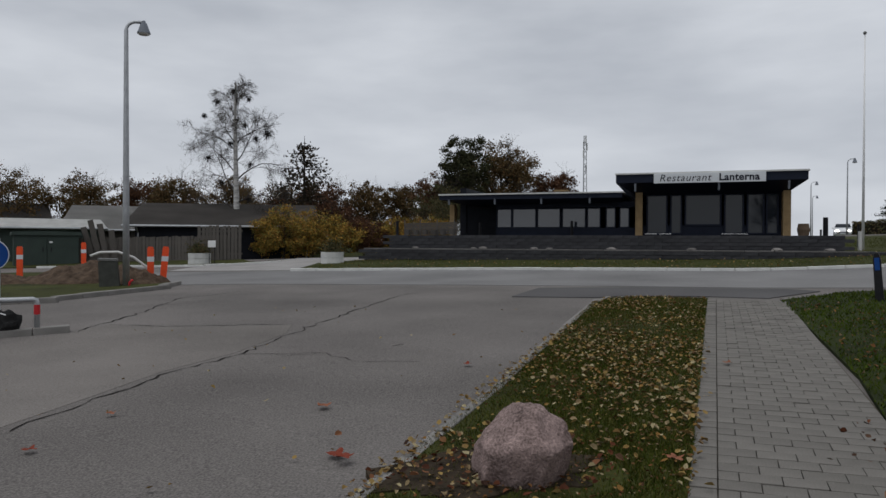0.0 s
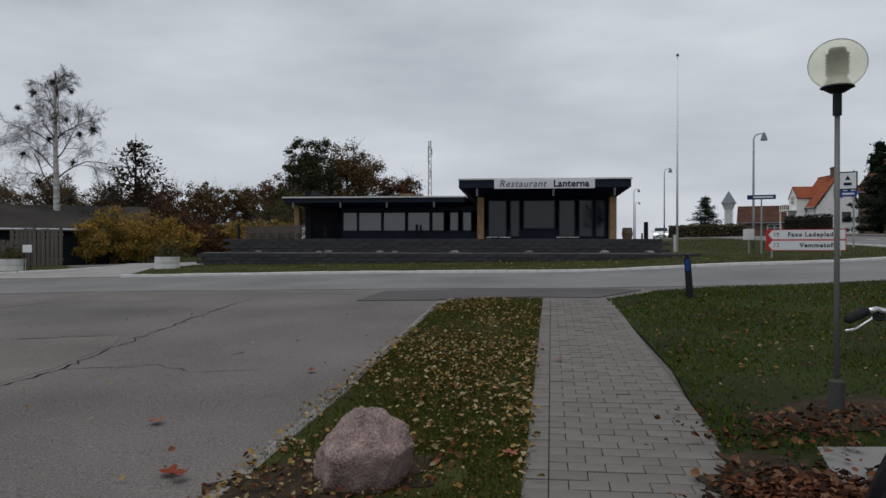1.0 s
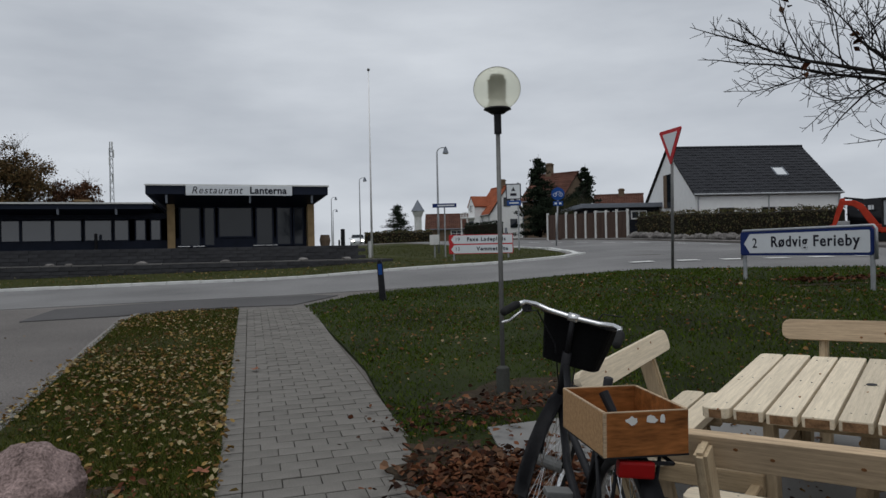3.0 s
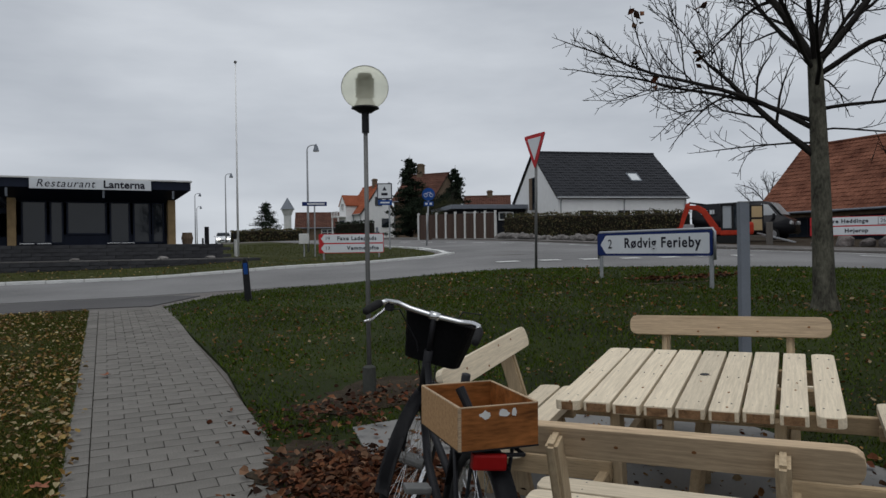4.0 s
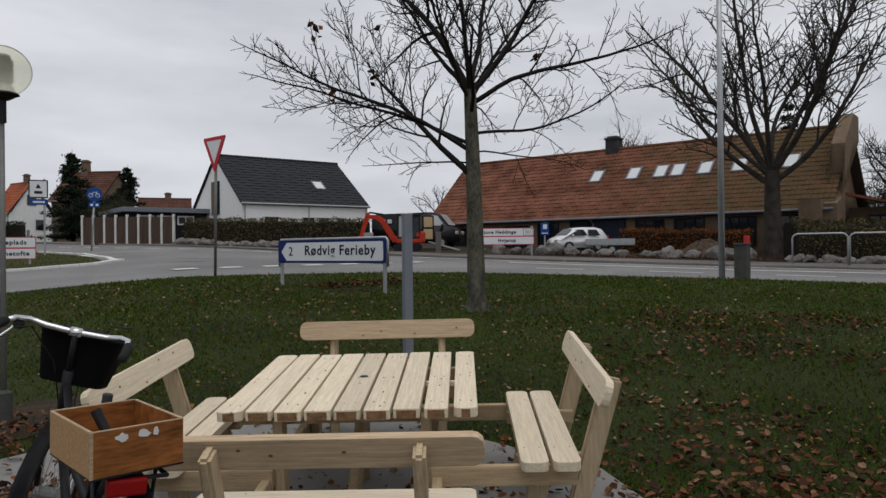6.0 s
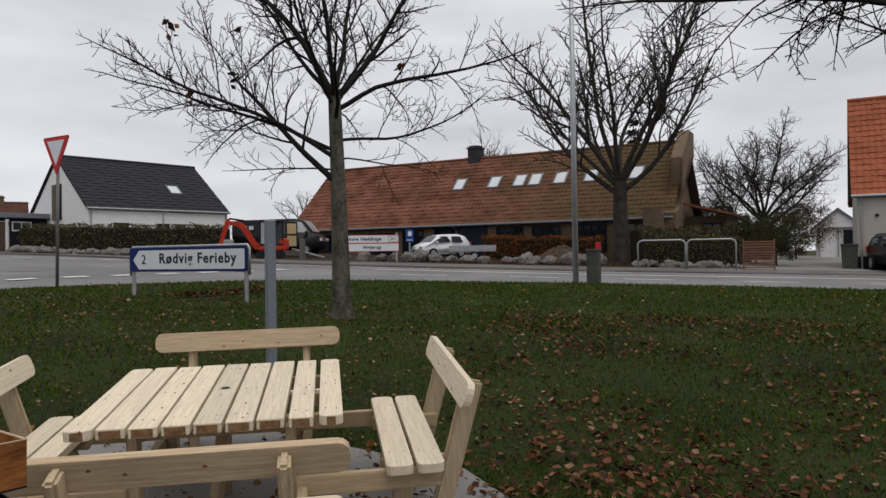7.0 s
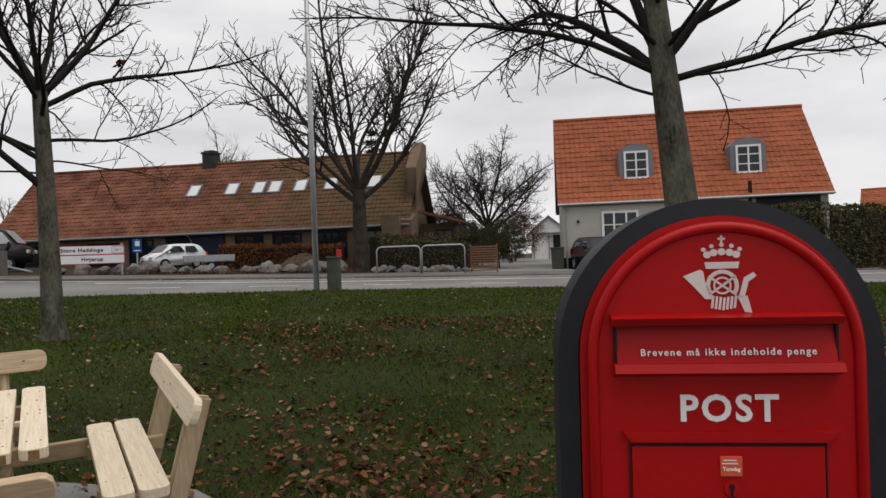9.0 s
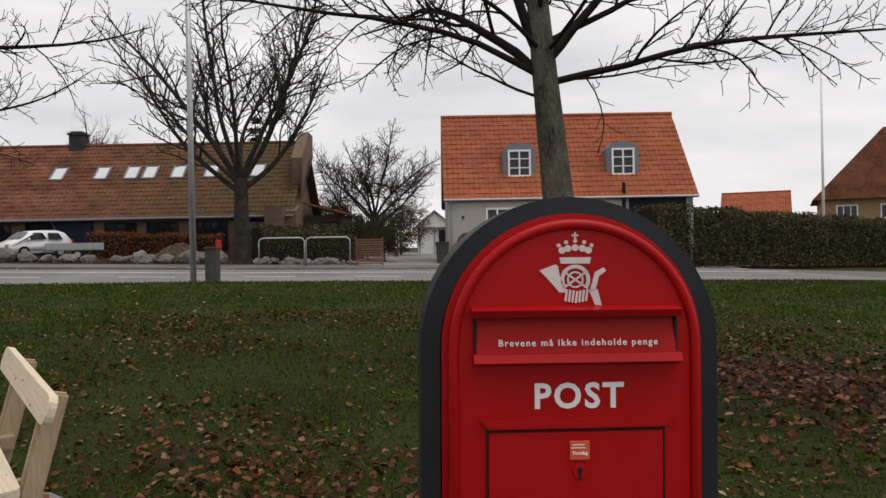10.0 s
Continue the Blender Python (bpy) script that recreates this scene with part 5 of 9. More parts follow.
            if prev:
                for i in range(3):
                    bm.faces.new((prev[i], prev[i + 1], cur[i + 1], cur[i]))
            prev = cur
        bmesh.ops.solidify(bm, geom=bm.faces[:], thickness=0.003)
        o = part(nm, bm, M_BLACK, bk, "", True)
        if mm:
            o.matrix_basis = mm
    bm = B()
    ring(bm, (0.05, 0.44, 0.30), (1, 0, 0), 0.085, 0.008, 28, 6)
    box(bm, (0.085, 0.50, 0.22), (0.015, 0.02, 0.17), 0, 0.004, 0, 35)
    box(bm, (0.13, 0.545, 0.15), (0.09, 0.07, 0.022), 0, 0.005)
    box(bm, (-0.085, 0.38, 0.38), (0.015, 0.02, 0.17), 0, 0.004, 0, 35)
    box(bm, (-0.13, 0.335, 0.45), (0.09, 0.07, 0.022), 0, 0.005)
    part("crank", bm, M_POLE, bk)
    bm = B()
    box(bm, (0.055, 0.22, 0.32), (0.025, 0.56, 0.09), 0, 0.01)
    part("chain_guard", bm, M_BLACK, bk)
    bars("kickstand", [([(-0.05, 0.3, 0.3), (-0.17, 0.2, 0.03)], 0.008)], M_CHROME)
    bm = B()
    box(bm, (-0.045, -0.185, 0.692), (0.10, 0.035, 0.046), 0, 0.008)
    part("rear_light", bm, M_TAIL, bk, "red rear light below the crate")
    bars("cable", [([hb + Vector((-0.20, -0.05, 0.02)), hb + Vector((-0.14, 0.04, 0.02)), hb + Vector((-0.05, 0.06, -0.12)), head_lo + Vector((0, 0.03, 0.02))], 0.003), ([hb + Vector((0.20, -0.05, 0.02)), hb + Vector((0.14, 0.04, 0.02)), hb + Vector((0.05, 0.06, -0.12)), (0, 0.85, 0.5), (0, 0.5, 0.36)], 0.003)], M_BLACK)
    bm = B()
    cyl(bm, (-0.075, -0.14, 0.36), (-0.075, -0.14, 0.53), 0.03, 0.03, 12)
    cyl(bm, (-0.075, -0.14, 0.53), (-0.075, -0.14, 0.56), 0.03, 0.018, 12)
    part("bottle", bm, M_SIGNCYAN, bk, "light blue bottle at the rear wheel")
    # crate
    cr = new("crate")
    cr.parent = bk
    cr.matrix_basis = pose(-0.045, -0.03, 0.78, 0, -4.5, 6) @ pose(0.045, 0.03, -0.776)
    tagged(cr, "orange varnished plywood crate with worn edges")
    x0, x1, y0, y1, z0, z1, tt = -0.160, 0.076, -0.20, 0.14, 0.730, 0.848, 0.010
    for nm, cc, ss, m_ in (("crate_end", ((x0 + x1) / 2, y0, (z0 + z1) / 2), (x1 - x0, tt, z1 - z0), M_CRATE), ("crate_end", ((x0 + x1) / 2, y1, (z0 + z1) / 2), (x1 - x0, tt, z1 - z0), M_CRATE),
                          ("crate_side", (x0, (y0 + y1) / 2, (z0 + z1) / 2), (tt, y1 - y0 - tt, z1 - z0), M_CRATE_IN), ("crate_side", (x1, (y0 + y1) / 2, (z0 + z1) / 2), (tt, y1 - y0 - tt, z1 - z0), M_CRATE), ("crate_bottom", ((x0 + x1) / 2, (y0 + y1) / 2, z0 + 0.006), (x1 - x0 - tt, y1 - y0 - tt, 0.01), M_CRATE_IN)):
        bm = B()
        box(bm, cc, ss, 0, 0.002)
        part(nm, bm, m_, cr)
    for nm, cc, ss in (("worn_edge", ((x0 + x1) / 2, y0, z1 + 0.0008), (x1 - x0, tt * 0.9, 0.002)), ("worn_edge", (x0, (y0 + y1) / 2, z1 + 0.0008), (tt * 0.9, y1 - y0 - tt, 0.002)), ("worn_edge", (x1, (y0 + y1) / 2, z1 + 0.0008), (tt * 0.9, y1 - y0 - tt, 0.002)), ("worn_edge", ((x0 + x1) / 2, y1, z1 + 0.0008), (x1 - x0, tt * 0.9, 0.002)), ("worn_edge", (x0 - 0.0012, y0 - 0.0012, (z0 + z1) / 2), (0.008, 0.008, z1 - z0))):
        bm = B()
        box(bm, cc, ss)
        part(nm, bm, M_CRATE_WORN, cr, "edge rubbed down to bare wood")
    bm = B()
    box(bm, ((x0 + x1) / 2, (y0 + y1) / 2, z0 - 0.003), (x1 - x0 + 0.006, y1 - y0 + 0.006, 0.006), 0, 0.002)
    part("base_strip", bm, M_BLACK, cr)
    bm = B()
    rn = random.Random(3)
    for cx, w in ((-0.085, 0.036), (-0.03, 0.036), (0.002, 0.016)):
        pts = [(cx + w / 2 * math.cos(a) * rn.uniform(0.6, 1.15), z1 - 0.022 + 0.012 * math.sin(a) * rn.uniform(0.5, 1.2)) for a in [2 * math.pi * i / 11 for i in range(11)]]
        bm = B()
        prism(bm, pts, y0 - tt / 2 - 0.0015, y0 - tt / 2 + 0.001, "xz")
        part("label_remnant", bm, M_OFFWHITE, cr, "torn white label scrap")
    bm = B()
    cyl(bm, (-0.05, -0.06, 0.75), (-0.085, 0.0, 0.862), 0.012, 0.015, 12)
    part("pump", bm, M_BLACK, cr, "black pump handle")


M_TAIL = mat("rear_light_red", (0.2, 0.006, 0.006), 0.35, 0.1, 5, 40, 0.0)
M_BASKET = mat("basket_mesh", (0.008, 0.008, 0.009), 0.8, 0.3, 90, 200, 0.4)
M_SIGNCYAN = mat("bottle_blue", (0.02, 0.22, 0.6), 0.4, 0.1, 5, 40, 0.0)
bicycle()


# ---- post box ----
def arch(w, z0, zs, seg=28, rise=1.0):
    """Outline with a round top: width w, foot at z0, springing at zs."""
    pts = [(-w / 2, z0), (w / 2, z0)]
    for k in range(seg + 1):
        a = math.pi * k / seg
        pts.append((w / 2 * math.cos(a), zs + rise * w / 2 * math.sin(a)))
    return pts


def post_box():
    p = new("post_box")
    tagged(p, "red letter box in a black arched shell, lettered POST", "post box")
    p.matrix_basis = pose(2.028, -0.590, 0, 0, 0, -102) @ pose(0, 0, 1.28) @ pose(0, 0, 0, 0, 0.85, 0) @ pose(0, 0, -1.28)
    W, zs = 0.40, 1.312
    # red body with a raised rim
    bm = B()
    prism(bm, arch(W, 0.66, zs), 0.0, 0.13)
    bmesh.ops.bevel(bm, geom=[e for e in bm.edges if abs(e.verts[0].co.y) < 1e-5 and abs(e.verts[1].co.y) < 1e-5], offset=0.016, segments=4, affect="EDGES")
    body = part("body", bm, M_RED, p, "", False)
    bm = B()
    n = 40
    pts = [(-W / 2 + 0.017, 0.67)] + [((W / 2 - 0.017) * -math.cos(math.pi * k / n), zs + (W / 2 - 0.017) * math.sin(math.pi * k / n)) for k in range(n + 1)] + [(W / 2 - 0.017, 0.67)]
    tube(bm, [(x, 0.0, z) for x, z in pts], 0.008, 8)
    part("rim", bm, M_RED, body, "", True)
    bm = B()
    prism(bm, arch(0.462, 0.62, zs - 0.005), 0.05, 0.15)
    part("shell", bm, M_SHELL, p, "black arched housing")
    bm = B()
    outer, inner = arch(0.462, 0.62, zs - 0.005), arch(0.404, 0.62, zs - 0.003)
    a = [bm.verts.new((x, 0.028, z)) for x, z in outer]
    b = [bm.verts.new((x, 0.022, z)) for x, z in inner]
    c = [bm.verts.new((x, 0.06, z)) for x, z in outer]
    d = [bm.verts.new((x, 0.06, z)) for x, z in inner]
    for i in range(1, len(a) - 1):
        bm.faces.new((a[i], a[i + 1], b[i + 1], b[i]))
        bm.faces.new((a[i], c[i], c[i + 1], a[i + 1]))
        bm.faces.new((b[i], b[i + 1], d[i + 1], d[i]))
    for i in ((0, -1), ):
        bm.faces.new((a[0], b[0], b[-1], a[-1]))
        bm.faces.new((a[0], a[-1], c[-1], c[0]))
        bm.faces.new((b[0], d[0], d[-1], b[-1]))
    part("shell_lip", bm, M_SHELL, p)
    bm = B()
    tube(bm, [(x, 0.03, z) for x, z in [(-0.207, 0.67)] + [(-0.207 * math.cos(math.pi * k / 30), zs + 0.207 * math.sin(math.pi * k / 30)) for k in range(31)] + [(0.207, 0.67)]], 0.004, 6)
    part("seal", bm, M_SEAL, p, "worn tan sealing strip", True)
    # slot
    bm = B()
    prism(bm, [(-0.030, 1.369), (0.0, 1.373), (0.0, 1.356), (-0.022, 1.358)], -0.158, 0.154, "yz")
    part("slot_hood", bm, M_RED, body)
    bm = B()
    prism(bm, [(0.002, 1.352), (0.002, 1.296), (-0.012, 1.300), (0.0, 1.352)], -0.150, 0.150, "yz")
    flap = part("slot_flap", bm, M_RED, body)
    # Black strips paint the shadow below the hood and beside the flap.
    bm = B()
    box(bm, (-0.1515, -0.003, 1.328), (0.004, 0.008, 0.062))
    box(bm, (0.1515, -0.003, 1.328), (0.004, 0.008, 0.062))
    box(bm, (0, -0.001, 1.3565), (0.30, 0.004, 0.003))
    part("slot_painted_shadow", bm, M_BLACK, body)
    bm = B()
    prism(bm, [(-0.026, 1.292), (-0.02, 1.304), (0.0, 1.304), (0.0, 1.284)], -0.155, 0.155, "yz")
    part("slot_sill", bm, M_RED, body)
    text("notice_lettering", "Brevene m\u00e5 ikke indeholde penge", 0.0138, M_WHITE, flap, front(0.002, -0.0108, 1.319) @ pose(0, 0, 0, -7), 0.0004, space=1.25, bold=0.0002)
    text("post_lettering", "POST", 0.052, M_WHITE, body, front(0.004, -0.001, 1.2365), 0.0006, space=1.16, bold=0.0014)
    # emptying door
    bm = B()
    prism(bm, [(-0.145, 1.206), (0.15, 1.206), (0.136, 1.192), (-0.132, 1.192)], -0.009, 0.002, "xz")
    part("door_moulding", bm, M_RED, body)
    bm = B()
    box(bm, (0.0, -0.0015, 0.93), (0.264, 0.006, 0.51), 0, 0.001)
    door = part("door", bm, M_RED, body)
    bm = B()
    box(bm, (-0.1345, -0.0012, 0.93), (0.002, 0.004, 0.52))
    box(bm, (0.1345, -0.0012, 0.93), (0.002, 0.004, 0.52))
    box(bm, (0.0, -0.0012, 1.187), (0.27, 0.004, 0.002))
    part("door_gap", bm, M_BLACK, body)
    bm = B()
    box(bm, (0.004, -0.0062, 1.158), (0.03, 0.003, 0.028), 0, 0.0008)
    card = part("day_card", bm, M_DAYRED, door, "orange collection day card reading Torsdag")
    text("day_lettering", "Torsdag", 0.0072, M_WHITE, card, front(0.004, -0.008, 1.154), 0.0003, bold=0.0002)
    bm = B()
    box(bm, (0.002, -0.0079, 1.1665), (0.018, 0.0006, 0.0016))
    box(bm, (0.002, -0.0079, 1.162), (0.022, 0.0006, 0.0016))
    part("fine_print", bm, M_SIGNWHITE, card)
    bm = B()
    cyl(bm, (0.004, -0.0045, 1.126), (0.004, -0.0075, 1.126), 0.0115, 0.0105, 20)
    lock = part("lock_rose", bm, M_RED, door)
    bm = B()
    cyl(bm, (0.004, -0.0079, 1.129), (0.004, -0.0081, 1.129), 0.0042, 0.0042, 14)
    box(bm, (0.004, -0.008, 1.121), (0.0036, 0.0006, 0.014))
    part("keyhole", bm, M_BLACK, lock)
    # crown and horn emblem
    bm = B()
    yy0, yy1 = -0.0016, 0.001
    prism(bm, [(-0.022, 1.443), (0.022, 1.443), (0.024, 1.453), (-0.024, 1.453)], yy0, yy1)
    for x, h in ((-0.020, 0.012), (-0.011, 0.017), (0, 0.019), (0.011, 0.017), (0.020, 0.012)):
        cyl(bm, (x, yy0, 1.457 + h * 0.6), (x, yy1, 1.457 + h * 0.6), 0.0055, 0.0055, 10)
        cyl(bm, (x * 1.25, yy0, 1.460 + h), (x * 1.25, yy1, 1.460 + h), 0.0032, 0.0032, 8)
    box(bm, (0, -0.0003, 1.486), (0.003, 0.0026, 0.014))
    box(bm, (0, -0.0003, 1.488), (0.010, 0.0026, 0.003))
    for v in bm.verts:
        v.co.z = 1.436 + (v.co.z - 1.443) * 0.94
    em = part("crown_emblem", bm, M_EMBLEM, body, "white crown and post horn emblem")
    bm = B()

    def arcband(cx, cz, r0, r1, a0, a1, n=24):
        pts = [(cx + r1 * math.cos(radians(a0 + (a1 - a0) * k / n)), cz + r1 * math.sin(radians(a0 + (a1 - a0) * k / n))) for k in range(n + 1)]
        pts += [(cx + r0 * math.cos(radians(a1 + (a0 - a1) * k / n)), cz + r0 * math.sin(radians(a1 + (a0 - a1) * k / n))) for k in range(n + 1)]
        prism(bm, pts, yy0, yy1)

    arcband(0, 1.417, 0.017, 0.0225, -30, 210)
    arcband(0, 1.417, 0.010, 0.0125, 0, 359)
    prism(bm, [(-0.054, 1.431), (-0.030, 1.440), (-0.026, 1.437), (-0.024, 1.424), (-0.012, 1.398), (-0.024, 1.398), (-0.036, 1.412)], yy0, yy1)
    for k in range(7):
        box(bm, (-0.014 + k * 0.0052, -0.0003, 1.391 + abs(k - 3) * 0.0009), (0.0032, 0.0026, 0.018), 0, 0, 8)
    prism(bm, [(0.022, 1.400), (0.030, 1.400), (0.036, 1.422), (0.047, 1.430), (0.043, 1.435), (0.030, 1.428)], yy0, yy1)
    prism(bm, [(0.020, 1.402), (0.034, 1.402), (0.040, 1.378), (0.030, 1.379), (0.027, 1.386)], yy0, yy1)
    for a in (35, 145):
        box(bm, (0, -0.0003, 1.417), (0.046, 0.0026, 0.003), 0, 0, a)
    for v in bm.verts:
        v.co.z -= 0.005
    part("horn_emblem", bm, M_EMBLEM, em)
    # foot
    bm = B()
    box(bm, (0, 0.13, 0.3), (0.12, 0.12, 0.66), 0, 0.01)
    part("pedestal", bm, M_SHELL, p)
    return p


M_SEAL = mat("tan_seal", (0.28, 0.19, 0.09), 0.8, 0.4, 20, 90, 0.1)
M_DAYRED = mat("day_card_red", (0.6, 0.10, 0.05), 0.5, 0.1, 10, 80, 0.0)
M_EMBLEM = mat("emblem_white", (0.62, 0.56, 0.54), 0.6, 0.1, 20, 90, 0.0)
post_box()


# ---- globe lamp ----
M_STUB = mat("dark_concrete", (0.06, 0.062, 0.055), 0.9, 0.3, 5, 50, 0.3)
gl = thing("globe_lamp", 4.445, 4.84, 0, "park lamp with a clear globe on a grey pole", "street lamp")
bm = B()
tube(bm, [(0, 0, -0.1), (0, 0, 1.2), (0, 0, 2.16)], [0.0185, 0.0185, 0.0175], 14)
part("pole", bm, M_POLE, gl, "", True)
bm = B()
cyl(bm, (0, 0, -0.15), (0, 0, 0.255), 0.056, 0.053, 18)
cyl(bm, (0, 0, 0.255), (0, 0, 0.275), 0.053, 0.022, 18)
part("sleeve", bm, M_STUB, gl, "galvanised base sleeve", False)
bm = B()
cyl(bm, (0, 0, 2.13), (0, 0, 2.30), 0.03, 0.03, 16)
cyl(bm, (0, 0, 2.29), (0, 0, 2.325), 0.05, 0.105, 24)
cyl(bm, (0, 0, 2.325), (0, 0, 2.335), 0.112, 0.105, 24)
part("collar", bm, M_BLACK, gl)
bm = B()
cyl(bm, (0, 0, 2.335), (0, 0, 2.40), 0.095, 0.06, 20)
for k in range(6):
    cyl(bm, (0, 0, 2.415 + k * 0.027), (0, 0, 2.425 + k * 0.027), 0.072, 0.078, 20)
cyl(bm, (0, 0, 2.4), (0, 0, 2.58), 0.045, 0.04, 14)
cyl(bm, (0, 0, 2.58), (0, 0, 2.60), 0.06, 0.055, 14)
part("reflector_stack", bm, M_POLE, gl, "grey ribbed inner reflector")
bm = B()
bmesh.ops.create_uvsphere(bm, u_segments=40, v_segments=24, radius=1)
for v in bm.verts:
    v.co = Vector((v.co.x * 0.19, v.co.y * 0.19, 2.49 + v.co.z * 0.175))
bmesh.ops.delete(bm, geom=[v for v in bm.verts if v.co.z < 2.335], context="VERTS")
M_GLOBE = bpy.data.materials.new("clear_globe")
M_GLOBE.use_nodes = True
_n, _l = M_GLOBE.node_tree.nodes, M_GLOBE.node_tree.links
_t, _g, _d, _x, _y2 = _n.new("ShaderNodeBsdfTransparent"), _n.new("ShaderNodeBsdfGlossy"), _n.new("ShaderNodeBsdfTranslucent"), _n.new("ShaderNodeMixShader"), _n.new("ShaderNodeMixShader")
_lw = _n.new("ShaderNodeLayerWeight")
_lw.inputs["Blend"].default_value = 0.03
_t.inputs["Color"].default_value = (0.99, 0.99, 0.93, 1)
_d.inputs["Color"].default_value = (0.97, 0.96, 0.8, 1)
_g.inputs["Roughness"].default_value = 0.06
_x.inputs["Fac"].default_value = 0.38
_l.new(_t.outputs[0], _x.inputs[1])
_l.new(_d.outputs[0], _x.inputs[2])
_l.new(_lw.outputs["Fresnel"], _y2.inputs["Fac"])
_l.new(_x.outputs[0], _y2.inputs[1])
_l.new(_g.outputs[0], _y2.inputs[2])
_l.new(_y2.outputs[0], _n["Material Output"].inputs["Surface"])
gg = part("globe", bm, M_GLOBE, gl, "clear yellowed plastic globe", True)
gg.visible_shadow = False

# ---- boulder ----
bm = B()
bmesh.ops.create_icosphere(bm, subdivisions=5, radius=1)
FACETS = [(Vector((-0.62, -0.45, 0.64)), 0.74), (Vector((0.55, -0.25, 0.8)), 0.86), (Vector((0.3, -0.93, -0.2)), 0.66), (Vector((-0.75, -0.6, -0.25)), 0.74), (Vector((0.95, -0.25, -0.1)), 0.82), (Vector((-0.1, -0.75, 0.66)), 0.80), (Vector((-0.95, 0.2, 0.2)), 0.84)]
for v in bm.verts:
    v.co *= 1 + 0.12 * noise.noise(v.co * 1.1 + Vector((3.3, 1, 2)))
    for no_, far_ in FACETS:
        over_ = v.co.dot(no_.normalized()) - far_
        if over_ > 0:
            v.co -= no_.normalized() * over_ * 0.86
    v.co *= 1 + 0.05 * noise.noise(v.co * 3.1) + 0.035 * noise.noise(v.co * 7 + Vector((5, 0, 0))) + 0.012 * noise.noise(v.co * 17)
    v.co = Vector((v.co.x * 0.27 + 0.05 * v.co.z, v.co.y * 0.27, v.co.z * 0.31))
bo = finish("boulder", bm, M_STONE, True)
bo.matrix_basis = pose(1.10, 4.05, gz(1.10, 4.05) + 0.14, 0, 8, -20)
tagged(bo, "rounded reddish granite boulder on the grass verge", "boulder")

# ---- posts and signs on the lawn ----
wp = thing("square_post", 7.087, 3.046, 62, "grey painted square steel post on the lawn", "post")
bm = B()
box(bm, (0, 0, 0.66), (0.08, 0.08, 1.57), 20, 0.006)
part("shaft", bm, M_GREYPAINT, wp)
bm = B()
box(bm, (0, 0, 1.45), (0.084, 0.084, 0.012), 20, 0.003)
part("cap", bm, M_GALV, wp)

bl = thing("marker_bollard", 6.93, 12.1, 30, "slim dark bollard with a blue reflective face", "bollard")
bm = B()
prism(bm, [(-0.06, -0.1), (0.06, -0.1), (0.055, 0.70), (0.03, 0.79), (-0.03, 0.79), (-0.055, 0.70)], -0.035, 0.035)
part("shaft", bm, M_BLACK, bl)
bm = B()
box(bm, (0.0, -0.038, 0.62), (0.07, 0.006, 0.2), 0, 0.002)
part("reflector", bm, M_SIGNBLUE, bl, "blue reflective strip")
bl.matrix_basis = bl.matrix_basis @ pose(0, 0, 0, 0, -4, 0)


def sign_legs(s, xs, h, r=0.03):
    for x in xs:
        bm = B()
        cyl(bm, (x, 0.02, -0.2), (x, 0.02, h), r, r, 12)
        part("leg", bm, M_GALV, s)


def board(s, w, h, z, col, edge, name="panel", x=0.0, t=0.03, rim=0.05):
    """A sign board with rounded corners: edge colour behind, face in front."""
    def rounded(w_, h_, r):
        pts = []
        for cx, cz, a in ((w_ / 2 - r, h_ / 2 - r, 0), (-w_ / 2 + r, h_ / 2 - r, 90), (-w_ / 2 + r, -h_ / 2 + r, 180), (w_ / 2 - r, -h_ / 2 + r, 270)):
            for k in range(5):
                b = radians(a + 22.5 * k)
                pts.append((x + cx + r * math.cos(b), z + cz + r * math.sin(b)))
        return pts
    bm = B()
    prism(bm, rounded(w, h, 0.05), -t, 0.0)
    p = part(name, bm, edge, s)
    bm = B()
    prism(bm, rounded(w - rim, h - rim, 0.03), -t - 0.003, -t + 0.001)
    part("face", bm, col, p)
    return p


# blue-edged direction sign: Rodvig Ferieby
rs = thing("direction_sign", 12.12, 7.20, 101.3, "white direction sign with blue arrow edge reading Rødvig Ferieby", "road sign")
sign_legs(rs, (-1.28, 1.28), 0.9, 0.035)
pn = board(rs, 2.66, 0.42, 0.72, M_SIGNWHITE, M_SIGNNAVY, rim=0.085)
bm = B()
prism(bm, [(-1.31, 0.53), (-1.31, 0.91), (-1.08, 0.91), (-1.24, 0.72), (-1.08, 0.53)], -0.038, -0.032)
part("arrow_edge", bm, M_SIGNNAVY, pn, "navy arrow end")
text("distance", "2", 0.24, M_LETTER, pn, front(-0.98, -0.035, 0.72), 0.002)
text("lettering", "Rødvig Ferieby", 0.25, M_LETTER, pn, front(0.25, -0.036, 0.735), 0.002, space=1.14, bold=0.005)
bm = B()
tube(bm, [(-1.35, 0.02, 0.45), (-1.35, 0.02, 0.90), (-1.31, 0.02, 0.95), (1.31, 0.02, 0.95), (1.35, 0.02, 0.90), (1.35, 0.02, 0.45)], 0.022, 8)
part("frame_tube", bm, M_GALV, rs, "", True)

# red-edged direction signs
fx = thing("direction_sign", 16.1, 22.5, 33, "red-edged white direction sign reading Faxe Ladeplads and Vemmetofte", "road sign")
sign_legs(fx, (-1.02, 1.02), 0.95, 0.035)
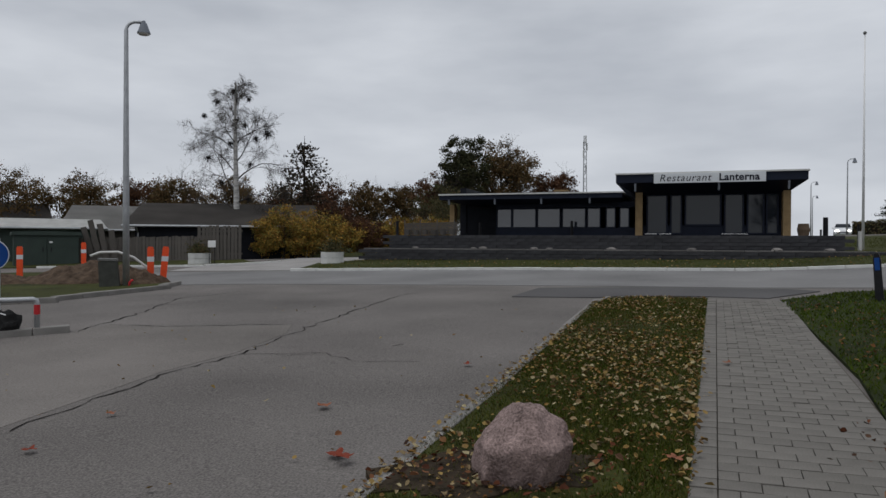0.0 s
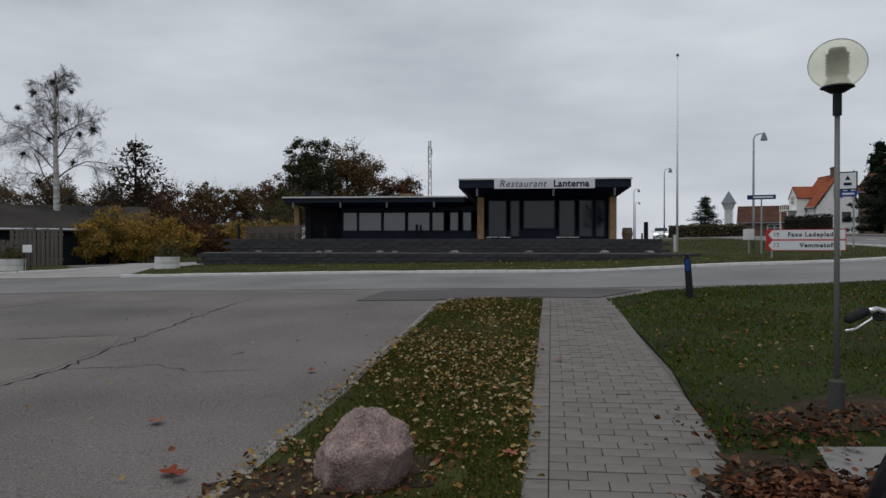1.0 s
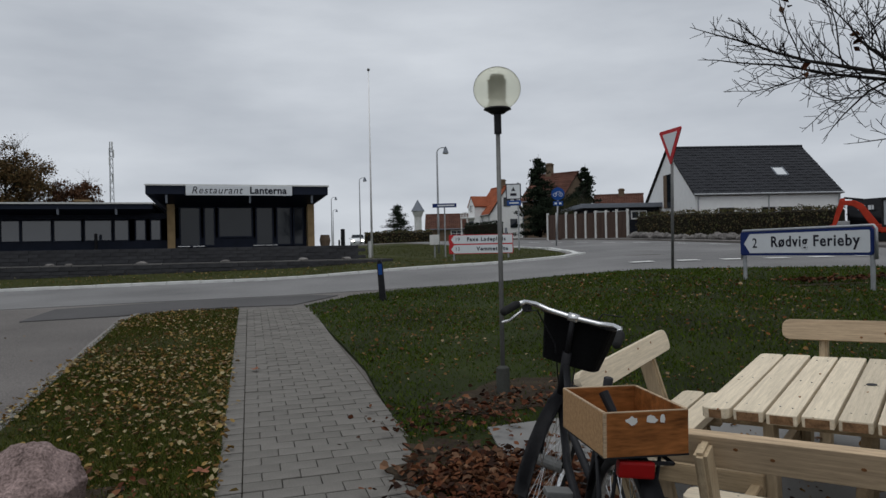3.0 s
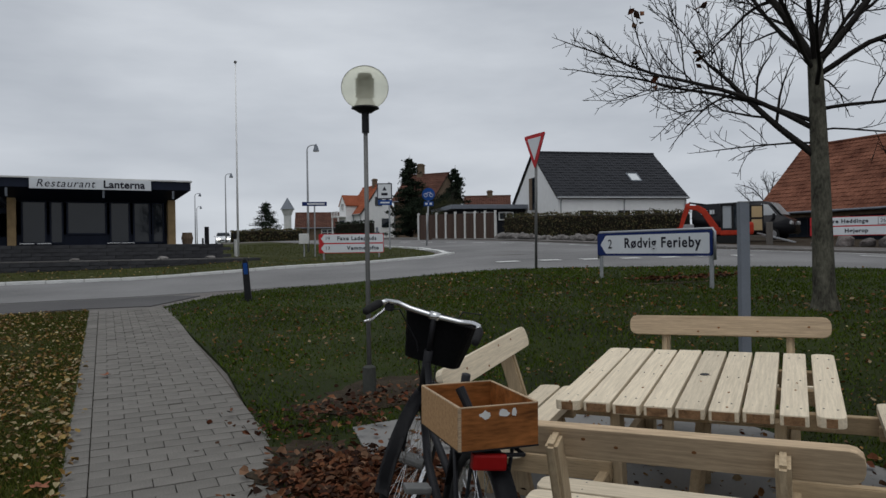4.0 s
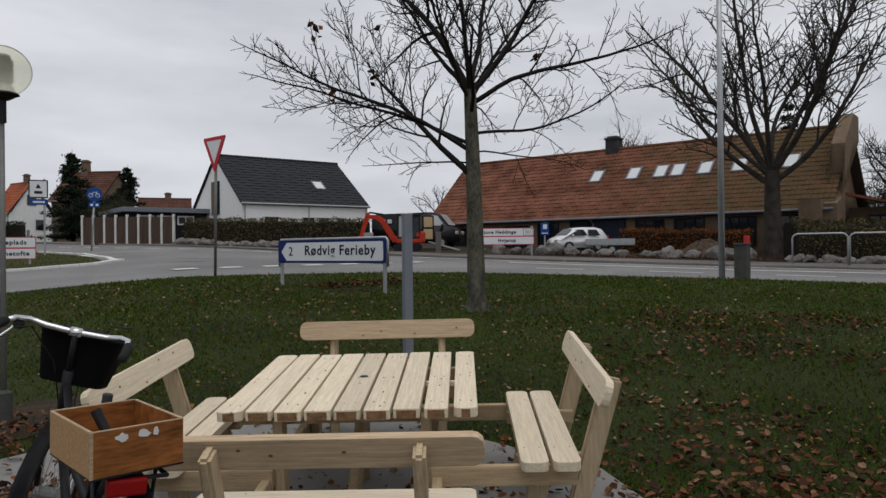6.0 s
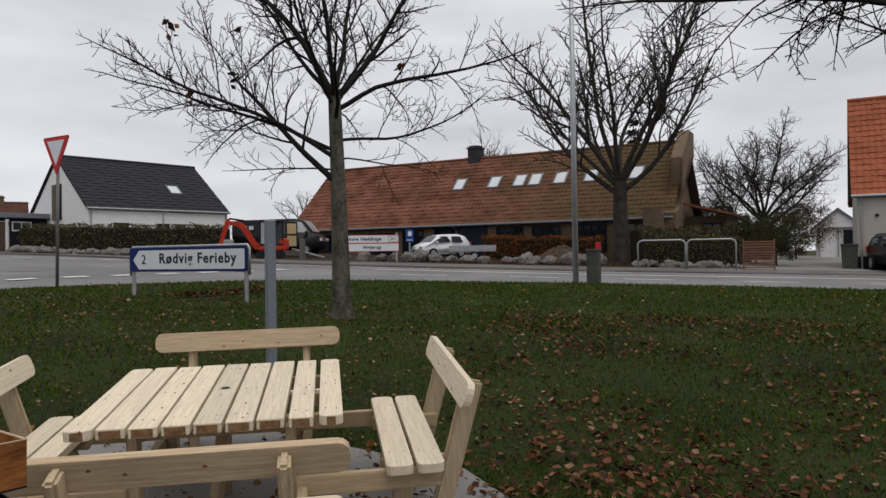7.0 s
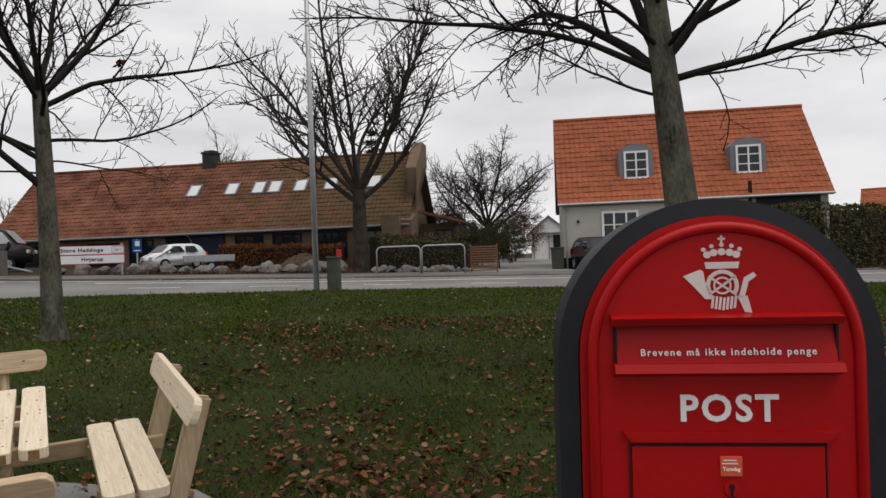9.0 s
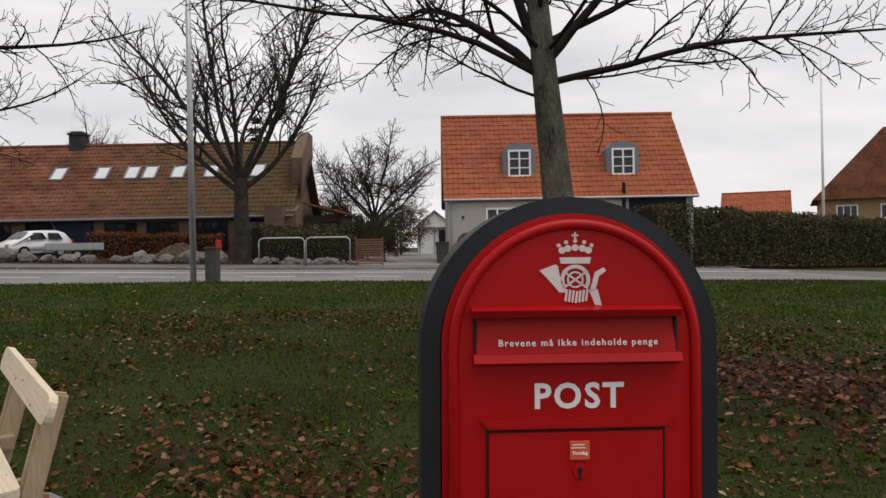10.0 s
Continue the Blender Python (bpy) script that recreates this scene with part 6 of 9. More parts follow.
for z, d, s_, xo in ((0.80, "19", "Faxe Ladeplads", 0.2), (0.44, "13", "Vemmetofte", 0.42)):
    pn = board(fx, 2.4, 0.36, z, M_SIGNWHITE, M_SIGNRED)
    bm = B()
    prism(bm, [(-1.18, z - 0.16), (-1.18, z + 0.16), (-1.0, z + 0.16), (-1.12, z), (-1.0, z - 0.16)], -0.038, -0.032)
    part("arrow_edge", bm, M_SIGNRED, pn)
    text("distance", d, 0.19, M_LETTER, pn, front(-0.88, -0.035, z), 0.002)
    text("lettering", s_, 0.2, M_LETTER, pn, front(xo, -0.036, z), 0.002, space=1.18, bold=0.006)

ss = thing("direction_sign", 30.4, 10.4, 70, "red-edged white direction sign reading Store Heddinge and Højerup", "road sign")
sign_legs(ss, (1.25,), 1.28, 0.045)
for z, d, s_, xo in ((1.02, "7", "Store Heddinge", -0.1), (0.66, "5", "Højerup", 0.25)):
    pn = board(ss, 2.7, 0.36, z, M_SIGNWHITE, M_SIGNRED)
    bm = B()
    prism(bm, [(-1.33, z - 0.16), (-1.33, z + 0.16), (-1.15, z + 0.16), (-1.27, z), (-1.15, z - 0.16)], -0.038, -0.032)
    part("arrow_edge", bm, M_SIGNRED, pn)
    text("distance", d, 0.18, M_LETTER, pn, front(-1.05, -0.035, z), 0.002)
    text("lettering", s_, 0.2, M_LETTER, pn, front(xo - 0.06, -0.036, z), 0.002, space=1.16, bold=0.007)
bm = B()
box(bm, (1.1, -0.036, 1.02), (0.42, 0.006, 0.27), 0, 0.002)
rt = part("route_plate", bm, M_LETTER, ss)
bm = B()
box(bm, (1.1, -0.0395, 1.02), (0.39, 0.004, 0.24))
part("plate_face", bm, M_SIGNWHITE, rt)
text("route_number", "261", 0.19, M_LETTER, rt, front(1.1, -0.042, 1.02), 0.001)

# give way
yw = thing("give_way_sign", 13.69, 11.23, 106, "red and white give-way triangle on a leaning grey post", "road sign")
bm = B()
tube(bm, [(-0.05, 0, -0.2), (0.04, 0, 3.05)], 0.033, 10)
part("post", bm, M_POLE, yw, "", True)
bm = B()
prism(bm, [(-0.37, 3.14), (0.45, 3.14), (0.47, 3.1), (0.06, 2.37), (0.02, 2.37), (-0.39, 3.1)], -0.05, -0.03)
tr = part("plate", bm, M_SIGNRED, yw, "red triangle border")
bm = B()
prism(bm, [(-0.25, 3.055), (0.33, 3.055), (0.04, 2.54)], -0.056, -0.049)
part("plate_face", bm, M_SIGNWHITE, tr)

# tall street lamp pole and stub on the lawn edge
tp = thing("street_lamp", 20.1, 1.03, 0, "tall plain grey street lamp pole at the lawn edge", "street lamp", "street lamps")
bm = B()
tube(bm, [(0, 0, -0.2), (0, 0, 4), (0, 0, 9)], [0.078, 0.07, 0.052], 14)
part("pole", bm, M_GALV, tp, "", True)
sb = thing("cable_post", 19.95, 0.56, 15, "dark square cable stub post beside the lamp", "post")
bm = B()
box(bm, (0, 0, 0.36), (0.3, 0.3, 0.98), 0, 0.015)
part("body", bm, M_STUB, sb)
bm = B()
box(bm, (0, 0, 0.86), (0.34, 0.34, 0.05), 0, 0.015)
part("cap", bm, M_STUB, sb)


# ---- plants ----
class Wood:
    """Collects tapered limbs as plain lists."""
    def __init__(self, seed):
        self.v, self.f, self.tips = [], [], []
        self.r = random.Random(seed)

    def limb(self, pts, rad, seg):
        start = len(self.v)
        last = None
        for i, p in enumerate(pts):
            d = (pts[min(i + 1, len(pts) - 1)] - pts[max(i - 1, 0)])
            d = d.normalized() if d.length > 1e-6 else Vector((0, 0, 1))
            a = d.orthogonal().normalized() if last is None else (last - last.dot(d) * d).normalized()
            last = a
            b = d.cross(a)
            for k in range(seg):
                w = 2 * math.pi * k / seg
                self.v.append(tuple(p + rad[i] * (math.cos(w) * a + math.sin(w) * b)))
        for i in range(len(pts) - 1):
            for k in range(seg):
                a, b = start + i * seg + k, start + i * seg + (k + 1) % seg
                self.f.append((a, b, b + seg, a + seg))

    def grow(self, p, d, length, r0, level, levels, droop=0.0, kids=(5, 7), spread=(30, 60), wig=0.16, shrink=0.5, up=0.12):
        n = 5 if level == 0 else 4
        if level >= 2:
            n = 3
        pts, rad = [Vector(p)], [r0]
        d = Vector(d).normalized()
        tip = r0 * (0.25 if level < levels else 0.35)
        for i in range(n):
            g = self.r.gauss
            d = (d + Vector((g(0, wig), g(0, wig), g(0, wig) + up - droop * (i + 1) / n))).normalized()
            pts.append(pts[-1] + d * length / n)
            rad.append(r0 + (tip - r0) * (i + 1) / n)
        self.limb(pts, rad, 8 if r0 > 0.06 else (5 if r0 > 0.02 else 3))
        if level >= levels:
            self.tips.append((pts[-1], d))
            self.tips.append((pts[-2], d))
            return
        m = self.r.randint(*kids)
        for j in range(m):
            k = 0.25 + 0.75 * (j + self.r.random() * 0.8) / m
            i = min(n - 1, int(k * n))
            f = k * n - i
            q = pts[i].lerp(pts[i + 1], min(1, f))
            dd = (pts[i + 1] - pts[i]).normalized()
            side = dd.orthogonal().normalized()
            side.rotate(Matrix.Rotation(self.r.uniform(0, 2 * math.pi), 3, dd))
            a = radians(self.r.uniform(*spread))
            nd = dd * math.cos(a) + side * math.sin(a)
            rr = (rad[i] + (rad[i + 1] - rad[i]) * min(1, f)) * self.r.uniform(0.5, 0.72)
            self.grow(q, nd, length * shrink * self.r.uniform(0.7, 1.25) * (1.15 - 0.4 * k), max(rr, 0.0035 * (levels - level)), level + 1, levels, droop, kids, spread, wig, shrink, up)


class Limbs(Wood):
    """Crooked boughs: a wandering spine, side branches that alternate round it, short spurs at the ends."""
    def bough(self, p, d, length, r0, level, bend=0.0, gap=0.26, spread=(38, 62), least=0.10, ratio=0.55, crook=0.13, fine=0.0032):
        g, u = self.r.gauss, self.r.uniform
        n = max(3, min(14, int(length / (0.16 if length < 3.5 else 0.4))))
        d = Vector(d).normalized()
        pts, rad = [Vector(p)], [r0]
        tip = fine * 0.8
        sway = Vector((g(0, 1), g(0, 1), g(0, 1)))
        for i in range(n):
            sway = (sway * 0.55 + Vector((g(0, 1), g(0, 1), g(0, 1)))) * 0.8
            d = (d + sway * crook * (1.25 if level else 0.6) + Vector((0, 0, bend / n * 2))).normalized()
            pts.append(pts[-1] + d * length / n)
            k = (i + 1) / n
            rad.append(r0 * (1 - k) ** 0.8 + tip * k)
        self.limb(pts, rad, 9 if r0 > 0.06 else (6 if r0 > 0.02 else (4 if r0 > 0.008 else 3)))
        self.tips.append((pts[-1], d))
        if length < least * 2:
            return
        turn = u(0, 6.28)
        s = length * (0.16 if level else 0.24)
        while s < length * 0.99:
            k = s / length
            i = min(n - 1, int(k * n))
            f = k * n - i
            q, dd = pts[i].lerp(pts[i + 1], f), (pts[i + 1] - pts[i]).normalized()
            side = dd.orthogonal().normalized()
            side.rotate(Matrix.Rotation(turn, 3, dd))
            turn += 2.4 + u(-0.5, 0.5)
            a = radians(u(*spread))
            nd = dd * math.cos(a) + side * math.sin(a) + Vector((0, 0, 0.16))
            left = length * (1 - k)
            ln = max(least * u(0.5, 1.4), left * ratio * u(0.45, 1.15) + 0.06 * length * u(0.2, 1.0))
            rr = (rad[i] * (1 - f) + rad[i + 1] * f)
            if ln > least * 0.5:
                self.bough(q, nd, ln, max(fine, rr * u(0.42, 0.6)), level + 1, bend * 0.6 + 0.05, gap, spread, least, ratio, crook, fine)
            s += gap * (0.55 + 0.45 * left / length) * u(0.7, 1.35) * (1.2 if level == 0 else 0.9)


def leaf_quads(points, size, rnd, flat=0.0, fold=0.25):
    """Small folded leaves at the points: lists for one mesh."""
    vs, fs = [], []
    for p in points:
        s = size * rnd.uniform(0.6, 1.3)
        n = Vector((rnd.gauss(0, 1), rnd.gauss(0, 1), rnd.gauss(0, 1) + flat * 3)).normalized()
        a = n.orthogonal().normalized()
        a.rotate(Matrix.Rotation(rnd.uniform(0, 6.28), 3, n))
        b = n.cross(a)
        i = len(vs)
        p = Vector(p)
        for q in (p - a * s * 0.5, p + b * s * 0.32 + n * s * fold * 0.4, p + a * s * 0.55, p - b * s * 0.32 + n * s * fold * 0.4):
            vs.append(tuple(q))
        fs += [(i, i + 1, i + 2), (i, i + 2, i + 3)]
    return vs, fs


def bare_tree(name, x, y, trunk, limbs, seed, label, levels=4, bark=None, lean=(0, 0), kids=(5, 7), droop=0.0, shrink=0.5, twig=None, leaves=0, group="", wig=0.16, spread=(30, 60), up=0.12, thin=0.74, lsc=1.0, gap=0.0, least=0.1):
    """A leafless tree. trunk: (height, foot radius, top radius); limbs: (height, bearing, rise, length, radius)."""
    t = thing(name, x, y, 0, label, "tree", group)
    w = Wood(seed)
    h, r0, r1 = trunk
    pts, rad = [], []
    for i in range(9):
        k = i / 8
        flare = 1 + 0.55 * max(0, 1 - k * 9) ** 2
        pts.append(Vector((lean[0] * k + 0.05 * h * 0.1 * math.sin(k * 5 + seed), lean[1] * k, -0.15 + (h + 0.15) * k)))
        rad.append((r0 + (r1 - r0) * k) * flare)
    w.limb(pts, rad, 14)
    rawmesh("trunk", w.v, w.f, bark or M_BARK, t, True)
    w2 = Limbs(seed + 1)
    for z, az, rise, ln, rr, *bend in limbs:
        k = min(1, max(0, (z + 0.15) / (h + 0.15)))
        q = Vector((lean[0] * k, lean[1] * k, z))
        a, e = radians(az), radians(rise)
        way = (math.sin(a) * math.cos(e), math.cos(a) * math.cos(e), math.sin(e))
        if gap:
            w2.bough(q, way, ln, rr * thin, 0, bend[0] if bend else 0.0, gap, spread, least, shrink, wig, least * 0.038)
        else:
            w2.grow(q, way, ln * lsc, rr * thin, 0, levels, droop, kids, spread, wig, shrink, up)
    rawmesh("branch_work", w2.v, w2.f, twig or M_TWIG, t, True)
    if leaves:
        rnd = random.Random(seed + 9)
        pick = [p for p, d in rnd.sample(w2.tips, min(leaves, len(w2.tips)))]
        pts = [p + Vector((rnd.gauss(0, 0.05), rnd.gauss(0, 0.05), rnd.gauss(-0.08, 0.06))) for p in pick for _ in range(5)]
        v, f = leaf_quads(pts, 0.14, rnd)
        rawmesh("last_leaves", v, f, L_RUST, t)
    return t


def leafy_tree(name, x, y, h, r, seed, material, label, trunk_h=None, n=2600, size=0.42, base=None, squash=1.0, gaps=0.35, group="autumn trees"):
    """Trunk, limbs and a ragged crown of many leaves in clumps."""
    t = thing(name, x, y, 0, label, "tree", group)
    if base is not None:
        t.location.z = base
    rnd = random.Random(seed)
    th = trunk_h or h * 0.16
    w = Wood(seed)
    w.limb([Vector((0, 0, -0.3)), Vector((0.05, 0, th)), Vector((0.1, 0.05, h * 0.8))], [h * 0.022, h * 0.016, h * 0.004], 8)
    for k in range(9):
        a = rnd.uniform(0, 360)
        w.grow(Vector((0.05, 0, th + (h * 0.5) * k / 9)), (math.sin(a), math.cos(a), 0.8), r * 1.05, h * 0.008, 0, 2, 0, (6, 8))
    rawmesh("trunk", w.v, w.f, M_TREEDARK, t, True)
    pts = []
    clumps = []
    for k in range(130):
        u = Vector((rnd.gauss(0, 1), rnd.gauss(0, 1), rnd.gauss(0, 1))).normalized()
        k2 = rnd.uniform(0.35, 1.0)
        cz = th + (h - th) * 0.5
        c = Vector((u.x * r * k2, u.y * r * k2, cz + u.z * (h - th) * 0.5 * k2 * squash))
        clumps.append((c, r * rnd.uniform(0.09, 0.22)))
    for i in range(int(n * 6.5)):
        c, cr = clumps[i % len(clumps)]
        u = Vector((rnd.gauss(0, 1), rnd.gauss(0, 1), rnd.gauss(0, 0.8)))
        pts.append(c + u * cr * 0.6)
    v, f = leaf_quads(pts, size * 0.42, rnd)
    rawmesh("crown", v, f, material, t)
    return t


def hedge(name, pts, w, h, material, label, seed, dens=120, size=0.11, wob=0.15, category="hedge"):
    """A clipped hedge along a line of plan points: a core coloured dark for the shade inside, with leaves all over it.
    """
    x0, y0 = pts[0]
    root = thing(name, x0, y0, 0, label, category)
    rnd = random.Random(seed)
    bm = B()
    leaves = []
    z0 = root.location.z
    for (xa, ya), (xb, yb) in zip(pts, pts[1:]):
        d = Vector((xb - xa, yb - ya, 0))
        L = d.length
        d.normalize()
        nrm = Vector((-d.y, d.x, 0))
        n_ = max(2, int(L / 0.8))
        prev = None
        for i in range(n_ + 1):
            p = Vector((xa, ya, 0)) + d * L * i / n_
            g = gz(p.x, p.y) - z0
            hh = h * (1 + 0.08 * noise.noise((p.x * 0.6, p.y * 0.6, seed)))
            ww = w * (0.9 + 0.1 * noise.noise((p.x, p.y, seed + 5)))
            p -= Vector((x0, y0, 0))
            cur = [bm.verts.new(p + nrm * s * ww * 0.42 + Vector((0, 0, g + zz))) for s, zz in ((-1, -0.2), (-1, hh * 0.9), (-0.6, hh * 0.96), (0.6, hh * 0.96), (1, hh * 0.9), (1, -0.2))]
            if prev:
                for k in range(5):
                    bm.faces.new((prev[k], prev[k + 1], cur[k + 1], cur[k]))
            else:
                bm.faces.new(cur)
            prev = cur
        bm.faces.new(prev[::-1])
        area = L * (2 * h + w)
        for _ in range(int(area * dens)):
            s = rnd.uniform(0, L)
            p = Vector((xa, ya, 0)) + d * s
            g = gz(p.x, p.y) - z0
            hh = h * (1 + 0.08 * noise.noise((p.x * 0.6, p.y * 0.6, seed)))
            k = rnd.uniform(0, 2 * h + w)
            if k < h:
                o = nrm * -w / 2 + Vector((0, 0, k * hh / h))
            elif k < h + w:
                o = nrm * (k - h - w / 2) + Vector((0, 0, hh))
            else:
                o = nrm * w / 2 + Vector((0, 0, (k - h - w) * hh / h))
            o *= 1.0
            j = wob * 0.8 * abs(noise.noise((p.x * 1.3, p.y * 1.3, o.z * 1.3 + seed)))
            leaves.append(p - Vector((x0, y0, 0)) + o + nrm * (j + rnd.gauss(0, 0.05)) * (1 if o.dot(nrm) > 0 else -1) + Vector((0, 0, g + rnd.gauss(0, 0.05) + (j if k > h and k < h + w else 0))))
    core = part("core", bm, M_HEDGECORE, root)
    v, f = leaf_quads(leaves, size, rnd)
    rawmesh("leaves", v, f, material, root)
    return root


M_BIRCHTWIG = mat("birch_twig", (0.06, 0.052, 0.047), 0.95, 0.4, 8, 40, 0.2)
# Near-black colour gives the solid hedge core its inner shade.
M_HEDGECORE = mat("hedge_inner_shade", (0.02, 0.017, 0.012), 0.95, 0.4, 4, 30, 0.6)

# trees on the lawn
bare_tree("maple_tree", 10.28, 3.61, (3.05, 0.135, 0.085),
          [(1.85, -22, 48, 2.7, 0.066, 0.5), (2.2, -26, 31, 3.7, 0.05, 0.0), (2.3, -16, 19, 3.4, 0.042, 0.05), (2.05, -30, 6, 1.6, 0.024, 0.1), (2.2, 160, 4, 1.6, 0.022, 0.15), (2.45, 156, 10, 2.4, 0.034, 0.05),
           (2.85, 158, 30, 3.0, 0.052, -0.1), (3.0, 158, 48, 2.9, 0.07, -0.05), (3.0, -22, 62, 3.3, 0.078, 0.15), (3.02, 80, 74, 3.0, 0.06, 0.0), (2.95, 250, 66, 2.8, 0.055, 0.1), (2.6, 68, 34, 2.6, 0.045, 0.1), (2.7, 248, 38, 2.4, 0.042, 0.1), (2.9, -70, 45, 2.6, 0.045, 0.1), (2.9, 115, 50, 2.6, 0.045, 0.1), (3.0, 10, 50, 2.8, 0.05, 0.1)],
          11, "leafless young maple with a few brown leaves on the lawn", leaves=7, group="trees on the lawn", shrink=0.6, wig=0.13, gap=0.17, least=0.12, lean=(-0.06, 0.06), thin=0.68)
bare_tree("maple_tree", 7.77, -3.40, (4.9, 0.205, 0.085),
          [(2.9, 24, 50, 3.4, 0.085, -0.4), (3.05, 22, 62, 3.6, 0.09, -0.2), (2.75, 30, 14, 1.9, 0.03, 0.1), (2.95, 18, 30, 4.0, 0.055, -0.25), (2.9, 204, 12, 3.7, 0.058, -0.05), (2.95, 208, -8, 1.7, 0.026, -0.1), (3.1, 204, 48, 3.4, 0.085, -0.1), (3.3, 200, 28, 3.6, 0.055, -0.1),
           (3.7, 24, 44, 3.2, 0.06, 0.0), (3.8, 210, 52, 3.0, 0.06, 0.0), (3.3, 114, 38, 3.0, 0.06, 0.1), (3.6, 294, 48, 2.4, 0.045, 0.15), (4.2, 60, 55, 2.8, 0.055, 0.1), (4.4, 170, 60, 2.8, 0.055, 0.1), (4.8, 20, 72, 2.6, 0.06, 0.0), (4.8, 230, 70, 2.6, 0.05, 0.0), (3.2, 340, 30, 2.6, 0.04, 0.0), (3.2, 245, 22, 2.4, 0.035, 0.0)],
          23, "large leafless maple behind the post box", group="trees on the lawn", shrink=0.6, wig=0.13, gap=0.17, least=0.13, thin=0.66, lean=(0.16, 0.36))
bare_tree("lime_tree", 32.6, -0.2, (3.6, 0.36, 0.27),
          [(3.0, 4, 30, 7.5, 0.17, 0.7), (3.1, 186, 32, 7.5, 0.17, 0.7), (3.4, 12, 52, 10.0, 0.19, 0.2), (3.5, 192, 54, 10.0, 0.18, 0.2), (3.5, 100, 62, 8.5, 0.15, 0.2), (3.4, 280, 52, 8.0, 0.15, 0.3), (3.3, 340, 42, 8.5, 0.13, 0.5), (3.4, 210, 44, 8.5, 0.13, 0.5), (3.6, 350, 72, 10.5, 0.16, 0.0), (3.6, 172, 70, 10.5, 0.16, 0.0), (3.4, 50, 46, 8.0, 0.12, 0.4)],
          31, "large leafless tree before the brick farmhouse", shrink=0.56, wig=0.10, gap=0.43, least=0.4, spread=(30, 60), thin=0.72, bark=M_LIMEBARK, twig=M_LIMEBARK)
bare_tree("fruit_tree", 46.0, -8.3, (2.3, 0.3, 0.22),
          [(1.7, 0, 30, 5.6, 0.15, 0.5), (1.8, 185, 32, 5.6, 0.15, 0.5), (2.2, 100, 56, 6.2, 0.14, 0.2), (2.2, 280, 50, 5.6, 0.14, 0.3), (2.3, 8, 56, 6.6, 0.14, 0.2), (2.3, 190, 56, 6.6, 0.14, 0.2), (2.2, 45, 42, 5.6, 0.12, 0.3), (2.2, 225, 42, 5.6, 0.12, 0.3), (2.3, 340, 74, 6.8, 0.12, 0.0), (2.2, 150, 44, 5.4, 0.12, 0.3), (2.3, 180, 80, 6.8, 0.12, 0.0)],
          41, "gnarled leafless garden tree", shrink=0.6, wig=0.15, gap=0.24, least=0.3, spread=(32, 66), thin=0.66, bark=M_LIMEBARK, twig=M_LIMEBARK)
bare_tree("bare_tree", 58, 26, (2.0, 0.3, 0.2), [(1.6, 0, 40, 3.4, 0.12), (1.8, 120, 45, 3.2, 0.12), (1.8, 180, 40, 3.4, 0.12), (2.0, 60, 70, 3.2, 0.12), (2.0, 200, 65, 3.2, 0.12), (2.0, 340, 60, 3.4, 0.1)], 43, "round leafless tree between the houses", shrink=0.58, wig=0.14, gap=0.24, least=0.28, thin=0.6)
bare_tree("birch_tree", -13.5, 37.8, (9.3, 0.2, 0.05), [(2.4, -75, 30, 4.2, 0.06), (2.8, 100, 30, 3.6, 0.06), (3.4, -110, 45, 3.8, 0.06), (4.0, 70, 45, 3.8, 0.06), (4.4, -60, 46, 3.6, 0.05), (5.0, 110, 46, 3.6, 0.05), (5.6, -90, 50, 3.2, 0.05), (6.0, 60, 50, 3.2, 0.05), (6.6, -60, 54, 2.8, 0.04), (7.0, 110, 54, 2.8, 0.04), (7.8, -30, 60, 2.0, 0.035), (8.2, 120, 60, 2.0, 0.03), (4.8, 10, 45, 3.0, 0.05), (6.0, 200, 50, 2.8, 0.05), (7.4, 240, 60, 2.2, 0.04)],
          51, "tall white-barked birch with drooping bare twigs and witches' brooms", 3, bark=M_BIRCH, droop=0.34, kids=(9, 11), twig=M_BIRCHTWIG, lsc=0.74)
rn_ = random.Random(77)
for bx, bz, br in ((-1.3, 8.2, 0.28), (-2.2, 7.4, 0.22), (0.6, 7.0, 0.2), (2.2, 6.6, 0.42), (1.4, 6.3, 0.25), (-0.4, 6.0, 0.22), (-1.9, 5.2, 0.3), (1.0, 4.9, 0.24), (0.9, 3.0, 0.26), (-1.0, 3.9, 0.2), (-0.2, 8.8, 0.3), (0.9, 8.4, 0.2)):
    w_ = Wood(int(bz * 100))
    c_ = Vector((bx * 0.7, bx * 0.25, bz))
    for k in range(70):
        u_ = Vector((rn_.gauss(0, 1), rn_.gauss(0, 1), rn_.gauss(0, 1))).normalized()
        w_.limb([c_ - u_ * br * 0.4, c_ + u_ * br * rn_.uniform(0.6, 1.2)], [0.012, 0.006], 3)
    wb_ = rawmesh("witches_broom", w_.v, w_.f, M_TWIG)
    wb_.parent = bpy.data.objects["birch_tree"]

# autumn woods and garden trees
leafy_tree("oak_tree", -2.4, 58, 9.0, 2.2, 61, L_GREEN, "dark green oak behind the restaurant", n=3000, size=0.4)
leafy_tree("oak_tree", 0.5, 60, 7.9, 3.5, 62, L_OAK, "brown-green oak behind the restaurant", n=3400, size=0.4)
leafy_tree("oak_tree", 4.7, 62, 6.0, 2.6, 63, L_BROWN, "rust brown tree behind the restaurant", n=2000, size=0.4)
leafy_tree("oak_tree", -4.8, 60, 5.5, 2.2, 64, L_BROWN, "brown leafy tree behind the restaurant", n=1800, size=0.4)
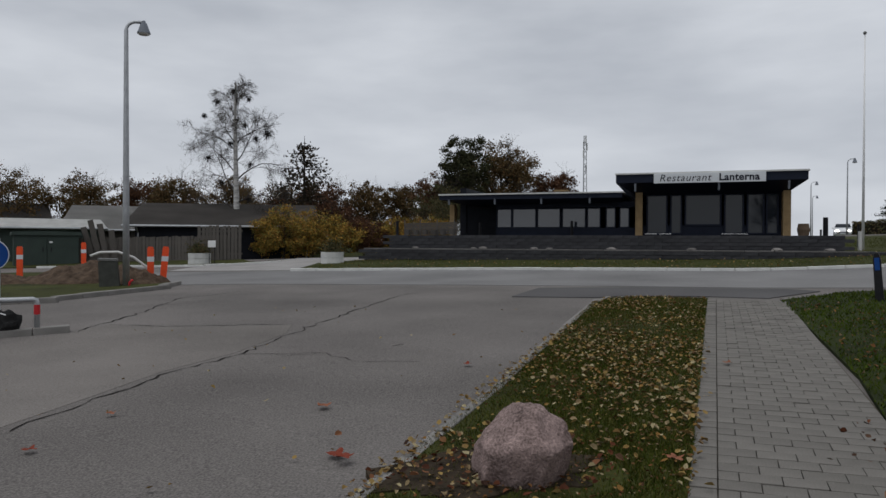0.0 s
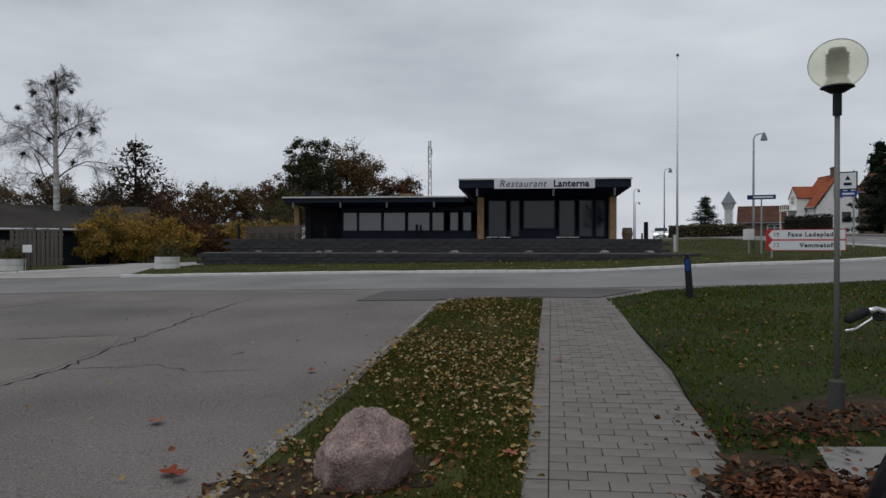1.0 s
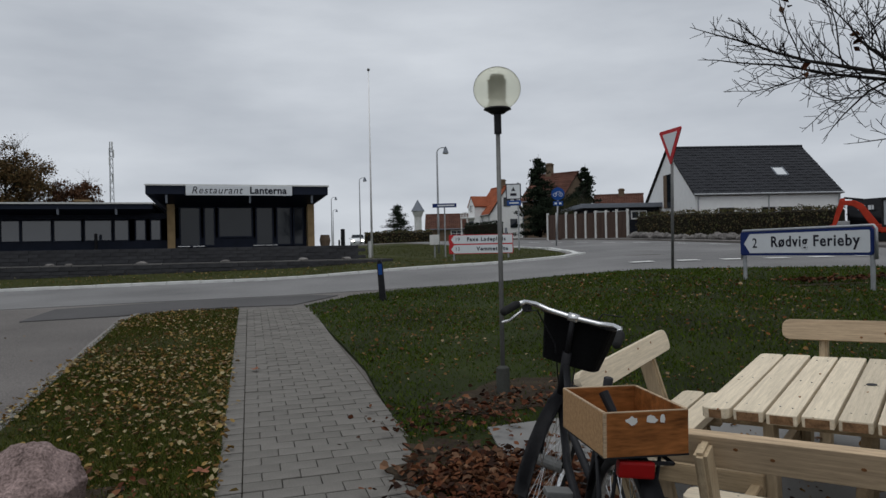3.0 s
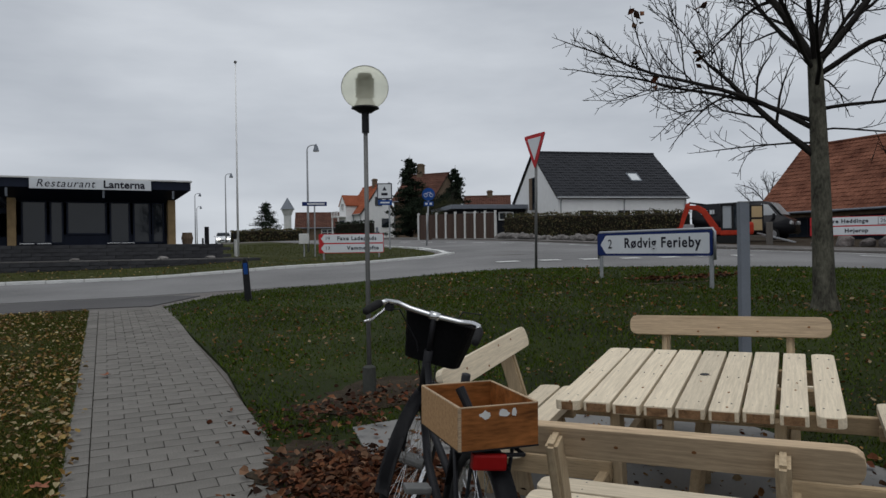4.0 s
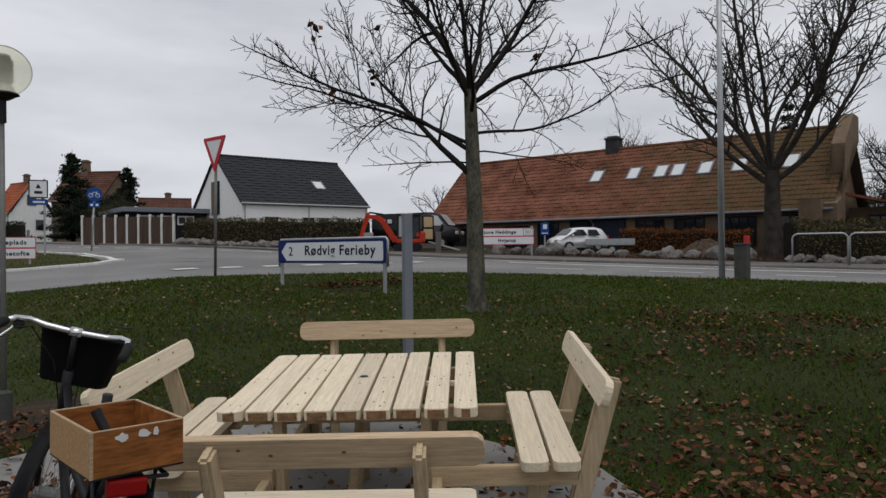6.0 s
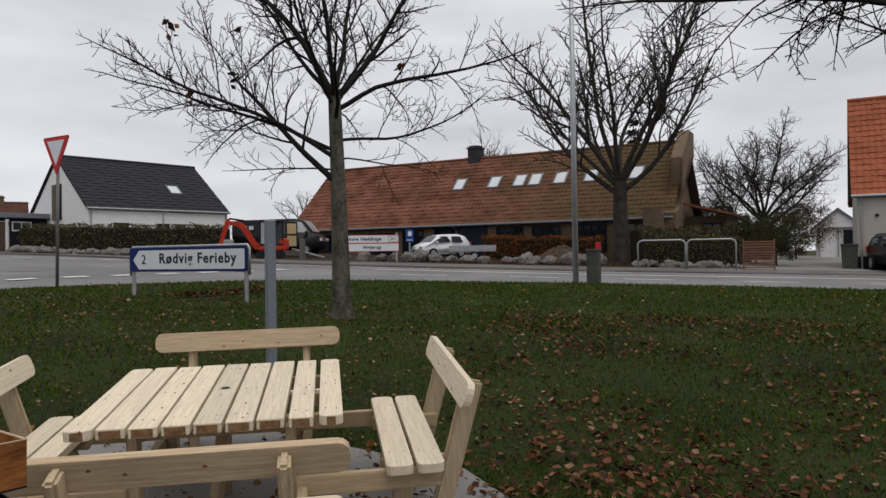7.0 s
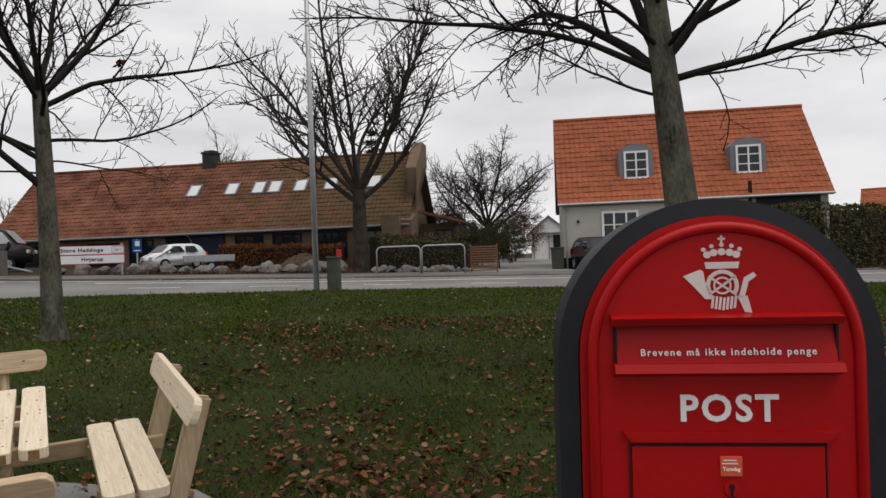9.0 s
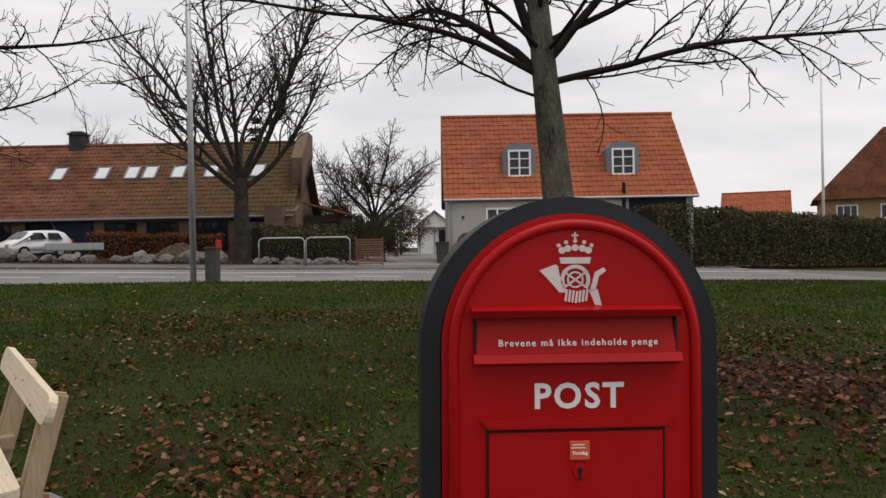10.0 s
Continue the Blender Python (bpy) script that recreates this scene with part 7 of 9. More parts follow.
for i, (x, y, h, r, m) in enumerate([(-11.5, 64, 5.4, 2.4, L_OAK), (-15.0, 62, 5.6, 2.6, L_BROWN), (-19, 63, 5.2, 2.6, L_OAK), (-8.6, 66, 5.6, 2.0, L_OAK), (-25.6, 56, 6.0, 2.7, L_OAK), (-37, 52, 6.6, 3.2, L_OAK), (-41, 50, 6.2, 3.0, L_BROWN), (-32.5, 55, 6.0, 2.8, L_OAK), (-46, 50, 6.4, 2.8, L_BROWN), (-29.0, 57, 5.8, 2.6, L_BROWN), (-22, 60, 6.0, 2.6, L_OAK)]):
    leafy_tree("autumn_tree", x, y, h, r, 70 + i, m, "brown autumn tree at the back of the gardens", n=1700, size=0.38)
leafy_tree("shrub", -13.0, 45, 3.2, 2.2, 90, L_BROWN, "rust brown shrub below the larch", 0.4, 1500, 0.3, group="shrubs")
leafy_tree("shrub", -9.5, 43, 2.8, 2.0, 91, L_BROWN, "rust brown shrub behind the hedge", 0.4, 1300, 0.3, group="shrubs")
leafy_tree("shrub", 3.0, 52, 3.0, 2.5, 92, L_DARKHEDGE, "dark shrub behind the restaurant", 0.4, 1300, 0.3, group="shrubs")
leafy_tree("shrub", -3.0, 50, 4.0, 3.0, 93, L_DARKHEDGE, "dark leafless thicket behind the restaurant", 0.4, 2200, 0.25, group="shrubs")
leafy_tree("shrub", 58, 10, 8.5, 3.0, 94, L_OAK, "thin autumn tree behind the farmhouse", 3, 1200, 0.3, group="shrubs")
leafy_tree("shrub", 50, -6, 4.2, 2.4, 95, L_GREEN, "olive shrub behind the garden hedge", 0.6, 1500, 0.22, group="shrubs")
leafy_tree("shrub", 36.5, 40.5, 3.0, 1.9, 96, L_GREEN, "olive green bush beside the panel fence", 0.3, 2200, 0.16, group="shrubs")
leafy_tree("shrub", 34.0, -6.6, 2.2, 1.3, 97, L_GREEN, "olive yellow bush beside the drive", 0.3, 2600, 0.12, group="shrubs")
leafy_tree("shrub", 52, -33, 3.2, 1.4, 99, L_GREEN, "small tree beyond the hedge", 0.8, 700, 0.2, group="shrubs")


def conifer(x, y, h, r, seed, label, material, n=16, base=None, thin=1.0):
    t = thing("conifer_tree", x, y, 0, label, "tree", "conifers")
    if base is not None:
        t.location.z = base
    rnd = random.Random(seed)
    w = Wood(seed)
    w.limb([Vector((0, 0, -0.3)), Vector((0, 0, h * 0.5)), Vector((0, 0, h))], [h * 0.02, h * 0.013, 0.01], 7)
    pts = []
    for k in range(n):
        z = h * (0.08 + 0.9 * k / n)
        rr = r * (1 - 0.92 * k / n)
        for j in range(7):
            a = rnd.uniform(0, 6.28)
            ln = rr * rnd.uniform(0.55, 1.1)
            tip = Vector((math.cos(a) * ln, math.sin(a) * ln, z - ln * 0.12 + 0.25 * ln * rnd.random()))
            w.limb([Vector((0, 0, z)), Vector((0, 0, z)).lerp(tip, 0.5) + Vector((0, 0, 0.05 * ln)), tip], [0.03, 0.018, 0.006], 3)
            for i in range(int(52 * thin * (0.4 + rr / r))):
                u = rnd.uniform(0.15, 1.0)
                pts.append(Vector((0, 0, z)).lerp(tip, u) + Vector((rnd.gauss(0, 0.07), rnd.gauss(0, 0.07), rnd.gauss(-0.05, 0.05))) * (1.2 * r / 2))
    rawmesh("trunk", w.v, w.f, M_TREEDARK, t, True)
    v, f = leaf_quads(pts, 0.2, rnd)
    rawmesh("needles", v, f, material, t)


conifer(-11.3, 43.3, 7.0, 4.6, 101, "thin dark larch with level branches", L_LARCH, 13, None, 0.6)
conifer(40.8, 50.0, 7.4, 3.0, 102, "tall dark spruce beside the white villa", L_CONIFER, 20, None, 1.8)
conifer(43.2, 48.2, 4.0, 3.0, 103, "dark spruce beside the brick villa", L_CONIFER, 16, None, 2.0)
conifer(45.3, 49.0, 6.6, 2.5, 104, "pointed dark spruce before the brick villa", L_CONIFER, 18, None, 1.8)
conifer(60.5, -1.5, 11.5, 3.4, 105, "dark pine behind the farmhouse roof", L_CONIFER, 14)
conifer(62.3, 119, 8.5, 5.0, 106, "dark conifer beside the water tower", L_CONIFER, 14, None, 2.6)

for i, (x, y, h, r, m) in enumerate([(-9.8, 34.4, 2.3, 1.5, L_GOLD), (-8.5, 34.9, 2.1, 1.4, L_GOLD), (-7.3, 35.4, 1.85, 1.3, L_GOLD), (-6.2, 36.2, 1.75, 1.2, L_BROWN), (-5.2, 36.8, 1.7, 1.2, L_GOLD), (-4.0, 37.4, 1.8, 1.3, L_GOLD), (-2.8, 38.0, 1.9, 1.4, L_GOLD), (-10.6, 35.0, 1.9, 1.1, L_GOLD)]):
    leafy_tree("golden_shrub", x, y, h, r, 140 + i, m, "loose shrub in yellow and rusty autumn leaves", 0.12, 2100, 0.2, group="golden shrubs", squash=1.1)
hedge("beech_hedge", [(37.4, 6.6), (36.6, 0.6)], 0.7, 1.15, L_BEECH, "clipped copper-brown beech hedge", 2, 260, 0.09)
hedge("garden_hedge", [(31.9, -1.0), (32.6, -4.9)], 0.9, 1.25, L_DARKHEDGE, "dark thin garden hedge behind the bicycle rack", 3, 200, 0.09, 0.25)
hedge("garden_hedge", [(35.5, -0.8), (37.6, -6.0)], 1.2, 1.6, L_DARKHEDGE, "dark overgrown garden hedge", 4, 150, 0.11, 0.3)
hedge("front_hedge", [(29.9, -17.8), (33.0, -25.5), (36.6, -36), (38.5, -46)], 1.2, 2.75, L_DARKHEDGE, "tall dark green clipped hedge", 5, 190, 0.13, 0.45)
hedge("front_hedge", [(34.1, 31.6), (33.4, 26.5), (33.4, 18.9)], 0.9, 1.5, L_DARKHEDGE, "dark leafless clipped hedge before the white house", 6, 150, 0.1, 0.2)
hedge("villa_hedge", [(31.5, 47.5), (33.5, 45.5)], 1.6, 1.35, L_CONIFER, "rounded dark clipped hedge", 7, 120, 0.13)
leafy_tree("shrub", 41.0, 47.5, 3.6, 2.2, 121, L_CONIFER, "dark evergreen mass beside the white villa", 0.3, 3000, 0.3, group="shrubs")
leafy_tree("shrub", 44.5, 46.0, 2.3, 2.2, 122, L_CONIFER, "dark evergreen mass before the brick villa", 0.3, 2500, 0.3, group="shrubs")
leafy_tree("shrub", 36.8, -6.3, 2.5, 1.3, 123, L_GREEN, "olive garden shrub beside the drive", 0.3, 2600, 0.16, group="shrubs")
leafy_tree("shrub", 48.0, -10.5, 3.6, 2.4, 124, L_OAK, "brown garden shrub below the bare tree", 0.3, 2200, 0.2, group="shrubs")
hedge("road_hedge", [(29.0, 61), (34.5, 58.0)], 1.6, 1.05, L_DARKHEDGE, "dark hedge far along the road", 8, 60, 0.2)


# ---- street furniture ----
def street_lamp(x, y, az, h, arm, label, r=0.06, head=0.28):
    """A tapered pole with a bent arm and a bell-shaped head; the arm reaches to the thing's own +x."""
    s = thing("street_lamp", x, y, az, label, "street lamp", "street lamps")
    bm = B()
    pts = [(0, 0, -0.2), (0, 0, h * 0.3), (0, 0, h - arm * 0.8)]
    for k in range(1, 7):
        a = radians(15 * k)
        pts.append((arm * 0.6 * (1 - math.cos(a)), 0, h - arm * 0.8 + arm * 0.6 * math.sin(a)))
    pts.append((arm, 0, h - arm * 0.2))
    tube(bm, pts, [r * 1.25] * 2 + [r * 0.8] + [r * 0.6] * 7, 10)
    part("pole", bm, M_GALV, s, "", True)
    bm = B()
    cyl(bm, (arm, 0, h - arm * 0.2 - 0.28), (arm, 0, h - arm * 0.2 - 0.02), head, head * 0.45, 16)
    cyl(bm, (arm, 0, h - arm * 0.2 - 0.04), (arm, 0, h - arm * 0.2 + 0.05), head * 0.4, head * 0.2, 12)
    hd = part("head", bm, M_GREYPAINT, s)
    bm = B()
    cyl(bm, (arm, 0, h - arm * 0.2 - 0.31), (arm, 0, h - arm * 0.2 - 0.275), head * 0.8, head * 0.9, 16)
    part("lens", bm, M_OFFWHITE, hd)
    return s


street_lamp(-8.75, 17.95, -28, 7.0, 0.42, "tall galvanised street lamp beside the dug-up soil", 0.065, 0.17)
street_lamp(18.62, 29.9, 30, 5.2, 0.42, "grey street lamp at the grass corner", 0.045, 0.15)
street_lamp(25.7, 54.7, 25, 5.6, 0.45, "grey street lamp along the road", 0.045, 0.16)
street_lamp(31.0, 74.0, 22, 5.6, 0.5, "distant grey street lamp along the road", 0.05, 0.16)
street_lamp(38.5, 92.0, 22, 5.4, 0.5, "distant grey street lamp along the road", 0.05, 0.16)

fp = thing("flagpole", 15.14, 30.02, 0, "tall white flagpole beside the terrace", "flagpole", "flagpoles")
bm = B()
tube(bm, [(0, 0, 0), (0, 0, 8.6)], [0.055, 0.022], 10)
part("pole", bm, M_WHITE, fp, "", True)
bm = B()
bmesh.ops.create_icosphere(bm, subdivisions=2, radius=0.07, matrix=Matrix.Translation((0, 0, 8.65)))
part("knob", bm, M_POLE, fp)
bm = B()
box(bm, (-0.09, 0.05, 0.35), (0.1, 0.14, 0.9), 0, 0.01)
part("base_bracket", bm, M_OFFWHITE, fp)
fp = thing("flagpole", 35.7, -33.3, 0, "white flagpole behind the hedge", "flagpole", "flagpoles")
bm = B()
tube(bm, [(0, 0, 0), (0, 0, 13.3)], [0.09, 0.05], 10)
part("pole", bm, M_WHITE, fp, "", True)
bm = B()
bmesh.ops.create_icosphere(bm, subdivisions=2, radius=0.11, matrix=Matrix.Translation((0, 0, 13.35)))
part("knob", bm, M_WHITE, fp)

ms = thing("radio_mast", 22.3, 199, 0, "distant grey lattice radio mast with antennas", "radio mast")
bm = B()
for k in range(3):
    a = 2.1 * k
    tube(bm, [(0.8 * math.cos(a), 0.8 * math.sin(a), -2), (0.4 * math.cos(a), 0.4 * math.sin(a), 29)], 0.09, 5)
for i in range(14):
    z0, z1 = i * 2.0, i * 2.0 + 2.0
    for k in range(3):
        a, b = 2.1 * k, 2.1 * (k + 1)
        r0, r1 = 0.8 - 0.4 * z0 / 29, 0.8 - 0.4 * z1 / 29
        cyl(bm, (r0 * math.cos(a), r0 * math.sin(a), z0), (r1 * math.cos(b), r1 * math.sin(b), z1), 0.07, 0.07, 4)
part("lattice", bm, M_GALV, ms)
for z, a in ((26, 0), (26.5, 2), (24, 4), (20, 1), (28, 5)):
    bm = B()
    box(bm, (0.65 * math.cos(a), 0.65 * math.sin(a), z), (0.25, 0.25, 2.0), 0, 0.03)
    part("antenna", bm, M_OFFWHITE, ms)


def marker(x, y, label="orange and white traffic marker post on a black foot", lean=0.0):
    m = thing("traffic_marker", x, y, -25, label, "traffic marker", "orange traffic markers", lean=lean)
    bm = B()
    prism(bm, [(-0.085, 0.06), (0.085, 0.06), (0.085, 1.0), (0.06, 1.06), (-0.06, 1.06), (-0.085, 1.0)], -0.035, 0.035)
    part("panel", bm, M_ORANGE, m)
    bm = B()
    box(bm, (0, 0, 0.72), (0.176, 0.076, 0.14), 0, 0.003)
    part("band", bm, M_SIGNWHITE, m, "white reflective band")
    bm = B()
    box(bm, (0, 0, 0.03), (0.42, 0.3, 0.09), 0, 0.02)
    part("foot", bm, M_RUBBER, m)


marker(-8.68, 19.1)
marker(-8.44, 19.3, lean=5)
marker(-14.39, 21.77)
marker(-15.04, 26.3)

bn = thing("waste_bin", -9.15, 17.9, -25, "dark grey leaning waste bin on the soil", "waste bin", lean=-4)
bm = B()
prism(bm, [(-0.24, -0.05), (0.24, -0.05), (0.22, 0.74), (-0.22, 0.74)], -0.18, 0.18)
part("body", bm, M_STUB, bn)
bm = B()
box(bm, (0, 0, 0.77), (0.46, 0.4, 0.07), 0, 0.015, 6)
part("lid", bm, M_POLE, bn)

# dug-up soil heap
for nm, cx, cy, rx, ry, hh, lab in (("soil_mound", -10.8, 19.8, 2.2, 1.1, 0.55, "heap of dug-up brown soil with tufts of grass"), ("soil_mound", -8.9, 18.9, 0.9, 0.8, 0.35, "small heap of brown soil at the lamp foot"), ("soil_mound", -14.5, 19.5, 2.4, 1.6, 0.3, "low spread of brown soil"), ("soil_mound", 33.2, 2.4, 0.95, 1.15, 0.75, "heap of grey-brown soil behind the rocks")):
    vs, fs = [], []
    N, K = 64, 18
    for i in range(K + 1):
        for k in range(N):
            a = 2 * math.pi * k / N
            r = i / K
            x, y = cx + rx * r * math.cos(a), cy + ry * r * math.sin(a)
            z = gz(x, y) + 0.06 + hh * (1 - r * r) ** 1.2 * (1 + 0.35 * noise.noise((x * 1.7, y * 1.7, 1))) + 0.10 * noise.noise((x * 4, y * 4, 3)) + 0.06 * noise.noise((x * 9, y * 9, 7)) - (0.1 if i == K else 0)
            vs.append((x, y, z))
    for i in range(K):
        for k in range(N):
            fs.append((i * N + k, (i + 1) * N + k, (i + 1) * N + (k + 1) % N, i * N + (k + 1) % N))
    tagged(rawmesh(nm, vs, fs, M_DIRT2, None, False), lab, "soil heap")
cb = thing("cable_duct", -9.9, 19.2, -25, "pale bent cable duct sticking out of the soil", "cable duct")
bm = B()
tube(bm, [(-0.5, 0, 0.82), (-0.25, 0, 0.92), (0.2, 0, 0.93), (0.6, 0, 0.78), (0.95, 0, 0.5), (1.12, 0, 0.2), (1.15, 0, -0.1)], 0.035, 8)
part("pipe", bm, M_OFFWHITE, cb, "", True)
cb2 = thing("cable_duct_stub", -8.62, 17.85, -25, "red cable stub at the lamp foot", "cable duct")
bm = B()
tube(bm, [(0, 0, 0), (0.02, 0, 0.18), (0.1, 0, 0.25)], 0.03, 8)
part("pipe", bm, M_SIGNRED, cb2, "", True)

rl = thing("pipe_rail", -5.21, 9.27, -32, "low grey pipe rail with a red-banded post", "rail")
bm = B()
tube(bm, [(-2.6, 0, 0.46), (-0.05, 0, 0.47), (-0.01, 0, 0.455), (0, 0, 0.42), (0, 0, -0.1)], 0.036, 10)
part("tube", bm, M_GALV, rl, "", True)
bm = B()
cyl(bm, (0, 0, 0.27), (0, 0, 0.40), 0.039, 0.039, 14)
part("band", bm, M_SIGNRED, rl, "red band")
# Lumpy stand-in for an unrecognised dark item with a paper tag.
bg = thing("black_bundle", -5.55, 9.15, -32, "black lump with a white tag standing in for an unclear dark item at the kerb", "bag")
bm = B()
bmesh.ops.create_icosphere(bm, subdivisions=3, radius=0.17, matrix=Matrix.Translation((0, 0, 0.13)))
for v in bm.verts:
    v.co *= 1 + 0.5 * noise.noise(v.co * 9)
part("bundle_lump", bm, M_RUBBER, bg)
bm = B()
box(bm, (-0.06, -0.1, 0.28), (0.1, 0.012, 0.07), 0, 0.002, 25)
part("tag", bm, M_WHITE, bg)
kr = thing("keep_right_sign", -7.55, 11.5, -34, "round blue traffic sign on a low grey post", "road sign")
bm = B()
cyl(bm, (0.1, 0, -0.1), (0.1, 0, 1.3), 0.03, 0.03, 10)
part("post", bm, M_GALV, kr)
bm = B()
cyl(bm, (0, -0.05, 1.02), (0, -0.03, 1.02), 0.26, 0.26, 28)
pl = part("disc", bm, M_SIGNWHITE, kr)
bm = B()
cyl(bm, (0, -0.055, 1.02), (0, -0.049, 1.02), 0.245, 0.245, 28)
part("disc_face", bm, M_SIGNBLUE, pl)


def planter(x, y, az, label):
    p = thing("planter", x, y, az, label, "planter", "white planters")
    bm = B()
    cyl(bm, (0, 0, -0.05), (0, 0, 0.24), 0.46, 0.44, 20)
    cyl(bm, (0, 0, 0.25), (0, 0, 0.47), 0.45, 0.45, 20)
    part("tub", bm, M_OFFWHITE, p)
    rnd = random.Random(int(x * 10))
    pts = [Vector((rnd.gauss(0, 0.2), rnd.gauss(0, 0.2), 0.48 + abs(rnd.gauss(0, 0.2)))) for _ in range(1100)]
    v, f = leaf_quads(pts, 0.08, rnd)
    tagged(rawmesh("plant", v, f, L_DARKHEDGE, p), "dark withered plants", "", "", "stuff")
    return p


planter(-5.87, 28.31, -12, "round white concrete planter with dark withered plants")
planter(-11.7, 29.1, -20, "round white concrete planter beside the letter box")
lb = thing("letter_box", -11.1, 28.95, -20, "white letter box on two thin legs", "letter box")
bm = B()
box(bm, (0, 0, 0.85), (0.3, 0.22, 0.28), 0, 0.015)
part("box", bm, M_WHITE, lb)
for x in (-0.1, 0.1):
    bm = B()
    cyl(bm, (x, 0, -0.05), (x, 0, 0.72), 0.015, 0.015, 8)
    part("leg", bm, M_BLACK, lb)

# wooden fence in the west
bmb = B()
box(bmb, (0, 0, 0.55), (0.135, 0.025, 1.1), 0, 0.004)
slat_me = bpy.data.meshes.new("fence_board")
bmb.to_mesh(slat_me)
bmb.free()
slat_me.materials.append(M_GREYWOOD)


def board_fence(pts, h, label, pitch=0.15):
    root = tagged(new("wooden_fence"), label, "fence")
    rnd = random.Random(int(pts[0][0] * 7))
    for x, y, a in along(pts, pitch):
        ob = new("fence_board", slat_me)
        ob.parent = root
        ob.matrix_basis = pose(x, y, gz(x, y), 0, rnd.uniform(-0.6, 0.6), 90 - a) @ Matrix.Diagonal((1, 1, h / 1.1 * rnd.uniform(0.97, 1.02), 1))
    for (x0, y0), (x1, y1) in zip(pts, pts[1:]):
        for z in (0.3, h - 0.25):
            bm = B()
            beam(bm, (x0, y0 + 0.04, gz(x0, y0) + z), (x1, y1 + 0.04, gz(x1, y1) + z), 0.04, 0.08)
            part("fence_rail", bm, M_GREYWOOD, root)


board_fence([(-19.5, 31.0), (-15.2, 31.9), (-11.6, 32.0)], 1.15, "weathered grey board fence before the barns")
board_fence([(-12.8, 31.6), (-11.0, 32.1)], 1.6, "taller weathered board gate", 0.16)
for i, (x, l) in enumerate(((-17.6, 1.7), (-17.3, 2.0), (-17.0, 1.8), (-16.6, 1.5))):
    tp_ = thing("leaning_board", x, 31.3, -20, "weathered board leaning on the fence", "board", "leaning boards", lean=-16 + 3 * i)
    bm = B()
    box(bm, (0, 0, l / 2), (0.24, 0.03, l), 0, 0.004)
    part("plank", bm, M_GREYWOOD, tp_)

# things on the restaurant terrace
def on_terrace(x, y):
    v = Euler((0, 0, radians(-12.82))).to_matrix() @ Vector((x, y, 0))
    return -5.05 + v.x, 30.12 + v.y


TZ = gz(-5.05, 30.12) + 1.14
wf = tagged(new("woven_fence"), "low woven willow fence panel on the terrace", "fence")
wf.matrix_basis = pose(*on_terrace(1.3, 2.6), TZ, 0, 0, -12.82)
for k in range(9):
    bm = B()
    box(bm, (0.9, 0.02 * (k % 2), 0.04 + 0.06 * k), (2.5, 0.02, 0.05), 0, 0, -1.2)
    part("withe", bm, M_GREYWOOD, wf)
for x in (-0.35, 0.4, 1.2, 2.0):
    bm = B()
    cyl(bm, (x, 0, -0.02), (x, 0, 0.66), 0.03, 0.03, 8)
    part("stake", bm, M_GREYWOOD, wf)
for i, (x, y, h, w) in enumerate(((0.75, 2.2, 0.62, 0.12), (4.0, 4.4, 0.6, 0.12), (8.2, 4.6, 0.66, 0.12), (18.7, 6.2, 0.95, 0.2), (18.4, 5.5, 0.42, 0.08), (17.8, 6.5, 0.3, 0.07), (17.4, 7.5, 0.28, 0.07), (19.6, 4.6, 0.6, 0.09))):
    bp = tagged(new("wooden_post"), "dark timber post on the terrace", "post", "dark posts round the terrace")
    px_, py_ = on_terrace(x, y)
    bp.matrix_basis = pose(px_, py_, TZ if x < 18 else max(TZ - 0.15, gz(px_, py_)), 0, 0, 20)
    bm = B()
    cyl(bm, (0, 0, -0.3), (0, 0, h), w * 0.55, w * 0.5, 10)
    part("shaft", bm, M_BLACK, bp)
for i in range(6):
    pt = tagged(new("flower_pot"), "small grey flower pot on the terrace", "flower pot", "pots on the terrace")
    pt.matrix_basis = pose(*on_terrace(1.2 + i * 0.42, 2.3), TZ, 0, 0, 0)
    bm = B()
    cyl(bm, (0, 0, 0), (0, 0, 0.22), 0.1, 0.14, 12)
    part("pot", bm, M_GREYWOOD, pt)
br = tagged(new("barrel"), "small brown wooden barrel beside the pier", "barrel")
br.matrix_basis = pose(*on_terrace(17.65, 4.9), TZ, 0, 0, 0)
bm = B()
cyl(bm, (0, 0, 0), (0, 0, 0.25), 0.2, 0.25, 14)
cyl(bm, (0, 0, 0.25), (0, 0, 0.5), 0.25, 0.2, 14)
part("staves", bm, M_BRICKBROWN, br)

# signs at the grass corner
sn = thing("street_name_sign", 16.48, 25.73, 32, "dark blue street name sign on a grey post", "road sign")
bm = B()
cyl(bm, (0, 0.03, -0.1), (0, 0.03, 2.2), 0.03, 0.03, 10)
part("post", bm, M_GALV, sn)
bm = B()
box(bm, (0, 0, 2.2), (1.0, 0.03, 0.17), 0, 0.01)
np_ = part("name_plate", bm, M_SIGNNAVY, sn)
bm = B()
box(bm, (0.06, -0.017, 2.2), (0.7, 0.004, 0.06))
part("lettering_bar", bm, M_SIGNWHITE, np_)
eb = thing("meter_box", 16.3, 26.0, 32, "small pale meter box on a post", "meter box")
bm = B()
box(bm, (-0.15, 0, 0.78), (0.4, 0.16, 0.42), 0, 0.015)
part("box", bm, M_OFFWHITE, eb)
bm = B()
cyl(bm, (-0.15, 0.02, -0.1), (-0.15, 0.02, 0.6), 0.03, 0.03, 8)
part("leg", bm, M_GALV, eb)
inf = thing("information_sign", 21.5, 27.7, 38, "white information sign with a black frame over a blue plate", "road sign")
bm = B()
cyl(bm, (0.22, 0.03, -0.1), (0.22, 0.03, 3.25), 0.04, 0.04, 10)
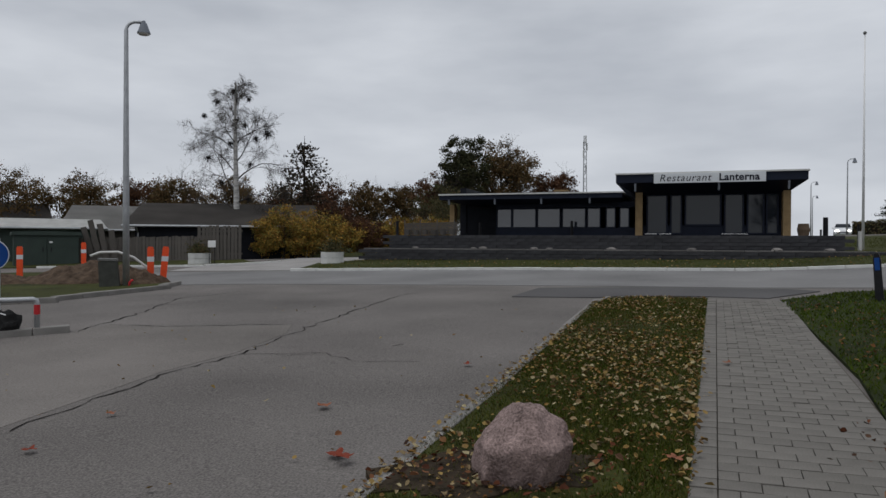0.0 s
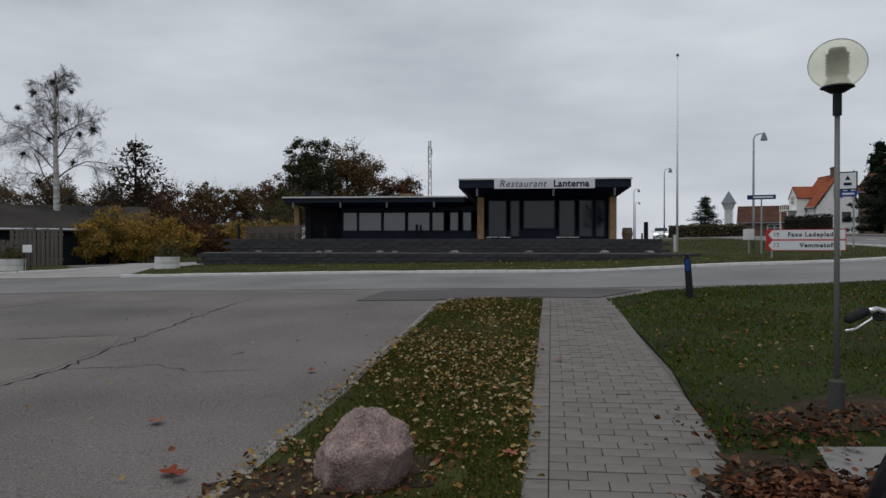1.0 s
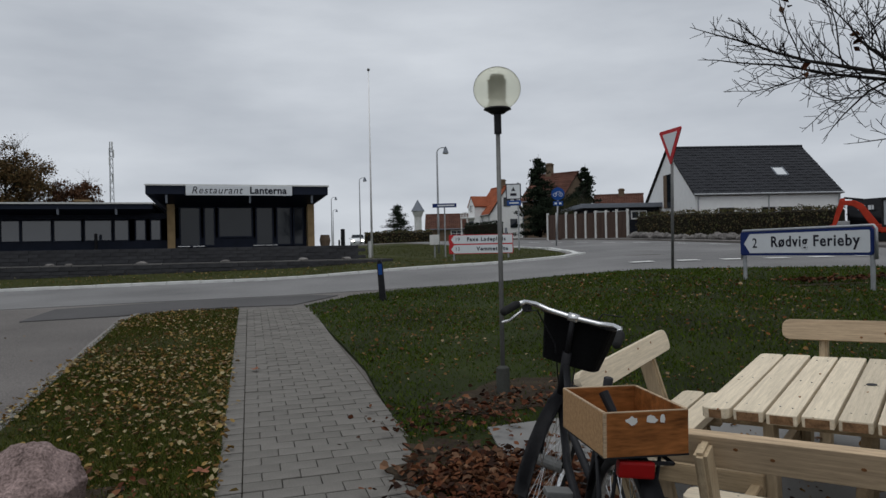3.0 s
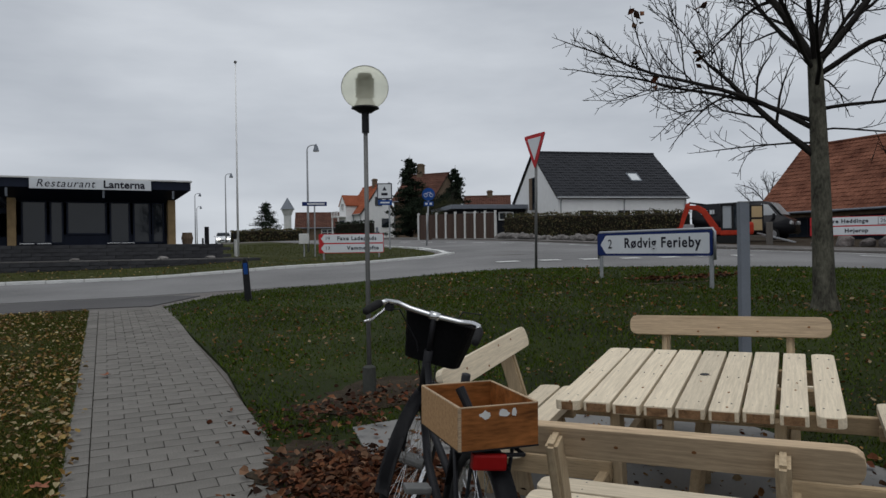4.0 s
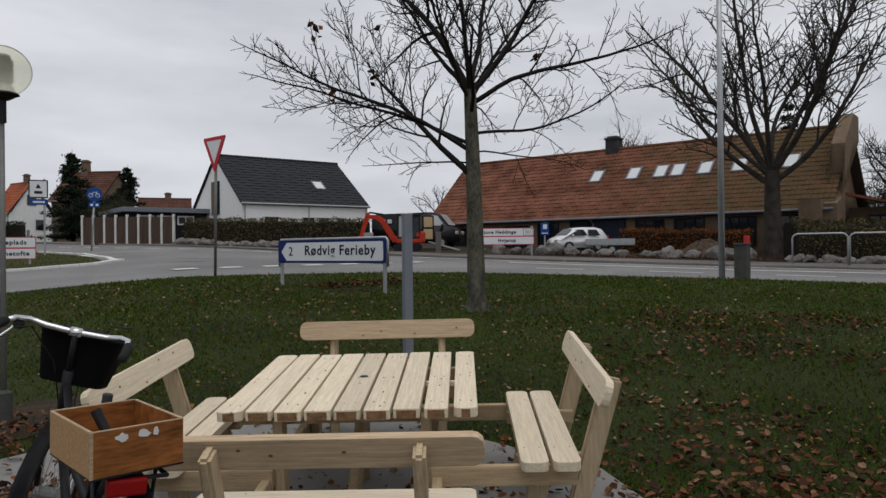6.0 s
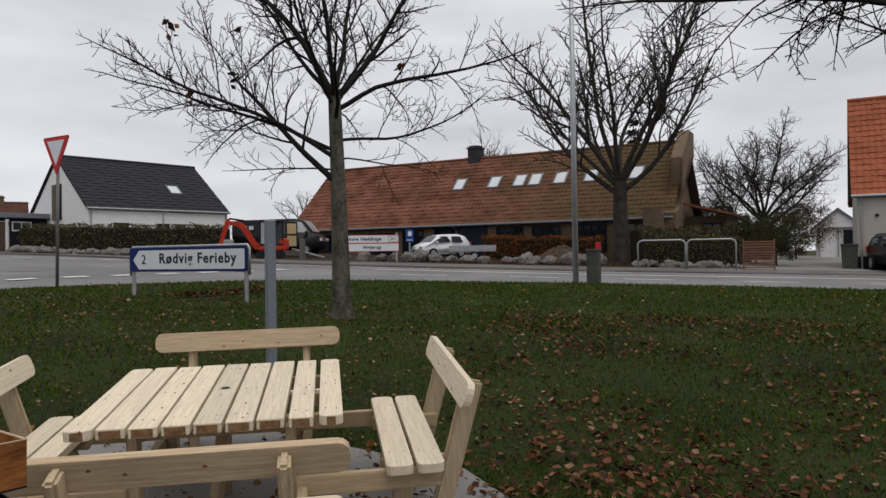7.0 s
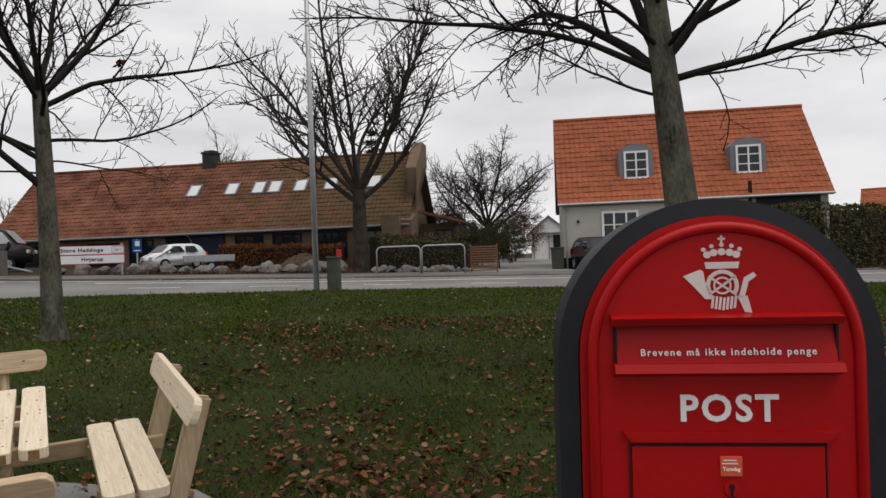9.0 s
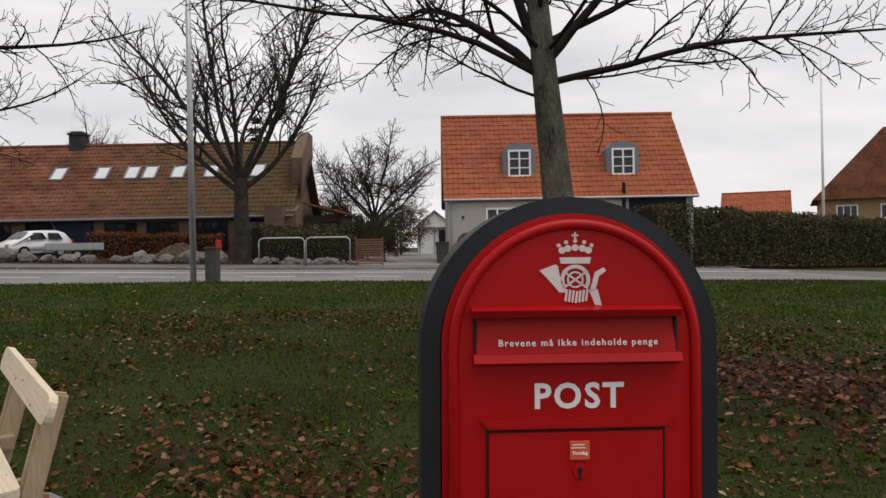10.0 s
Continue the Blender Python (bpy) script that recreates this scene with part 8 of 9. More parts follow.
part("post", bm, M_GALV, inf)
bm = B()
box(bm, (0, 0, 2.82), (0.72, 0.03, 0.76), 0, 0.01)
ip = part("panel", bm, M_LETTER, inf)
bm = B()
box(bm, (0, -0.017, 2.82), (0.62, 0.006, 0.66))
part("panel_face", bm, M_SIGNWHITE, ip)
bm = B()
prism(bm, [(-0.1, 2.85), (0.1, 2.85), (0.0, 3.05)], -0.024, -0.019)
box(bm, (0, -0.021, 2.68), (0.3, 0.004, 0.12))
part("pictogram", bm, M_LETTER, ip)
bm = B()
box(bm, (0.02, 0, 2.28), (0.66, 0.03, 0.24), 0, 0.01)
bp_ = part("blue_plate", bm, M_SIGNBLUE, inf, "blue plate below the sign")
bm = B()
box(bm, (0.02, -0.018, 2.28), (0.44, 0.004, 0.07))
part("lettering_bar", bm, M_SIGNWHITE, bp_)
cs = thing("cycle_sign", 25.49, 29.25, 42, "round blue cycle path sign over a small blue plate", "road sign")
bm = B()
tube(bm, [(-0.12, 0.04, -0.1), (0.05, 0.04, 2.95)], 0.04, 8)
part("post", bm, M_GALV, cs, "", True)
bm = B()
cyl(bm, (0.03, -0.02, 2.72), (0.03, 0.01, 2.72), 0.34, 0.34, 28)
cd = part("disc", bm, M_SIGNBLUE, cs)
bm = B()
for x in (-0.12, 0.17):
    ring(bm, (x, -0.025, 2.68), (0, 1, 0), 0.09, 0.012, 20, 5)
beam(bm, (-0.12, -0.025, 2.68), (-0.02, -0.025, 2.82), 0.02, 0.02)
beam(bm, (-0.02, -0.025, 2.82), (0.13, -0.025, 2.82), 0.02, 0.02)
beam(bm, (0.17, -0.025, 2.68), (0.12, -0.025, 2.86), 0.02, 0.02)
part("cycle_symbol", bm, M_SIGNWHITE, cd)
bm = B()
box(bm, (0.03, 0, 2.22), (0.5, 0.03, 0.24), 0, 0.01)
cp = part("plate", bm, M_SIGNBLUE, cs)
bm = B()
box(bm, (-0.09, -0.018, 2.22), (0.12, 0.004, 0.1))
box(bm, (0.14, -0.018, 2.22), (0.12, 0.004, 0.1))
part("symbol_bar", bm, M_SIGNWHITE, cp)
for x, y in ((22.9, 30.3),):
    gp = thing("marker_post", x, y, 30, "grey marker post at the kerb", "post")
    bm = B()
    box(bm, (0, 0, 0.5), (0.12, 0.08, 1.2), 0, 0.01)
    part("shaft", bm, M_GREYPAINT, gp)

# panel fence with white posts
pf = tagged(new("panel_fence"), "tall brown panel fence between white posts", "fence")
P0, P1 = Vector((33.0, 39.3)), Vector((34.2, 32.9))
NP = 9
for i in range(NP):
    p = P0.lerp(P1, i / (NP - 1))
    z = gz(p.x, p.y)
    bm = B()
    box(bm, (p.x, p.y, z + 0.9), (0.13, 0.13, 1.95), 10, 0.01)
    part("post", bm, M_OFFWHITE, pf, "white fence post")
    if i < NP - 1:
        q = P0.lerp(P1, (i + 1) / (NP - 1))
        for k in range(7):
            a, b = p.lerp(q, (k + 0.12) / 7), p.lerp(q, (k + 0.97) / 7)
            bm = B()
            beam(bm, (a.x, a.y, z + 0.88), (b.x, b.y, gz(q.x, q.y) + 0.88), 0.03, 1.72)
            part("panel_board", bm, M_BROWNFENCE, pf)


# ---- rocks ----
def rock_mesh(seed):
    bm = B()
    bmesh.ops.create_icosphere(bm, subdivisions=3, radius=1)
    for v in bm.verts:
        n_ = v.co.copy()
        k = 1 + 0.38 * noise.noise(n_ * 1.2 + Vector((seed * 5.1, 0, 0))) + 0.12 * noise.noise(n_ * 3.5 + Vector((0, seed, 0)))
        v.co = n_ * k
        v.co.z = max(v.co.z, -0.5)
    me = bpy.data.meshes.new("rock")
    bm.to_mesh(me)
    bm.free()
    me.materials.append(M_ROCK)
    return me


ROCKS = [rock_mesh(s) for s in range(6)]
rr_ = random.Random(8)


def rock(x, y, s, label, group):
    ob = new("rock", ROCKS[rr_.randrange(6)])
    ob.matrix_basis = pose(x, y, gz(x, y) + 0.05 + s * 0.35, rr_.uniform(-15, 15), rr_.uniform(-15, 15), rr_.uniform(0, 360)) @ Matrix.Diagonal((s * rr_.uniform(0.9, 1.3), s * rr_.uniform(0.8, 1.2), s * rr_.uniform(0.7, 1.0), 1))
    tagged(ob, label, "rock", group)


for i in range(17):
    k = i / 16
    rock(31.2 + 0.9 * math.sin(k * 2) * 0.3 + rr_.uniform(-0.15, 0.15), 11.6 - 11.0 * k + rr_.uniform(-0.2, 0.2), rr_.uniform(0.24, 0.42), "grey boulder edging the yard along the footway", "boulders along the yard")
rock(31.0, 3.6, 0.4, "pale pointed boulder edging the yard", "boulders along the yard")
for i in range(26):
    k = i / 25
    rock(33.3 - 1.9 * k - 0.3, 31.5 - 12.0 * k, rr_.uniform(0.2, 0.34), "grey stone of the low wall before the hedge", "stones below the hedge")
for i in range(14):
    rock(30.9 + rr_.uniform(-0.5, 0.5), -0.8 - 4.0 * i / 13, rr_.uniform(0.12, 0.25), "small stone below the garden hedge", "stones below the garden hedge")


# ---- vehicles ----
def wheel_part(v, x, y, r):
    bm = B()
    cyl(bm, (x - 0.09, y, r), (x + 0.09, y, r), r, r, 20)
    w = part("wheel", bm, M_RUBBER, v)
    bm = B()
    s = 1 if x > 0 else -1
    cyl(bm, (x + s * 0.085, y, r), (x + s * 0.1, y, r), r * 0.62, r * 0.58, 16)
    part("rim", bm, M_GALV, w)


def car(name, x, y, az, paint, label, L=4.2, W=1.75, H=1.48, dz=0.07):
    """A hatchback; its nose points to its own +y."""
    c = thing(name, x, y, az, label, "car", dz=dz)
    h = L / 2
    prof = [(-h, 0.35), (-h + 0.02, 0.85), (-h + 0.12, 0.98), (-h + 0.45, H - 0.12), (-h + 0.9, H), (0.1, H), (0.55, H - 0.08), (1.15, 0.98), (h - 0.2, 0.82), (h - 0.02, 0.6), (h, 0.3), (h - 0.1, 0.22), (-h + 0.1, 0.22)]
    bm = B()
    prism(bm, prof, -W / 2, W / 2, "yz")
    for v in bm.verts:
        if v.co.z > 0.9:
            v.co.x *= 1 - 0.2 * (v.co.z - 0.9) / (H - 0.9)
        v.co.x *= 1 - 0.10 * max(0, abs(v.co.y) - h * 0.7) / (h * 0.3)
    bmesh.ops.bevel(bm, geom=bm.edges[:], offset=0.05, segments=2, affect="EDGES")
    part("body", bm, paint, c, "", True)
    for s in (-1, 1):
        for a, b in (((-h + 0.62, 0.99), (-0.35, 0.99)), ((-0.28, 0.99), (0.95, 0.99))):
            bm = B()
            top0, top1 = (a[0] + 0.22, H - 0.14), (min(b[0], 0.5) - (0.05 if b[0] > 0 else 0), H - 0.14)
            pts = [a, b, top1, top0]
            vs = []
            for (yy, zz) in pts:
                xx = s * (W / 2 * (1 - 0.2 * max(0, zz - 0.9) / (H - 0.9)) + 0.006)
                vs.append(bm.verts.new((xx, yy, zz)))
            bm.faces.new(vs)
            part("side_window", bm, M_GLASS, c)
        for yy in (-h + 0.78, h - 0.82):
            wheel_part(c, s * (W / 2 - 0.1), yy, 0.31)
        bm = B()
        box(bm, (s * (W / 2 - 0.32), h - 0.09, 0.67), (0.38, 0.14, 0.14), 0, 0.03)
        part("headlight", bm, M_HEADLIGHT, c)
        bm = B()
        box(bm, (s * (W / 2 - 0.14), -h + 0.04, 0.85), (0.16, 0.1, 0.28), 0, 0.03)
        part("tail_light", bm, M_SIGNRED, c)
        bm = B()
        box(bm, (s * (W / 2 + 0.08), 0.78, 1.0), (0.18, 0.1, 0.13), 0, 0.03)
        part("mirror", bm, paint, c)
    bm = B()
    bm.faces.new([bm.verts.new(p) for p in [(-W / 2 + 0.12, 1.115, 1.02), (W / 2 - 0.12, 1.115, 1.02), (W / 2 - 0.25, 0.62, H - 0.1), (-W / 2 + 0.25, 0.62, H - 0.1)]])
    for v in bm.verts:
        v.co += Vector((0, 0.03, 0.025))
    part("windscreen", bm, M_GLASS, c)
    bm = B()
    box(bm, (0, h - 0.0, 0.48), (1.1, 0.045, 0.16), 0, 0.02)
    part("grille", bm, M_BLACK, c)
    bm = B()
    box(bm, (0, h + 0.02, 0.42), (0.5, 0.03, 0.11), 0, 0.005)
    part("number_plate", bm, M_SIGNWHITE, c)
    return c


M_PLY = woodmat("van_plywood", (0.42, 0.31, 0.17), 0.2)
# Grey base colour stands for sky mirrored in the left cab pane.
M_CABGLASS = mat("cab_painted_sky_glass", (0.3, 0.32, 0.34), 0.1, 0.05, 2, 10, 0.0, spec=0.8)
M_SLAT = woodmat("brown_slat", (0.165, 0.088, 0.058), 0.3)
M_HEADLIGHT = mat("headlight_glass", (0.5, 0.5, 0.5), 0.15, 0.1, 5, 40, 0.0, metal=0.4)
M_CARWHITE = mat("white_car_paint", (0.68, 0.69, 0.7), 0.25, 0.04, 3, 40, 0.0)
M_CARBLACK = mat("black_car_paint", (0.012, 0.012, 0.014), 0.2, 0.1, 3, 40, 0.0)
M_DIGGER = mat("digger_orange_red", (0.36, 0.034, 0.016), 0.5, 0.3, 4, 50, 0.05)
wc = car("white_car", 37.0, 8.75, 318, M_CARWHITE, "white hatchback parked in the farmhouse yard", 3.6, 1.66, 1.5)
wc.matrix_basis = wc.matrix_basis @ Matrix.Scale(0.8, 4)
car("black_car", 30.9, -10.5, 272, M_CARBLACK, "black car parked before the red-roofed house", 4.4, 1.8, 1.45)
oc = car("oncoming_car", 36.9, 80.4, 204, M_CARWHITE, "pale car far along the road with lit headlights", 4.2, 1.75, 1.5)
M_LIT = bpy.data.materials.new("lit_headlight")
M_LIT.use_nodes = True
M_LIT.node_tree.nodes["Principled BSDF"].inputs["Emission Color"].default_value = (1.0, 0.94, 0.8, 1)
M_LIT.node_tree.nodes["Principled BSDF"].inputs["Emission Strength"].default_value = 5.0
for ch in oc.children:
    if ch.name.startswith("headlight"):
        ch.data.materials.clear()
        ch.data.materials.append(M_LIT)
car("dark_car", 43.5, 82.0, 205, M_CARBLACK, "dark car far along the road", 4.4, 1.8, 1.5)

tl = thing("trailer", 34.6, 6.65, 345, "silver dropside trailer before the white car", "trailer", dz=0.07)
tl.matrix_basis = tl.matrix_basis @ Matrix.Scale(0.74, 4)
bm = B()
box(bm, (0, 0, 0.56), (1.5, 2.9, 0.06))
part("floor", bm, M_GALV, tl)
for c_, s_ in (((-0.75, 0, 0.75), (0.03, 2.9, 0.36)), ((0.75, 0, 0.75), (0.03, 2.9, 0.36)), ((0, -1.45, 0.75), (1.5, 0.03, 0.36)), ((0, 1.45, 0.75), (1.5, 0.03, 0.36))):
    bm = B()
    box(bm, c_, s_, 0, 0.008)
    part("side_board", bm, M_GALV, tl)
for s in (-1, 1):
    wheel_part(tl, s * 0.68, -0.1, 0.27)
bm = B()
beam(bm, (0, 1.4, 0.48), (0, 2.5, 0.45), 0.08, 0.08)
part("drawbar", bm, M_GALV, tl)

vn = thing("black_van", 35.5, 17.0, 172, "black panel van with an open side door and lettering", "van", dz=0.07)
vn.matrix_basis = vn.matrix_basis @ Matrix.Scale(0.84, 4)
bm = B()
prism(bm, [(-2.75, 0.3), (-2.8, 1.9), (-2.6, 2.2), (1.2, 2.25), (1.55, 2.15), (2.2, 1.35), (2.75, 1.1), (2.85, 0.35)], -0.95, 0.95, "yz")
for v in bm.verts:
    v.co.x *= 1 - 0.1 * max(0, v.co.z - 1.2)
bmesh.ops.bevel(bm, geom=bm.edges[:], offset=0.07, segments=2, affect="EDGES")
part("body", bm, M_CARBLACK, vn, "", True)
bm = B()
bm.faces.new([bm.verts.new(p) for p in [(-0.8, 2.24, 1.4), (0.8, 2.24, 1.4), (0.72, 1.66, 2.1), (-0.72, 1.66, 2.1)]])
bmesh.ops.solidify(bm, geom=bm.faces[:], thickness=0.02)
for v in bm.verts:
    v.co += Vector((0, 0.05, 0.04))
# Both van panes carry the sky's reflection as a pale colour.
part("windscreen", bm, M_SKYGLASS, vn, "windscreen with the sky's reflection painted into its colour")
bm = B()
prism(bm, [(1.25, 1.4), (2.05, 1.4), (1.6, 2.0), (1.25, 2.05)], 0.90, 0.945, "yz")
part("side_window", bm, M_SKYGLASS, vn)
for s in (-1, 1):
    for yy in (-1.8, 1.85):
        wheel_part(vn, s * 0.87, yy, 0.34)
    bm = B()
    box(bm, (s * 0.68, 2.76, 0.95), (0.4, 0.16, 0.2), 0, 0.04)
    part("headlight", bm, M_HEADLIGHT, vn)
    bm = B()
    box(bm, (s * 1.05, 1.95, 1.35), (0.2, 0.12, 0.28), 0, 0.03)
    part("mirror", bm, M_BLACK, vn)
bm = B()
box(bm, (1.12, 1.05, 1.25), (0.05, 0.75, 1.55), 32, 0.02)
vd = part("side_door", bm, M_CARBLACK, vn, "open door with plywood lining")
for z in (1.62, 0.88):
    bm = B()
    box(bm, (1.155, 1.07, z), (0.03, 0.56, 0.62), 32, 0.012)
    part("door_lining", bm, M_PLY, vd, "plywood lining")
# Black sheet on the van side paints its unlit interior.
bm = B()
box(bm, (0.965, -0.2, 1.15), (0.012, 1.3, 1.5))
part("doorway_shade_panel", bm, M_BLACK, vn, "flat black panel for the shade in the open side doorway")
bm = B()
for k, (y_, w_) in enumerate(((-2.1, 0.16), (-1.9, 0.16), (-1.6, 0.14), (-1.45, 0.1))):
    box(bm, (0.925, y_, 1.72), (0.03, w_, 0.24))
part("lettering_bar", bm, M_SIGNWHITE, vn, "white lettering on the van side")
rp = thing("loading_ramp", 32.7, 14.2, 66, "pair of aluminium loading ramps", "ramp", dz=0.07)
for y_ in (0.0, 0.5):
    bm = B()
    beam(bm, (-0.75, 0.6 + y_, 0.46), (0.75, -0.2 + y_, 0.03), 0.16, 0.05)
    part("ramp", bm, M_GALV, rp)

ex = thing("mini_excavator", 32.25, 15.95, 62, "red-orange mini excavator with a black cab", "excavator", dz=0.06)
ex.matrix_basis = ex.matrix_basis @ Matrix.Scale(0.94, 4)
for s in (-1, 1):
    bm = B()
    prism(bm, [(-0.75, 0.12), (-0.62, 0.0), (0.62, 0.0), (0.75, 0.12), (0.75, 0.24), (0.62, 0.36), (-0.62, 0.36), (-0.75, 0.24)], s * 0.42 - 0.12, s * 0.42 + 0.12, "xz")
    part("track", bm, M_RUBBER, ex)
bm = B()
box(bm, (0.1, 0.05, 0.5), (1.35, 1.0, 0.26), 0, 0.06)
box(bm, (0.68, 0.05, 0.68), (0.5, 0.98, 0.62), 0, 0.14)
box(bm, (-0.62, -0.2, 0.58), (0.3, 0.3, 0.34), 0, 0.05)
part("body", bm, M_DIGGER, ex)
bm = B()
for x, y in ((-0.48, -0.4), (0.0, -0.42), (0.62, -0.4), (-0.48, 0.45), (0.62, 0.45)):
    box(bm, (x, y, 1.22), (0.09, 0.08, 1.2), 0, 0.015)
box(bm, (0.07, 0.03, 1.84), (1.22, 1.0, 0.12), 0, 0.04)
box(bm, (0.07, 0.03, 0.66), (1.15, 0.95, 0.1))
box(bm, (0.3, 0.2, 0.95), (0.45, 0.5, 0.55), 0, 0.06)
cbx = part("cab", bm, M_BLACK, ex)
bm = B()
box(bm, (0.31, -0.4, 1.24), (0.54, 0.015, 1.08))
part("cab_glass", bm, M_GLASS, cbx)
bm = B()
box(bm, (-0.24, -0.4, 1.24), (0.4, 0.015, 1.08))
part("cab_glass", bm, M_CABGLASS, cbx)
bm = B()
prism(bm, [(-0.62, 0.45), (-0.82, 0.5), (-1.38, 1.42), (-1.62, 1.6), (-2.02, 1.66), (-2.06, 1.86), (-1.52, 1.84), (-1.2, 1.66), (-0.62, 0.78)], -0.3, -0.1, "xz")
bmesh.ops.bevel(bm, geom=bm.edges[:], offset=0.02, segments=1, affect="EDGES")
part("boom", bm, M_DIGGER, ex)
bm = B()
prism(bm, [(-1.9, 1.98), (-2.1, 1.95), (-2.3, 1.3), (-2.46, 0.7), (-2.3, 0.66), (-2.1, 1.25), (-1.96, 1.6)], -0.28, -0.12, "xz")
part("dipper", bm, M_DIGGER, ex)
bm = B()
cyl(bm, (-1.2, -0.2, 1.86), (-1.95, -0.2, 1.98), 0.045, 0.045, 8)
cyl(bm, (-0.75, -0.2, 0.6), (-1.25, -0.2, 1.25), 0.05, 0.04, 8)
part("ram", bm, M_BLACK, ex)
bm = B()
prism(bm, [(-2.5, 0.8), (-2.25, 0.72), (-2.1, 0.5), (-2.2, 0.25), (-2.5, 0.2), (-2.62, 0.5)], -0.45, 0.05, "xz")
part("bucket", bm, M_DIGGER, ex)
mb = thing("cable_cabinet", 32.2, 18.1, 60, "pale grey cable cabinet at the kerb", "cable cabinet")
bm = B()
box(bm, (0, 0, 0.4), (0.5, 0.3, 1.0), 0, 0.02)
part("body", bm, M_GALV, mb)
cp2 = thing("marker_post", 31.4, 13.9, 65, "grey concrete marker post", "post")
bm = B()
box(bm, (0, 0, 0.45), (0.26, 0.26, 1.1), 0, 0.02)
part("shaft", bm, M_GREYWOOD, cp2)
ps = thing("parking_sign", 31.2, 8.75, 72, "blue pictogram sign on a short grey post", "road sign")
bm = B()
cyl(bm, (0.0, 0.04, -0.1), (0.0, 0.04, 1.47), 0.035, 0.035, 10)
part("post", bm, M_GALV, ps)
bm = B()
box(bm, (0, 0, 1.18), (0.36, 0.03, 0.54), 0, 0.02)
pp_ = part("panel", bm, M_SIGNBLUE, ps)
bm = B()
box(bm, (0.01, -0.018, 1.28), (0.17, 0.004, 0.2))
part("pictogram", bm, M_SIGNWHITE, pp_)
bm = B()
box(bm, (0, -0.018, 1.0), (0.26, 0.004, 0.04))
part("lettering_bar", bm, M_SIGNWHITE, pp_)
hy = thing("hydrant_marker", 32.3, 0.75, 80, "small red hydrant marker", "hydrant")
bm = B()
box(bm, (0, 0, 0.5), (0.22, 0.2, 1.0), 0, 0.04)
part("body", bm, M_SIGNRED, hy)
ck = thing("bicycle_rack", 28.8, -2.5, 90, "galvanised pipe bicycle rack of two hoops", "bicycle rack", dz=0.07)
for y in (-0.87, 0.87):
    bm = B()
    pts = [(y - 0.84, 0, -0.1), (y - 0.84, 0, 0.95), (y - 0.78, 0, 1.04), (y - 0.68, 0, 1.08), (y + 0.68, 0, 1.08), (y + 0.78, 0, 1.04), (y + 0.84, 0, 0.95), (y + 0.84, 0, -0.1)]
    tube(bm, pts, 0.03, 8)
    part("hoop", bm, M_GALV, ck, "", True)
st_ = thing("slatted_screen", 29.5, -5.1, 90, "brown slatted timber screen in a frame", "screen", dz=0.06)
for k in range(11):
    bm = B()
    box(bm, (0, 0, 0.1 + 0.095 * k), (1.05, 0.03, 0.055), 0, 0.004)
    part("slat", bm, M_SLAT, st_)
for x in (-0.53, 0.53):
    bm = B()
    box(bm, (x, 0.01, 0.55), (0.05, 0.05, 1.2), 0, 0.005)
    part("upright", bm, M_SLAT, st_)
wb = thing("wheelie_bin", 32.6, -9.0, 105, "dark wheeled bin beside the house wall", "bin")
bm = B()
prism(bm, [(-0.25, 0), (0.25, 0), (0.3, 1.0), (-0.3, 1.0)], -0.3, 0.3)
box(bm, (0, 0, 1.03), (0.64, 0.68, 0.06), 0, 0.02)
part("body", bm, M_STUB, wb)


# ---- paved path ----
M_JOINT = mat("joint_sand", (0.07, 0.06, 0.046), 0.95, 0.3, 3, 60, 0.4)
AZ_P = radians(15.75)
U_P, V_P = Vector((math.sin(AZ_P), math.cos(AZ_P), 0)), Vector((math.cos(AZ_P), -math.sin(AZ_P), 0))
O_P = Vector((0.15, -2.5, 0))
tagged(sheet("path_bed", [tuple((O_P + U_P * a + V_P * b).xy) for a, b in ((0, -0.02), (15.9, -0.02), (15.75, 1.2), (0, 1.24))], M_JOINT, 0.008, 1.0, "sandy joints below the path stones", "path", edge=0.02))
path = tagged(new("paved_path"), "path of grey concrete paving stones in running bond", "path", "", "structure")


def stone_mesh(w, l):
    bm = B()
    box(bm, (0, 0, -0.03), (w, l, 0.06), 0, 0.0035)
    me = bpy.data.meshes.new("paving_stone")
    bm.to_mesh(me)
    bm.free()
    me.materials.append(M_PAVER)
    return me


ST_MID, ST_EDGE, ST_HALF = stone_mesh(0.205, 0.135), stone_mesh(0.136, 0.135), stone_mesh(0.1, 0.135)
rp_ = random.Random(12)
rest_v, rest_f = [], []
count = 0


def lay(me, a, b, w, l):
    """One stone at a along the path and b across it."""
    global count
    p = O_P + U_P * a + V_P * b
    z = gz(p.x, p.y) + 0.036 + rp_.gauss(0, 0.0014)
    m = pose(p.x, p.y, z, 1.75 + rp_.gauss(0, 0.5), rp_.gauss(-1.1, 0.5), -15.75 + rp_.gauss(0, 0.5))
    if 5.9 < a and count < 300:
        ob = new("paving_stone", me)
        ob.parent = path
        ob.matrix_basis = m
        count += 1
    else:
        i = len(rest_v)
        for x, y, zz in ((-w / 2, -l / 2, 0), (w / 2, -l / 2, 0), (w / 2, l / 2, 0), (-w / 2, l / 2, 0)):
            rest_v.append(tuple(m @ Vector((x * 0.975, y * 0.975, 0))))
            rest_v.append(tuple(m @ Vector((x, y, -0.02))))
        rest_f.append((i, i + 2, i + 4, i + 6))
        for k in range(4):
            rest_f.append((i + 2 * k, i + 2 * k + 1, i + (2 * k + 3) % 8, i + (2 * k + 2) % 8))


